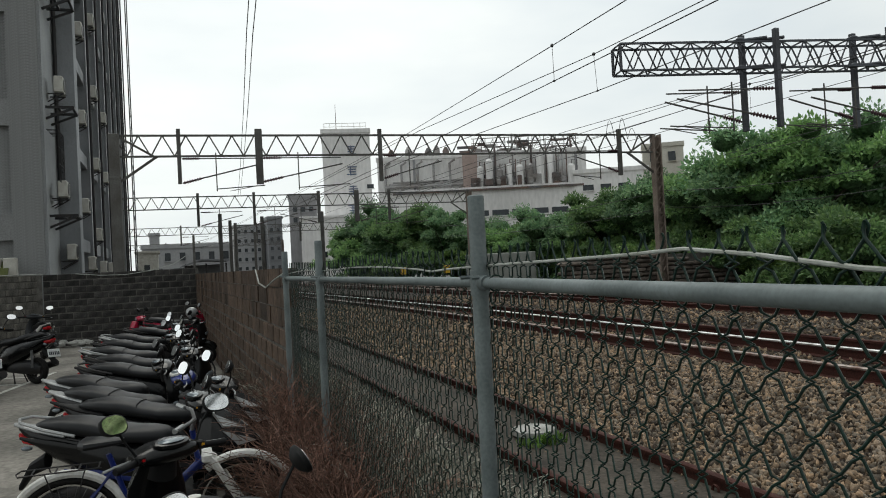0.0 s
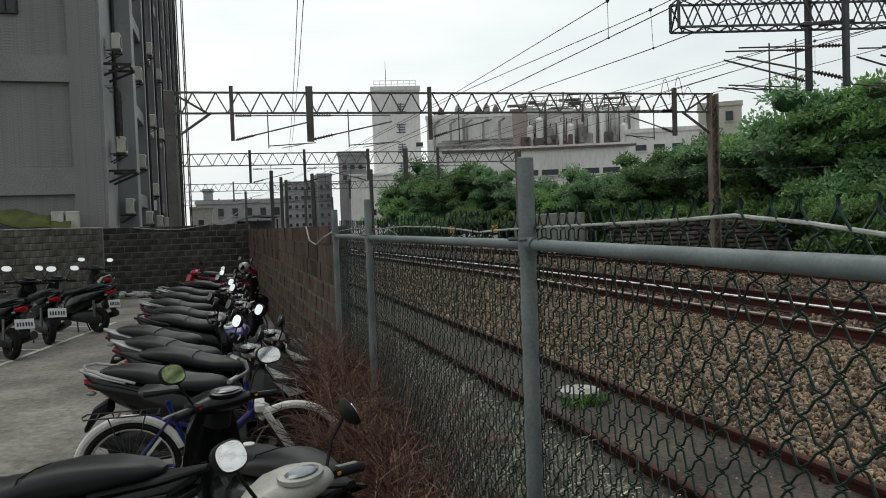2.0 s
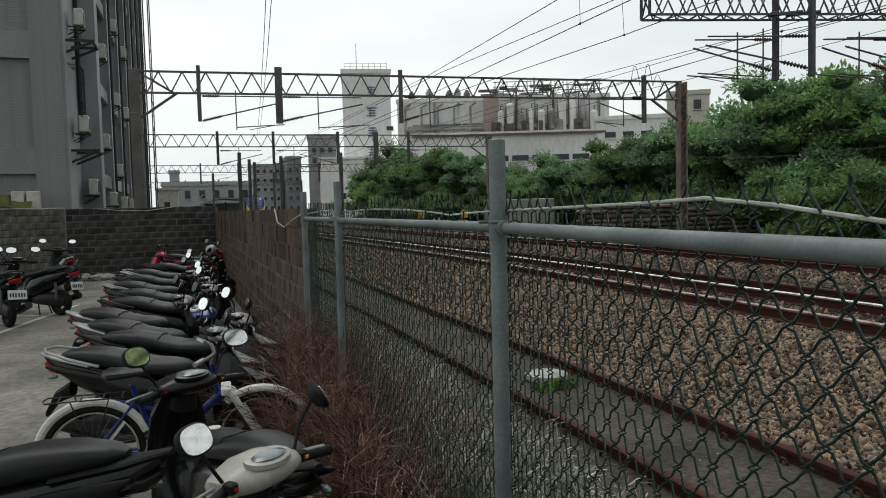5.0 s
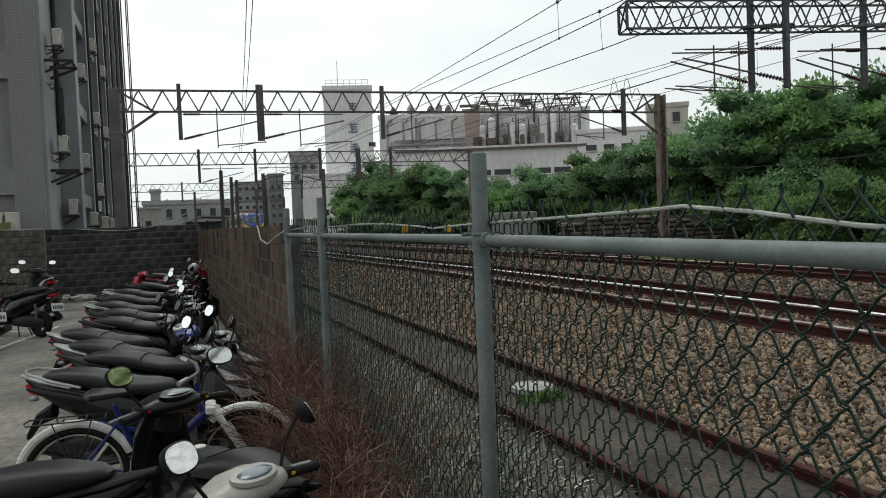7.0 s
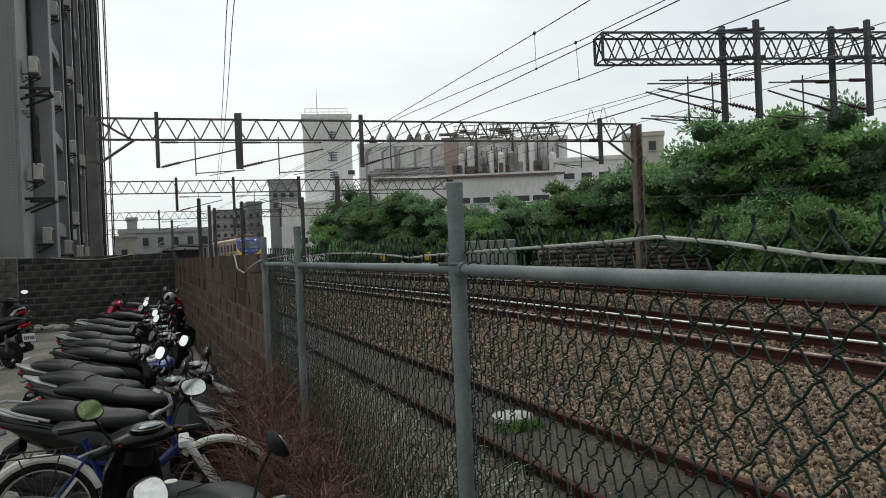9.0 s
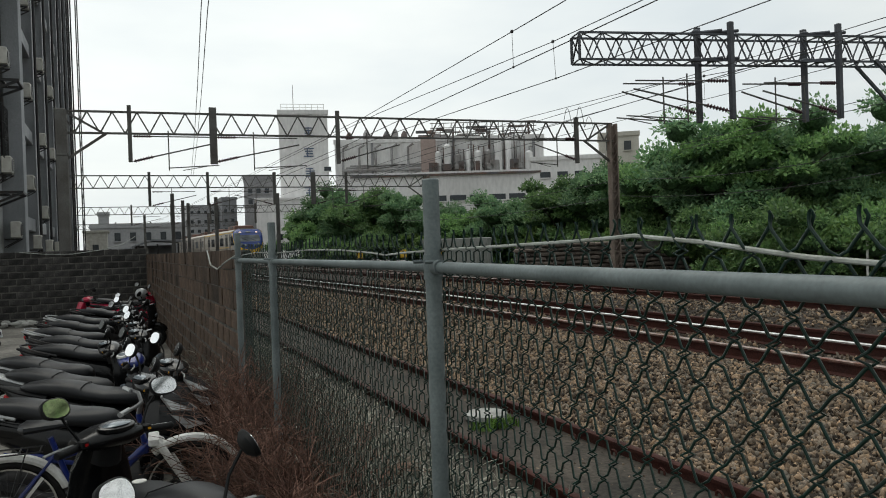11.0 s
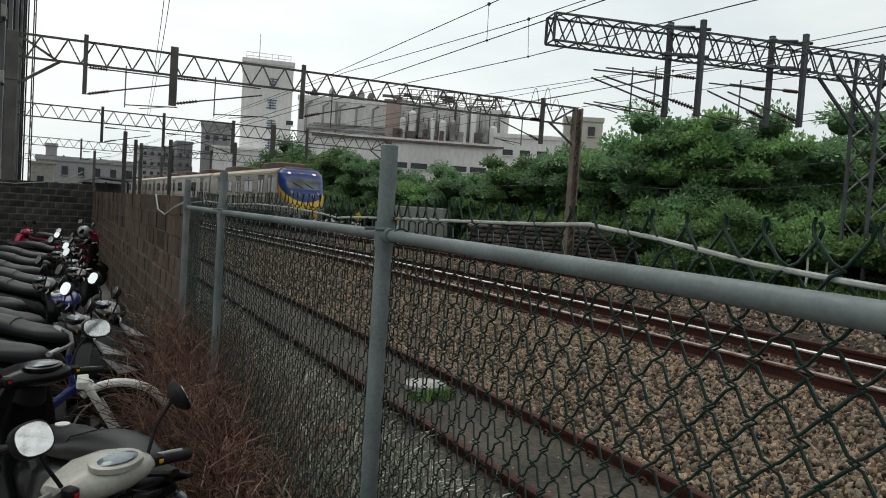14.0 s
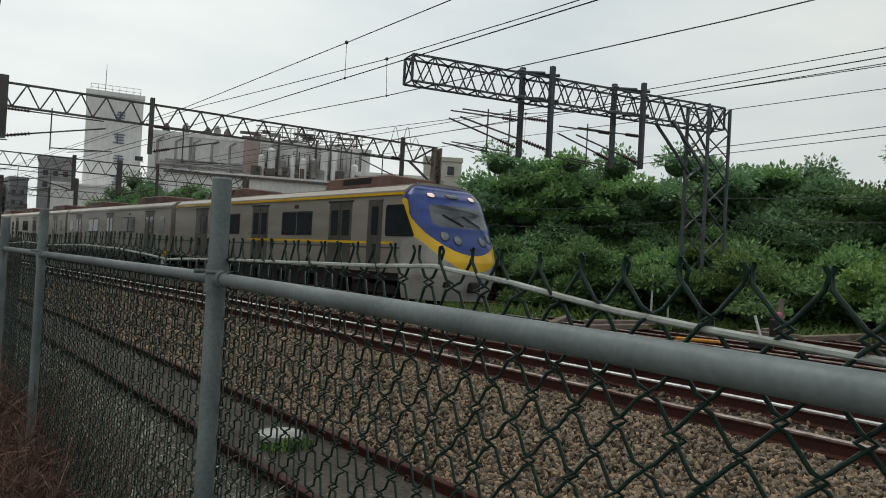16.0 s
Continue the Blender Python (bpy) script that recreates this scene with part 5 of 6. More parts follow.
for i, (b, rg, top) in enumerate(BACK):
    key = "abecbe"[i % 6]
    sp = CROWNS[key][2][2]
    k = max(0.8, min(1.35, top / 7.5)) * rt.uniform(0.92, 1.08)
    x, y = polar(b, rg)
    tree(x, y, top - sp * k * 1.22, key, k, rt.uniform(0, 360), "broad green tree with a dense uneven crown on the embankment")
# middle row that fills below the tall ones
for i in range(40):
    b = 13.5 + i * 1.45
    rg = (74 - i * 1.6) if i < 22 else 36 + (i - 22) * 0.25
    rg = max(rg, 29) + rt.uniform(-1.5, 1.5)
    key = "cabef"[i % 5]
    x, y = polar(b, rg)
    tree(x, y, 2.1 + rt.uniform(-0.4, 0.7), key, rt.uniform(0.75, 1.0), rt.uniform(0, 360), "dense green shrub tree on the embankment")
# low front shrubs beside the far track
for i in range(34):
    b = 14.5 + i * 1.72
    rg = (66 - i * 1.9) if i < 21 else 27.5 + (i - 21) * 0.15
    rg = max(rg, 26.5) + rt.uniform(-0.8, 0.8)
    key = "fdcfdf"[i % 6]
    x, y = polar(b, rg)
    tree(x, y, 1.0 + rt.uniform(-0.2, 0.4), key, rt.uniform(0.6, 0.85), rt.uniform(0, 360), "low bright green leafy shrub beside the tracks", "shrub")
# weeds at the foot of the bank
rng = np.random.default_rng(8)
nl = 5000
bb, rr = np.radians(rng.uniform(36, 76, nl)), rng.uniform(24.5, 28, nl)
pos = np.stack([rr * np.sin(bb), rr * np.cos(bb), rng.uniform(0.0, 0.35, nl) * rng.uniform(0, 1, nl)], axis=1)
u = rng.normal(0, 0.6, (nl, 3)); u[:, 2] = np.abs(u[:, 2]) + 0.5
w = np.cross(u, rng.normal(0, 1, (nl, 3))); w /= np.linalg.norm(w, axis=1)[:, None]
V = np.stack([pos - w * 0.035, pos + w * 0.035, pos + u * 0.22], axis=1).reshape(-1, 3)
tagged(part("weeds", fast_mesh("weeds", V, np.arange(nl * 3).reshape(-1, 3), LEAF_Y)), "low bright green weeds at the foot of the embankment", "weeds", kind="stuff")


# ---- dead bush along the fence ----
def dead_bush(name, x, y, z, n, spread, h, seed, label, stuff=TWIG, thick=1.25):
    r = random.Random(seed)
    bush = thing(name, label, "bush", pose(x, y, z))
    for c in range(8):
        s = Shape()
        for i in range(n // 8):
            p = Vector((r.uniform(-spread[0], spread[0]), spread[1] * (-1 + (c + r.random() * 1.6) / 4), 0))
            d = Vector((r.gauss(0, 0.35), r.gauss(0, 0.35), 1)).normalized()
            pts, q = [p], p
            step = h * r.uniform(0.12, 0.2)
            for j in range(5):
                d = (d + Vector((r.gauss(0, 0.3), r.gauss(0, 0.3), r.gauss(0, 0.12)))).normalized()
                q = q + d * step
                pts.append(q)
                if j > 0:
                    for _ in range(2):
                        e = (d + Vector((r.gauss(0, 0.8), r.gauss(0, 0.8), r.gauss(0, 0.4)))).normalized()
                        s.tube([q, q + e * step * 0.6, q + e * step * 1.1 + Vector((0, 0, -0.02))], [0.0022 * thick, 0.0017 * thick, 0.001 * thick], 3, caps=False)
            s.tube(pts, [q * thick for q in (0.0042, 0.0036, 0.003, 0.0025, 0.002, 0.0012)], 3, caps=False)
        part("branch_clump", s, stuff, bush)
    return bush


dead_bush("dead_bush", 1.01, 4.3, LOT_Z, 420, (0.07, 0.55), 0.95, 1, "tangled leafless brown bush against the fence")
dead_bush("dead_bush", 1.01, 5.5, LOT_Z, 420, (0.07, 0.7), 1.1, 2, "tangled leafless brown bush against the fence")
dead_bush("dead_bush", 1.0, 3.2, LOT_Z, 300, (0.07, 0.5), 0.8, 3, "tangled leafless brown bush against the fence")
dead_bush("dead_bush", 0.95, 6.5, LOT_Z, 260, (0.08, 0.4), 1.1, 4, "tangled leafless brown bush against the fence")
for i, y in enumerate((2.6, 4.0, 5.4, 6.9, 8.6, 10.6)):
    dead_bush("dry_creeper", 1.5 + 0.1 * (i % 2), y, -0.17, 640, (0.30, 0.8), 0.72, 30 + i, "dry grey creeper stems behind the fence mesh", DRY, 2.3)


# ---- scooters and the bicycle ----
def ring_sec(x, w, z0, z1, n=12, sq=2.6):
    """A rounded cross-section at x, w wide, from z0 to z1."""
    out = []
    for k in range(n):
        a = 2 * math.pi * k / n
        c, s_ = math.cos(a), math.sin(a)
        out.append((x, math.copysign(abs(c) ** (2 / sq), c) * w / 2, (z0 + z1) / 2 + math.copysign(abs(s_) ** (2 / sq), s_) * (z1 - z0) / 2))
    return out


def wheel(parent, x, R, tw, spokes=5, name="wheel", m=None):
    w = part(name, Shape().torus((x, 0, R), R - tw * 0.5, tw * 0.5, 30, 8, flat=1.1), TYRE, parent, m=m)
    rim = Shape().torus((x, 0, R), R - tw * 1.05, 0.018, 26, 6, flat=1.8)
    rim.tube([(x, -0.05, R), (x, 0.05, R)], 0.05, 12)
    for i in range(spokes):
        a = 2 * math.pi * i / spokes
        rim.bar((x, 0, R), (x + (R - tw) * math.cos(a), 0, R + (R - tw) * math.sin(a)), 0.035, 0.025)
    part("rim", rim, DARKMETAL, w)
    return w


def plate_prism(corners, thick):
    """A thin flat piece with the given corners, thickened outwards along its normal."""
    c = [Vector(q) for q in corners]
    n = (c[1] - c[0]).cross(c[2] - c[0]).normalized()
    if n.x + 0.6 * n.z < 0:
        n = -n
    return Shape().loft([[tuple(q - n * thick) for q in c], [tuple(q + n * thick) for q in c]])


def scooter(x, y, rz, paint, accent, label, plate=True, mirrors=True, lean=4, tail_rack=True, sport=False, big=1.0, stripe=None, tail=True, dial=None, steer=32, glass=None, badge=False, blue=False, yaw=0):
    """A parked motor scooter: wheels, body shell, seat, front cowl, bars turned to the lock, mirrors, lamps and tail."""
    s = thing("scooter", label, "scooter", pose(x, y, LOT_Z, lean * 1.0, 0, rz) @ Matrix.Diagonal((big, big, big, 1)), group="parked scooters")
    R = 0.235
    turn = pose(0.5, 0, 0, 0, 0, steer) @ Matrix.Translation((-0.5, 0, 0))
    wheel(s, -0.63, R, 0.10); wheel(s, 0.63, R, 0.095, m=pose(0.6, 0, 0, 0, 0, steer * 0.7) @ Matrix.Translation((-0.6, 0, 0)))
    # rear shell, swept up to the tail
    body = Shape().loft([ring_sec(-1.0, 0.05, 0.82, 0.86), ring_sec(-0.9, 0.14, 0.71, 0.84), ring_sec(-0.7, 0.25, 0.58, 0.82), ring_sec(-0.45, 0.33, 0.47, 0.78), ring_sec(-0.15, 0.35, 0.34, 0.72), ring_sec(0.05, 0.30, 0.28, 0.67), ring_sec(0.14, 0.22, 0.28, 0.56)], )
    sh_ = part("body_shell", body, paint, s)
    for sy in (-1, 1):
        part("side_panel", Shape().loft([ring_sec(-0.93, 0.03, 0.78, 0.80), ring_sec(-0.66, 0.05, 0.66, 0.76), ring_sec(-0.36, 0.04, 0.60, 0.69), ring_sec(-0.12, 0.02, 0.56, 0.58)], m=Matrix.Translation((0, sy * 0.135, 0))), BLACKP if accent is SILVERP else accent, sh_)
        if blue:
            part("trim_strip", Shape().loft([ring_sec(-0.60, 0.02, 0.50, 0.54), ring_sec(-0.34, 0.03, 0.46, 0.52), ring_sec(0.0, 0.02, 0.40, 0.43)], m=Matrix.Translation((0, sy * 0.155, 0))), BLUEP, sh_, "blue trim strip")
    part("tail_trim", Shape().loft([ring_sec(-1.04, 0.04, 0.85, 0.88), ring_sec(-0.86, 0.16, 0.80, 0.845), ring_sec(-0.6, 0.27, 0.76, 0.80)]), accent, s)
    # long seat: raised rear half, smooth dip, low nose
    seat = Shape().loft([ring_sec(-0.86, 0.06, 0.845, 0.87, 16), ring_sec(-0.80, 0.17, 0.82, 0.895, 16), ring_sec(-0.64, 0.25, 0.785, 0.91, 16), ring_sec(-0.48, 0.28, 0.755, 0.90, 16), ring_sec(-0.36, 0.295, 0.735, 0.875, 16), ring_sec(-0.26, 0.30, 0.72, 0.835, 16), ring_sec(-0.12, 0.305, 0.695, 0.81, 16), ring_sec(0.02, 0.285, 0.675, 0.805, 16), ring_sec(0.13, 0.23, 0.66, 0.79, 16), ring_sec(0.20, 0.15, 0.65, 0.755, 16), ring_sec(0.235, 0.06, 0.65, 0.71, 16)])
    st = part("seat", seat, VINYL, s, "black vinyl seat", angle=60)
    part("seam", Shape().tube([(-0.30, -0.146, 0.79), (-0.31, -0.11, 0.852), (-0.315, 0, 0.862), (-0.31, 0.11, 0.852), (-0.30, 0.146, 0.79)], 0.004, 5), BLACKM, st)
    if badge:
        part("badge", Shape().tube([(0.04, 0, 0.806), (0.04, 0, 0.812)], 0.035, 18), WHITEP, st, "round white badge")
    # floor, engine, exhaust
    part("floorboard", Shape().box((0.22, 0, 0.27), (0.42, 0.32, 0.1), bev=0.03), BLACKM, s)
    part("engine", Shape().loft([ring_sec(-0.75, 0.12, 0.18, 0.32), ring_sec(-0.5, 0.2, 0.16, 0.42), ring_sec(-0.2, 0.22, 0.18, 0.42), ring_sec(0.0, 0.14, 0.2, 0.34)]), DARKMETAL, s)
    ex = part("exhaust", Shape().tube([(0.0, -0.14, 0.22), (-0.3, -0.2, 0.2), (-0.42, -0.21, 0.24), (-0.85, -0.21, 0.36)], [0.02, 0.03, 0.055, 0.06], 10), DARKMETAL, s)
    part("heat_shield", Shape().tube([(-0.48, -0.225, 0.27), (-0.75, -0.225, 0.345)], 0.052, 8), BLACKM, ex)
    part("shock_absorber", Shape().tube([(-0.66, 0.13, 0.30), (-0.62, 0.12, 0.60)], 0.022, 8), ALLOY, s)
    # front cowl
    if sport:
        front = Shape().loft([ring_sec(0.36, 0.20, 0.30, 0.60, 12, 1.7), ring_sec(0.44, 0.34, 0.34, 0.90, 12, 1.7), ring_sec(0.55, 0.38, 0.42, 0.93, 12, 1.6), ring_sec(0.68, 0.32, 0.50, 0.86, 12, 1.5), ring_sec(0.80, 0.19, 0.56, 0.75, 12, 1.5), ring_sec(0.90, 0.04, 0.60, 0.64, 12, 1.5)])
        fs = part("front_cowl", front, paint, s, "angular pointed front cowl", angle=25)
        for sy in (-1, 1):
            part("front_lamp", plate_prism([(0.63, sy * 0.150, 0.77), (0.87, sy * 0.035, 0.655), (0.74, sy * 0.125, 0.645)], 0.012), SILVERP, fs, "slanted clear lamp")
            part("lamp_brow", plate_prism([(0.56, sy * 0.10, 0.885), (0.78, sy * 0.03, 0.755), (0.64, sy * 0.15, 0.80)], 0.010), stripe or SILVERP, fs)
            part("cowl_wing", plate_prism([(0.46, sy * 0.17, 0.66), (0.72, sy * 0.15, 0.56), (0.58, sy * 0.17, 0.48), (0.42, sy * 0.165, 0.50)], 0.014), GREYP, fs)
    else:
        front = Shape()
        prof = [(0.36, 0.25, 0.28), (0.44, 0.36, 0.36), (0.52, 0.46, 0.38), (0.56, 0.62, 0.37), (0.55, 0.78, 0.32), (0.50, 0.92, 0.22)]
        rings = []
        for px, pz, w in prof:
            ring = []
            for k in range(12):
                a = 2 * math.pi * k / 12
                dx = math.cos(a)
                ring.append((px + (0.14 * dx if dx > 0 else 0.05 * dx), math.sin(a) * w / 2, pz + 0.02 * dx))
            rings.append(ring)
        front.loft(rings)
        fs = part("leg_shield", front, paint, s)
        part("nose_stripe", Shape().loft([ring_sec(0.635, 0.05, 0.42, 0.46), ring_sec(0.68, 0.14, 0.5, 0.56), ring_sec(0.665, 0.18, 0.62, 0.66)]), stripe or accent, fs)
        part("front_lamp", Shape().ball((0.665, 0, 0.70), (0.05, 0.12, 0.05)), LENS_D, fs)
        for sy in (-1, 1):
            part("indicator", Shape().ball((0.62, sy * 0.14, 0.60), (0.04, 0.03, 0.022)), LENS_D, fs)
    part("front_fender", Shape().torus((0.63, 0, R), R + 0.028, 0.06, 14, 8, 25, 160, flat=1.1), paint if not sport else BLACKM, s)
    fk = Shape()
    for sy in (-0.075, 0.075):
        fk.tube([(0.63, sy, R), (0.52, sy, 0.62)], 0.022, 8)
    part("fork", fk, DARKMETAL, s)
    # bars, with everything on them turned together
    col = part("handlebar_cover", Shape().loft([[(0.43 + w * math.cos(a) + (0.03 if math.cos(a) > 0 else 0), q, 0.985 + 0.055 * math.sin(a) * f - 0.012 * abs(q) * 4) for a in [2 * math.pi * k / 14 for k in range(14)]] for q, f, w in ((-0.205, 0.42, 0.045), (-0.185, 0.6, 0.06), (-0.13, 0.95, 0.085), (-0.06, 1.2, 0.105), (0.06, 1.2, 0.105), (0.13, 0.95, 0.085), (0.185, 0.6, 0.06), (0.205, 0.42, 0.045))]), dial or paint, s, m=turn, angle=60)
    part("steering_neck", Shape().tube([(0.49, 0, 0.84), (0.45, 0, 0.97)], [0.085, 0.07], 10), BLACKM, col)
    rim = part("dial_rim", Shape().loft([[(0.385 + 0.062 * k * math.cos(a), 0.105 * k * math.sin(a), z - 0.18 * 0.062 * k * math.cos(a) * -1) for a in [2 * math.pi * q / 20 for q in range(20)]] for k, z in ((1.06, 1.028), (1.06, 1.046), (0.9, 1.05))]), WHITEP if dial else paint, col)
    part("dial_glass", Shape().ball((0.385, 0, 1.048), (0.052, 0.09, 0.010), 16, 6), LENS_D, rim)
    part("headlight", Shape().ball((0.545, 0, 0.975), (0.03, 0.09, 0.042)), LENS_D, col)
    for sy in (-1, 1):
        g = part("grip", Shape().tube([(0.415, sy * 0.18, 0.97), (0.37, sy * 0.33, 0.965), (0.365, sy * 0.35, 0.965), (0.362, sy * 0.36, 0.965)], [0.021, 0.02, 0.023, 0.018], 12), BLACKM, col)
        part("brake_lever", Shape().tube([(0.46, sy * 0.2, 0.972), (0.455, sy * 0.3, 0.966), (0.425, sy * 0.39, 0.962)], [0.008, 0.0065, 0.008], 6), SILVERP, g)
        part("switch_box", Shape().box((0.385, sy * 0.195, 0.985), (0.05, 0.04, 0.045), bev=0.008), BLACKM, g)
        part("switch", Shape().box((0.357, sy * 0.195, 0.985), (0.010, 0.016, 0.012)), LENS_A if sy < 0 else LENS_R, g)
        if mirrors:
            mm = pose(0.40, sy * 0.335, 1.20, 0, 26, sy * 10 - (yaw if sy < 0 else 0))
            oval = lambda k, xx: [(xx, 0.082 * k * math.copysign(abs(math.sin(a)) ** 0.8, math.sin(a)), 0.054 * k * math.copysign(abs(math.cos(a)) ** 0.8, math.cos(a))) for a in [2 * math.pi * q / 20 for q in range(20)]]
            mb = part("mirror", Shape().loft([oval(1.0, -0.010), oval(1.07, -0.006), oval(1.02, 0.012), oval(0.6, 0.034), oval(0.2, 0.040)]), BLACKM, col, m=mm)
            part("mirror_stem", Shape().tube([(0.42, sy * 0.19, 0.99), (0.44, sy * 0.25, 1.09), (0.42, sy * 0.31, 1.18)], 0.0075, 6), BLACKM, col)
            part("mirror_glass", Shape().loft([oval(0.94, -0.0115), oval(0.95, -0.006)]), (glass if glass and sy > 0 else MIRROR), mb)
    # tail
    tl = part("tail_lamp" if tail else "tail_cover", Shape().loft([ring_sec(-1.0, 0.07, 0.765, 0.80), ring_sec(-0.95, 0.15, 0.715, 0.785), ring_sec(-0.86, 0.20, 0.70, 0.775)]), LENS_R if tail else BLACKP, s)
    for sy in (-1, 1):
        part("indicator", Shape().ball((-0.90, sy * 0.11, 0.70), (0.045, 0.022, 0.02)), LENS_D, tl)
    part("rear_fender", Shape().loft([ring_sec(-0.80, 0.13, 0.50, 0.64), ring_sec(-0.93, 0.13, 0.45, 0.56), ring_sec(-1.02, 0.11, 0.34, 0.40)]), BLACKM, s)
    if plate:
        pl = part("number_plate", Shape().box((0, 0, 0), (0.012, 0.27, 0.145), m=pose(-1.0, 0, 0.54, 0, 14, 0), bev=0.004), PLATE_W, s, "white plate with dark marking")
        bars2 = Shape()
        for q in range(6):
            bars2.box((-0.008, -0.096 + q * 0.038 + (0.006 if q > 2 else 0), -0.005), (0.006, 0.022, 0.058), m=pose(-1.0, 0, 0.54, 0, 14, 0))
        part("plate_mark", bars2, INK, pl)
    if tail_rack:
        rk = Shape()
        for sy in (-1, 1):
            rk.tube([(-0.5, sy * 0.155, 0.79), (-0.74, sy * 0.155, 0.85), (-0.95, sy * 0.09, 0.90), (-1.0, 0, 0.905)], [0.012, 0.013, 0.012, 0.012], 6)
        part("grab_rail", rk, accent if accent is SILVERP else DARKMETAL, s)
    for sy, ey in ((-0.1, -0.16), (0.1, 0.12)):
        part("stand_leg", Shape().tube([(-0.2, sy, 0.2), (-0.26, ey, 0.005)], 0.013, 6), DARKMETAL, s)
    return s


# the near scooters, nosed in beside the fence
scooter(0.54, 2.30, 132, BEIGEP, BEIGEP, "warm grey scooter with an oval dial and black grips", lean=0, tail=False, plate=False, steer=0, yaw=-66)
scooter(0.137, 3.856, 112, BLACKP, BLACKM, "black scooter with a round white badge on its seat", lean=0, stripe=WHITEP, tail=False, plate=False, tail_rack=False, steer=14, glass=MIRROR_GREENERY, badge=True)
scooter(-1.14, 3.50, 158, BLACKP, BLACKM, "black scooter with a long smooth vinyl seat", big=1.1, lean=2, tail=False, plate=False, tail_rack=False, mirrors=False, steer=30)
# the row along the wall
scooter(-0.14, 6.15, -20, BLACKP, SILVERP, "black scooter with blue trim and a pointed silver-lamped cowl", sport=True, blue=True, plate=False)
scooter(0.08, 6.95, -20, BLACKP, BLACKM, "plain black scooter with a pointed cowl squeezed in the row", sport=True, plate=False, tail_rack=False)
scooter(-0.20, 7.75, -30, BLACKP, SILVERP, "black scooter with a silver tail and blue dial cover", stripe=SILVERP, dial=BLUEP, sport=True, tail_rack=False)
scooter(-0.40, 8.85, -28, BLACKP, SILVERP, "black scooter with a silver tail wedge", tail_rack=False, plate=False)
scooter(-0.12, 10.0, -20, BLACKP, BLACKM, "black scooter with pale sky-lit mirrors", plate=False)
scooter(-0.12, 11.1, -18, BLACKP, BLACKM, "black scooter in the middle of the row", plate=False)
scooter(-0.32, 12.5, -18, BLACKP, SILVERP, "black scooter with silver side trim", plate=False)
scooter(-0.24, 13.8, -14, BLACKP, BLACKM, "black scooter beside the block wall", plate=False)
scooter(-0.22, 15.2, -14, GREYP, SILVERP, "dark grey scooter with a silver rail", plate=False)
scooter(0.12, 16.8, -10, BLACKP, BLACKM, "black scooter far along the wall", plate=False, steer=0)
scooter(-0.20, 18.8, 165, REDP, BLACKM, "bright red scooter turned towards the lot")
scooter(0.25, 20.6, -8, REDP, BLACKP, "dark red and black scooter at the row's end", plate=False)
helmet = thing("helmet", "pale grey helmet hung on a scooter's handlebar", "helmet", pose(0.50, 16.72, LOT_Z + 1.045))
part("shell", Shape().ball((0, 0, 0.11), (0.13, 0.115, 0.12), 16, 10), SILVERP, helmet)
part("visor", Shape().ball((0.035, 0, 0.10), (0.108, 0.10, 0.06), 14, 8), GLASS_D, helmet)
# the row on the far side of the lot
scooter(-4.35, 12.5, 132, GREYP, BLACKP, "dark grey scooter backing onto the lane with a white plate", big=1.12, steer=-15)
scooter(-3.76, 13.80, 128, BLACKP, BLACKM, "black scooter with a red tail lamp and a white plate", big=1.12, steer=-15, mirrors=False)
scooter(-3.42, 15.40, 118, BLACKP, BLACKM, "black scooter backing onto the lane with a white plate", big=1.14, steer=-15)
scooter(-2.98, 16.55, 142, BLACKP, GREYP, "low black scooter with a red tail lamp and a white plate", big=1.1, steer=-15)
scooter(-3.25, 21.8, 110, GREYP, WHITEP, "white and red scooter standing by the corner", steer=-15, big=1.08)

bike = thing("bicycle", "blue bicycle with white mudguards and a white fork", "bicycle", pose(-0.64, 5.36, LOT_Z, 6, 0, -3))
WB, RW = 1.12, 0.335
def bike_wheel(x):
    w = part("wheel", Shape().torus((x, 0, RW), RW - 0.02, 0.022, 40, 8), TYRE, bike)
    part("rim", Shape().torus((x, 0, RW), RW - 0.05, 0.012, 40, 6, flat=1.3), CHROME, w)
    sp = Shape()
    for i in range(28):
        a = 2 * math.pi * i / 28
        sy = 0.03 if i % 2 else -0.03
        sp.tube([(x + 0.02 * math.cos(a + 1), sy, RW + 0.02 * math.sin(a + 1)), (x + (RW - 0.05) * math.cos(a), 0, RW + (RW - 0.05) * math.sin(a))], 0.0015, 3, caps=False)
    part("spokes", sp, ALLOY, w)
    part("hub", Shape().tube([(x, -0.05, RW), (x, 0.05, RW)], 0.024, 12), ALLOY, w)
for bx in (0, WB):
    bike_wheel(bx)
part("mudguard", Shape().torus((0, 0, RW), RW + 0.025, 0.03, 30, 8, 20, 205, flat=1.0), WHITEP, bike, "white mudguard")
part("mudguard", Shape().torus((WB, 0, RW), RW + 0.025, 0.03, 20, 8, 30, 130, flat=1.0), WHITEP, bike, "white mudguard")
fr = Shape()
bb2, sea, hd = (0.42, 0, 0.29), (0.26, 0, 0.80), (0.86, 0, 0.84)
for p, q, r0 in ((bb2, sea, 0.018), ((0.30, 0, 0.66), (0.84, 0, 0.78), 0.022), (bb2, (0.88, 0, 0.70), 0.03), ((0.84, 0, 0.62), (0.80, 0, 0.9), 0.02)):
    fr.tube([p, q], r0, 10)
for sy in (-0.05, 0.05):
    fr.tube([(0, sy, RW), (0.42, sy * 0.5, 0.29)], 0.012, 6)
    fr.tube([(0, sy, RW), (0.28, sy * 0.4, 0.68)], 0.01, 6)
part("main_frame", fr, BLUEP, bike)
fk = Shape()
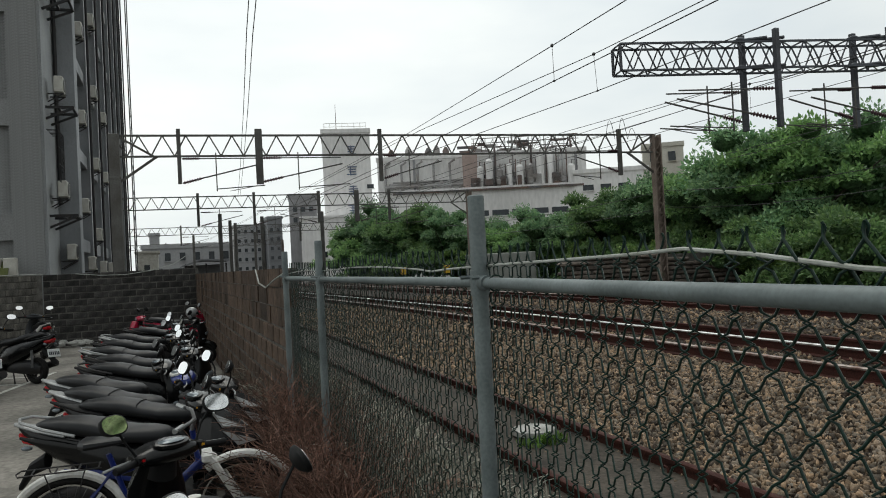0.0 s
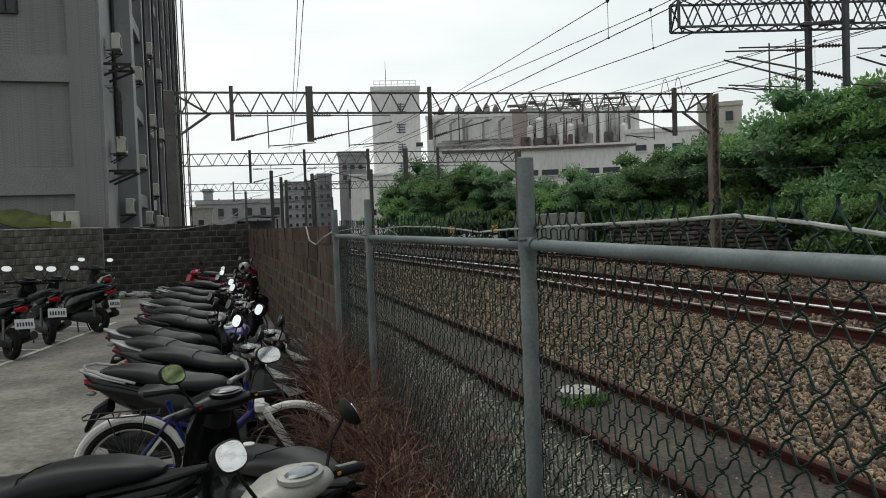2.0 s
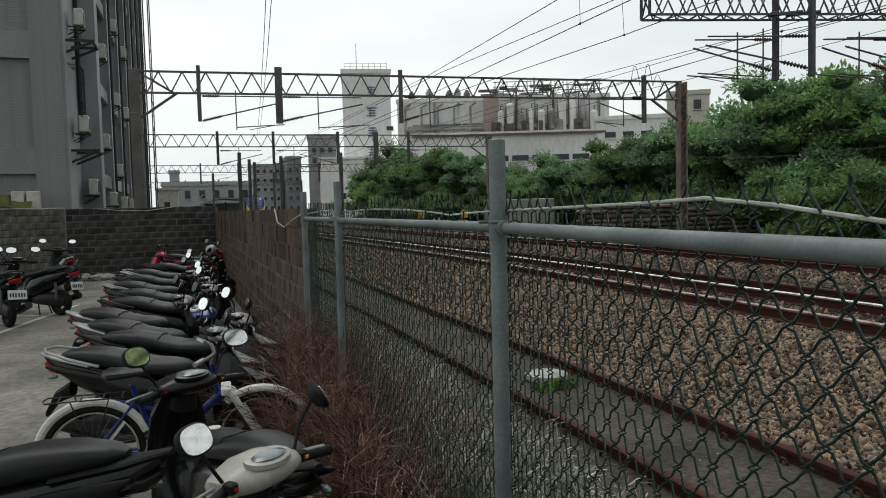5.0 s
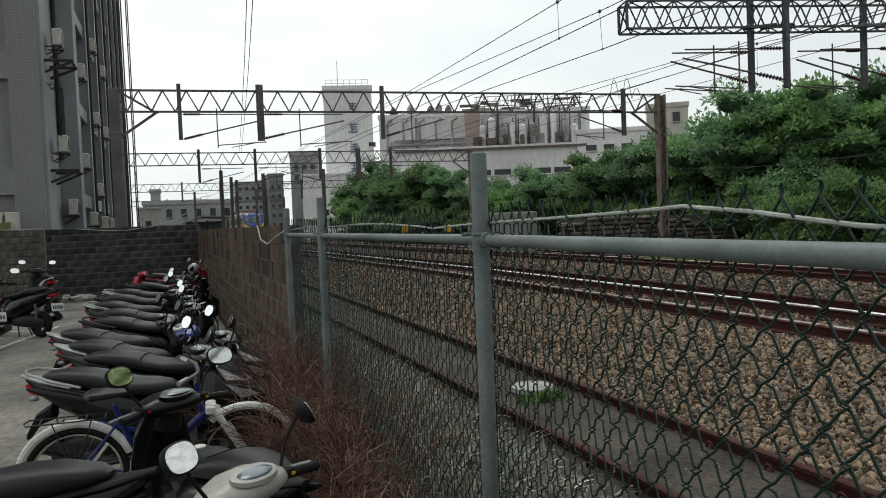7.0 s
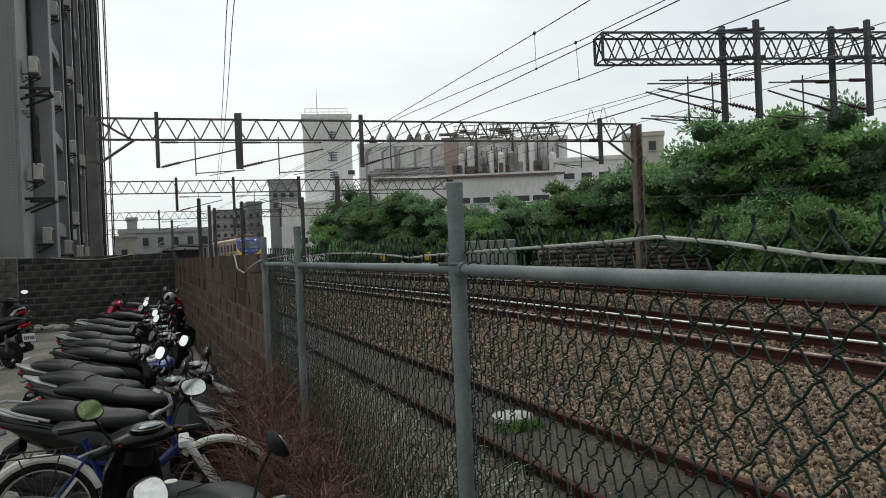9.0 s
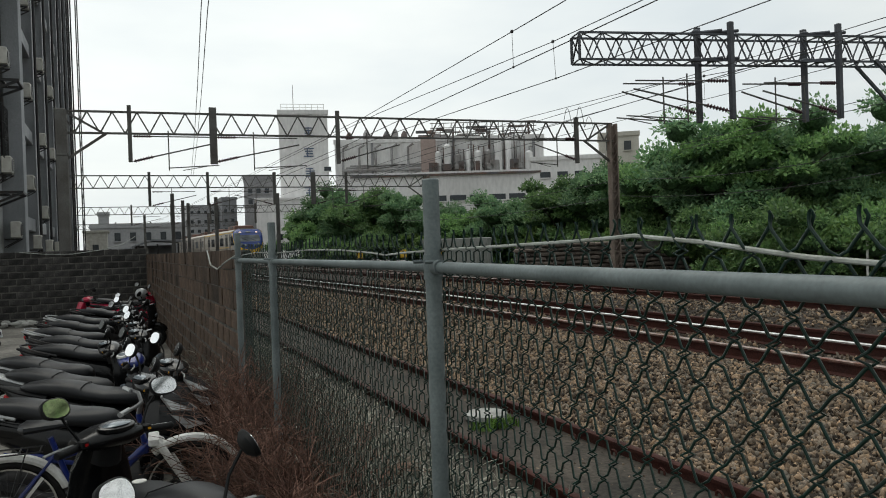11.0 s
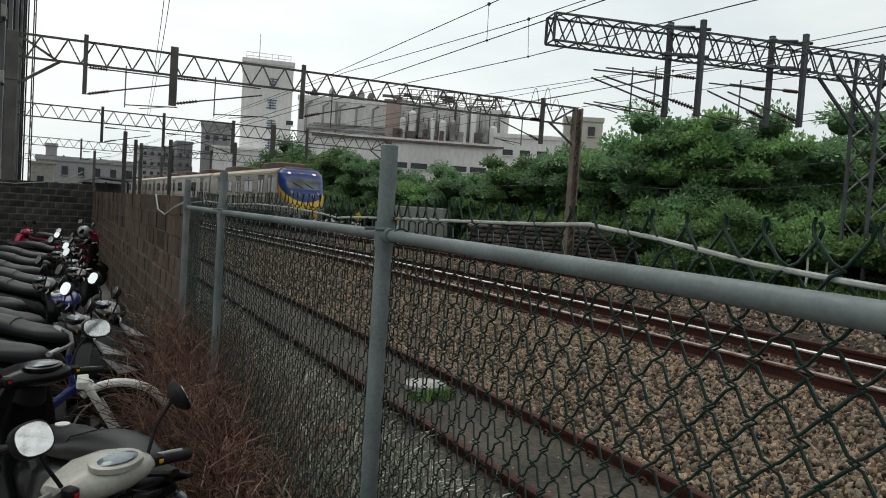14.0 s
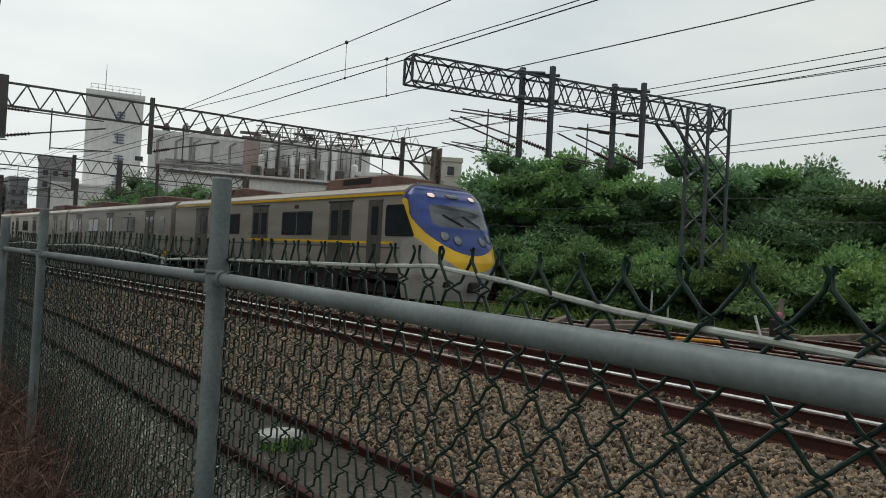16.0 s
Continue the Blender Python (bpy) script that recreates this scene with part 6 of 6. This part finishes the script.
for sy in (-0.06, 0.06):
    fk.tube([(WB, sy, RW), (0.93, sy, 0.68), (0.88, sy * 0.8, 0.72)], [0.021, 0.027, 0.022], 8)
fk.box((0.89, 0, 0.71), (0.07, 0.17, 0.07), bev=0.015)
part("suspension_fork", fk, WHITEP, bike, "white suspension fork")
part("handlebar", Shape().tube([(0.72, -0.30, 1.0), (0.80, -0.15, 1.0), (0.82, 0, 0.98), (0.80, 0.15, 1.0), (0.72, 0.30, 1.0)], 0.013, 8).tube([(0.80, 0, 0.9), (0.82, 0, 0.98)], 0.016, 8), ALLOY, bike)
for sy in (-1, 1):
    part("grip", Shape().tube([(0.70, sy * 0.32, 1.0), (0.75, sy * 0.22, 1.0)], 0.017, 8), SILVERP, bike)
part("saddle", Shape().loft([ring_sec(0.08, 0.10, 0.86, 0.90), ring_sec(0.12, 0.2, 0.85, 0.92), ring_sec(0.22, 0.16, 0.855, 0.915), ring_sec(0.36, 0.05, 0.86, 0.90)]), VINYL, bike)
rack = part("carrier_rack", Shape().tube([(0.22, -0.06, 0.73), (-0.28, -0.06, 0.73), (-0.30, 0, 0.73), (-0.28, 0.06, 0.73), (0.22, 0.06, 0.73)], 0.006, 5), DARKMETAL, bike)
for xx in (-0.2, -0.06, 0.08, 0.2):
    part("rack_rung", Shape().tube([(xx, -0.06, 0.73), (xx, 0.06, 0.73)], 0.006, 5), DARKMETAL, rack)
for sy in (-0.07, 0.07):
    part("rack_stay", Shape().tube([(-0.12, sy, 0.73), (0, sy, RW), (0.12, sy, 0.73)], 0.005, 5), DARKMETAL, rack)
ck = part("chainring", Shape().torus((0.42, -0.06, 0.29), 0.09, 0.012, 22, 6).torus((0.42, -0.06, 0.29), 0.045, 0.01, 16, 6), POST_C, bike, "rusty toothed chainring")
part("crank", Shape().tube([(0.42, -0.075, 0.29), (0.56, -0.08, 0.22)], 0.012, 6), CHROME, ck)
part("pedal", Shape().box((0.58, -0.13, 0.215), (0.09, 0.08, 0.025), bev=0.006), BLACKM, ck)
part("name_bar", Shape().box((0, -0.022, 0), (0.16, 0.006, 0.02), m=pose(0.16, -0.03, 0.49, 0, -52, 0)), WHITEP, bike)

# litter heap at the corner
heap = Shape()
r = random.Random(6)
for i in range(26):
    heap.ball((r.gauss(0, 0.42), r.gauss(0, 0.15), r.uniform(0.02, 0.16)), (r.uniform(0.06, 0.2), r.uniform(0.05, 0.14), r.uniform(0.03, 0.09)), 7, 5)
tagged(part("rubble_heap", heap, CAP, m=pose(-2.35, 24.3, LOT_Z)), "low heap of pale rubble and bags by the wall", "rubble", kind="stuff")


# ---- the train ----
HW = 1.40
def car_section(x, hw=HW, z0=1.0, zt=3.38, zr=3.66):
    """Outline of a coach body: straight sides, rounded shoulders, low arched roof."""
    o = [(-hw + 0.03, z0), (-hw, z0 + 0.25), (-hw, zt - 0.35), (-hw + 0.05, zt), (-hw + 0.28, zr - 0.1), (-hw * 0.4, zr), (hw * 0.4, zr), (hw - 0.28, zr - 0.1), (hw - 0.05, zt), (hw, zt - 0.35), (hw, z0 + 0.25), (hw - 0.03, z0)]
    return [(x, y, z) for y, z in o]


def bogie(parent, x):
    b = part("bogie", Shape().box((x, 0, 0.55), (2.6, 1.9, 0.28), bev=0.05).box((x, -1.0, 0.5), (2.3, 0.14, 0.34), bev=0.04).box((x, 1.0, 0.5), (2.3, 0.14, 0.34), bev=0.04), DARKMETAL, parent)
    for dx in (-1.0, 1.0):
        for sy in (-0.53, 0.53):
            part("wheel", Shape().tube([(x + dx, sy - 0.06, 0.43), (x + dx, sy + 0.06, 0.43)], 0.43, 24), RUST, b)


def coach(length=19.6, lead=False):
    """A commuter coach, local x forward, z from the rail head. The leading one has a cab with a slanted nose."""
    c = thing("train_coach", "leading grey train coach with a blue and yellow nose" if lead else "grey steel commuter train coach with dark doors and windows", "train", group="train coaches")
    x0, x1 = -length / 2, length / 2 - (1.7 if lead else 0.0)
    part("body", Shape().loft([car_section(x0), car_section(x1)]), TR_BODY, c)
    part("roof", Shape().loft([[(x, y, z) for y, z in ((-1.14, 3.555), (-0.56, 3.672), (0.56, 3.672), (1.14, 3.555), (1.1, 3.5), (-1.1, 3.5))] for x in (x0 + 0.05, x1 - 0.05)]), TR_ROOF, c)
    part("skirt", Shape().box(((x0 + x1) / 2, 0, 0.92), (x1 - x0 - 0.2, 2.5, 0.3)), DARKMETAL, c)
    for sy in (-1, 1):
        part("cant_stripe", Shape().box(((x0 + x1) / 2, sy * (HW - 0.01), 3.28), (x1 - x0 - 0.02, 0.06, 0.075)), TR_YEL if lead else TR_BODY, c, "yellow stripe" if lead else "")
        if lead:
            part("waist_stripe", Shape().box((x1 - 5.2, sy * (HW + 0.002), 1.86), (9.6, 0.012, 0.075)), TR_YEL, c, "thin yellow waist stripe")
        part("waist_band", Shape().box(((x0 + x1) / 2, sy * (HW + 0.001), 1.72), (x1 - x0 - 0.1, 0.008, 0.05)), TR_DOOR, c)
        doors = [x1 - 3.3, x1 - 9.0, x1 - 14.7] if lead else [x0 + 3.0, 0.0, x1 - 3.0]
        for dx in doors:
            d = part("door", Shape().box((dx, sy * (HW - 0.02), 2.1), (1.35, 0.05, 2.0)), TR_DOOR, c)
            for ox in (-0.33, 0.33):
                part("door_glass", Shape().box((dx + ox, sy * (HW + 0.008), 2.45), (0.42, 0.012, 0.8), bev=0.004), GLASS_D, d)
            part("door_gap", Shape().box((dx, sy * (HW + 0.006), 2.1), (0.03, 0.006, 2.0)), DARKMETAL, d)
            part("door_head", Shape().box((dx, sy * (HW + 0.006), 3.12), (1.5, 0.012, 0.06)), DARKMETAL, d)
        for a, b in zip(doors, doors[1:]):
            mid = (a + b) / 2
            for ox in (-0.55, 0.55):
                w = part("window", Shape().box((mid + ox, sy * (HW + 0.004), 2.45), (0.95, 0.02, 0.72), bev=0.006), GLASS_D, c)
                part("window_frame", Shape().box((mid + ox, sy * (HW + 0.002), 2.45), (1.05, 0.012, 0.82)), DARKMETAL, w)
        if not lead:
            for dx in (x0 + 1.2, x1 - 1.2):
                part("window", Shape().box((dx, sy * (HW + 0.004), 2.45), (0.7, 0.02, 0.72), bev=0.006), GLASS_D, c)
        part("roof_vent_label", Shape().box((x1 - 6.2, sy * (HW + 0.002), 3.02), (0.3, 0.01, 0.12)), DARKMETAL, c)
    for dx in ((x0 + 4.5, x1 - 3.2) if lead else (x0 + 4.5, x1 - 4.5)):
        ac = part("roof_unit", Shape().loft([[(dx + sx * q, y * w, z) for y in (-0.95, 0.95) for sx in ((-1, 1) if y < 0 else (1, -1))] for q, w, z in ((1.9, 1.0, 3.6), (1.75, 0.93, 3.92), (1.5, 0.8, 3.98))]), TR_ROOF, c, "brown roof air-conditioning unit")
        part("vent_grille", Shape().box((dx, -0.90, 3.80), (1.6, 0.06, 0.2), m=None), DARKMETAL, ac)
    for i in range(5):
        part("underfloor_box", Shape().box((x0 + 5.2 + i * 2.1, -0.95, 0.62), (1.5, 0.6, 0.52), bev=0.04), DARKMETAL, c)
    bogie(c, x0 + 2.9); bogie(c, length / 2 - 2.9 - (0.6 if lead else 0))
    part("gangway", Shape().box((x0 - 0.2, 0, 2.2), (0.4, 1.6, 2.4)), BLACKM, c)
    if lead:
        nose(c, x1)
        for sy in (-1, 1):
            d = part("cab_door", Shape().box((x1 - 1.35, sy * (HW - 0.015), 2.1), (0.75, 0.05, 2.05)), TR_DOOR, c)
            part("door_glass", Shape().box((x1 - 1.35, sy * (HW + 0.012), 2.5), (0.34, 0.012, 0.85)), GLASS_D, d)
            part("cab_window", Shape().extrude([(x1 - 0.75, 2.05), (x1 - 0.8, 2.15), (x1 - 0.8, 2.88), (x1 - 0.72, 2.96), (x1 + 0.05, 2.96), (x1 + 0.55, 2.1), (x1 + 0.5, 2.05)], sy * (HW - 0.05), sy * (HW + 0.012)), GLASS_D, c)
    return c


def nose_point(x1, th, z):
    """A point of the cab's shell: th goes round from side to side, z upwards."""
    k = [(0.30, 1.35), (0.7, 1.52), (1.05, 1.62), (1.4, 1.62), (1.8, 1.48), (2.3, 1.20), (2.8, 0.85), (3.2, 0.52), (3.45, 0.25), (3.62, -0.08), (3.66, -0.4)]
    for (a, p), (b, q) in zip(k, k[1:]):
        if z <= b:
            f = (z - a) / (b - a)
            reach = p + (q - p) * (f * f * (3 - 2 * f) * 0.4 + f * 0.6)
            break
    hw = HW if z < 3.03 else HW - 0.9 * ((z - 3.03) / 0.63) ** 2 * 0.62
    hw -= max(0, 1.0 - z) * 0.22
    c, s_ = math.cos(th), math.sin(th)
    back = -0.05
    return (x1 + back + (reach - back) * max(0.0, c) ** 0.62, math.copysign(abs(s_) ** 0.72, s_) * hw, z)


def nose(c, x1):
    NT, NZ = 190, 190
    zs = [0.32 + (3.66 - 0.32) * j / NZ for j in range(NZ + 1)]
    ths = [radians(-90 + 180 * i / NT) for i in range(NT + 1)]
    kinds = {"blue": Shape(), "yellow": Shape(), "grey": Shape(), "glass": Shape()}
    def kind(th, z):
        x, y, _ = nose_point(x1, th, z)
        a = abs(y) / HW
        low = lambda bottom, wide: wide * math.sqrt(max(0.0, 1 - max(0.0, (2.75 - z) / (2.75 - bottom)) ** 2.2))
        if z > 1.60 and a < low(1.60, 0.985):
            if 2.36 < z < 3.0 and a < 0.70 + 0.06 * (3.0 - z) and not (z > 2.93 and a > 0.67) and not (z < 2.42 and a > 0.64):
                return "glass"
            return "blue"
        if z > 0.98 and a < low(1.14, 1.06) and (z < 3.3 or a < 0.99):
            return "yellow"
        return "grey"
    for j in range(NZ):
        for i in range(NT):
            th, z = (ths[i] + ths[i + 1]) / 2, (zs[j] + zs[j + 1]) / 2
            k = kinds[kind(th, z)]
            k.add([nose_point(x1, ths[i], zs[j]), nose_point(x1, ths[i + 1], zs[j]), nose_point(x1, ths[i + 1], zs[j + 1]), nose_point(x1, ths[i], zs[j + 1])], [(0, 1, 2, 3)])
    for key, m_, nm, lb in (("blue", TR_BLUE, "nose_mask", "blue nose mask"), ("yellow", TR_YEL, "nose_band", "yellow nose band"), ("grey", TR_SKIRT, "nose_apron", "grey lower nose"), ("glass", WINDSCREEN, "windscreen", "dark reflecting windscreen")):
        sh_ = kinds[key]
        bm = bmesh.new()
        vv = [bm.verts.new(p) for p in sh_.v]
        for f in sh_.f:
            bm.faces.new([vv[i] for i in f])
        bmesh.ops.remove_doubles(bm, verts=bm.verts, dist=0.0008)
        bmesh.ops.recalc_face_normals(bm, faces=bm.faces)
        me = bpy.data.meshes.new(nm); bm.to_mesh(me); bm.free()
        me.materials.append(m_)
        me.polygons.foreach_set("use_smooth", [True] * len(me.polygons))
        part(nm, me, m_, c, lb)
    part("coupler", Shape().box((x1 + 1.5, 0, 0.72), (0.5, 0.3, 0.3), bev=0.05), DARKMETAL, c)
    for y, z, rx, m_, nm in ((-0.80, 3.26, 0.12, LAMP_ON, "headlight"), (0.80, 3.26, 0.12, LAMP_ON, "headlight"), (0, 3.28, 0.22, LENS_D, "destination_display"),
                             (-0.80, 2.10, 0.12, LENS_D, "lower_lamp"), (-0.45, 2.00, 0.12, LENS_D, "lower_lamp"), (0.45, 2.00, 0.12, LENS_D, "lower_lamp"), (0.80, 2.10, 0.12, LENS_D, "lower_lamp")):
        th = math.asin(min(1, (abs(y) / HW) ** (1 / 0.72))) * (1 if y > 0 else -1)
        p = Vector(nose_point(x1, th, z))
        q1, q2 = Vector(nose_point(x1, th + 0.02, z)), Vector(nose_point(x1, th, z + 0.02))
        nrm = (q1 - p).cross(q2 - p).normalized()
        if nrm.x < 0:
            nrm = -nrm
        m4 = Matrix.Translation(p) @ nrm.to_track_quat("Z", "Y").to_matrix().to_4x4()
        rz_ = 0.10 if nm in ("headlight", "destination_display") else 0.145
        ring = part("lamp_ring", Shape().ball((0, 0, 0), (rx * 1.22, rz_ * 1.2, 0.025), 20, 6), DARKMETAL, c, m=m4)
        part(nm, Shape().ball((0, 0, 0.012), (rx, rz_, 0.03), 20, 6), m_, ring, "lit headlamp" if m_ is LAMP_ON else "")
    wp = Shape()
    for y0, y1 in ((-0.1, -0.65), (0.55, 0.05)):
        pts = []
        for i in range(6):
            y, z = y0 + (y1 - y0) * i / 5, 2.42 + 0.30 * i / 5
            th = math.asin(min(1, (abs(y) / HW) ** (1 / 0.72))) * (1 if y > 0 else -1)
            p = nose_point(x1, th, z)
            pts.append((p[0] + 0.03, p[1], p[2]))
        wp.tube(pts, 0.016, 5)
    part("wiper", wp, BLACKM, c)
    part("apron_grille", Shape().box((x1 + 1.3, -0.75, 0.78), (0.3, 0.3, 0.16)), DARKMETAL, c)


lead_coach = coach(lead=True)
second = coach()
coaches = [lead_coach, second] + [copy_thing(second, pose(0, 0, 0)) for _ in range(5)]


# ---- what moves ----
# seconds, and how far along the line the train's nose stands
NOSE = ((0, 160), (2, 141), (4, 123), (6, 106.5), (8, 91.5), (9, 84.8), (10, 77.8), (11, 70.4), (11.5, 66.6), (12, 62.2), (12.5, 57.2), (13, 52.2), (13.5, 46.9), (14, 41.4), (14.5, 35.6), (15, 29.3), (15.5, 22.1), (16, 15.5))
LINE_X = 13.4


def line_point(y):
    return Vector((LINE_X + track_x(y), y, 0.384))


def motions():
    for i, c in enumerate(coaches):
        rows = []
        for t, y in NOSE:
            f, b = line_point(y + 20.1 * i + 2.5), line_point(y + 20.1 * i + 17.5)
            d = f - b
            mid = line_point(y + 20.1 * i + 9.8)
            rows.append((t, pose(mid.x, mid.y, mid.z, 0, 0, math.degrees(math.atan2(d.y, d.x)))))
        walk(c, rows)


motions()
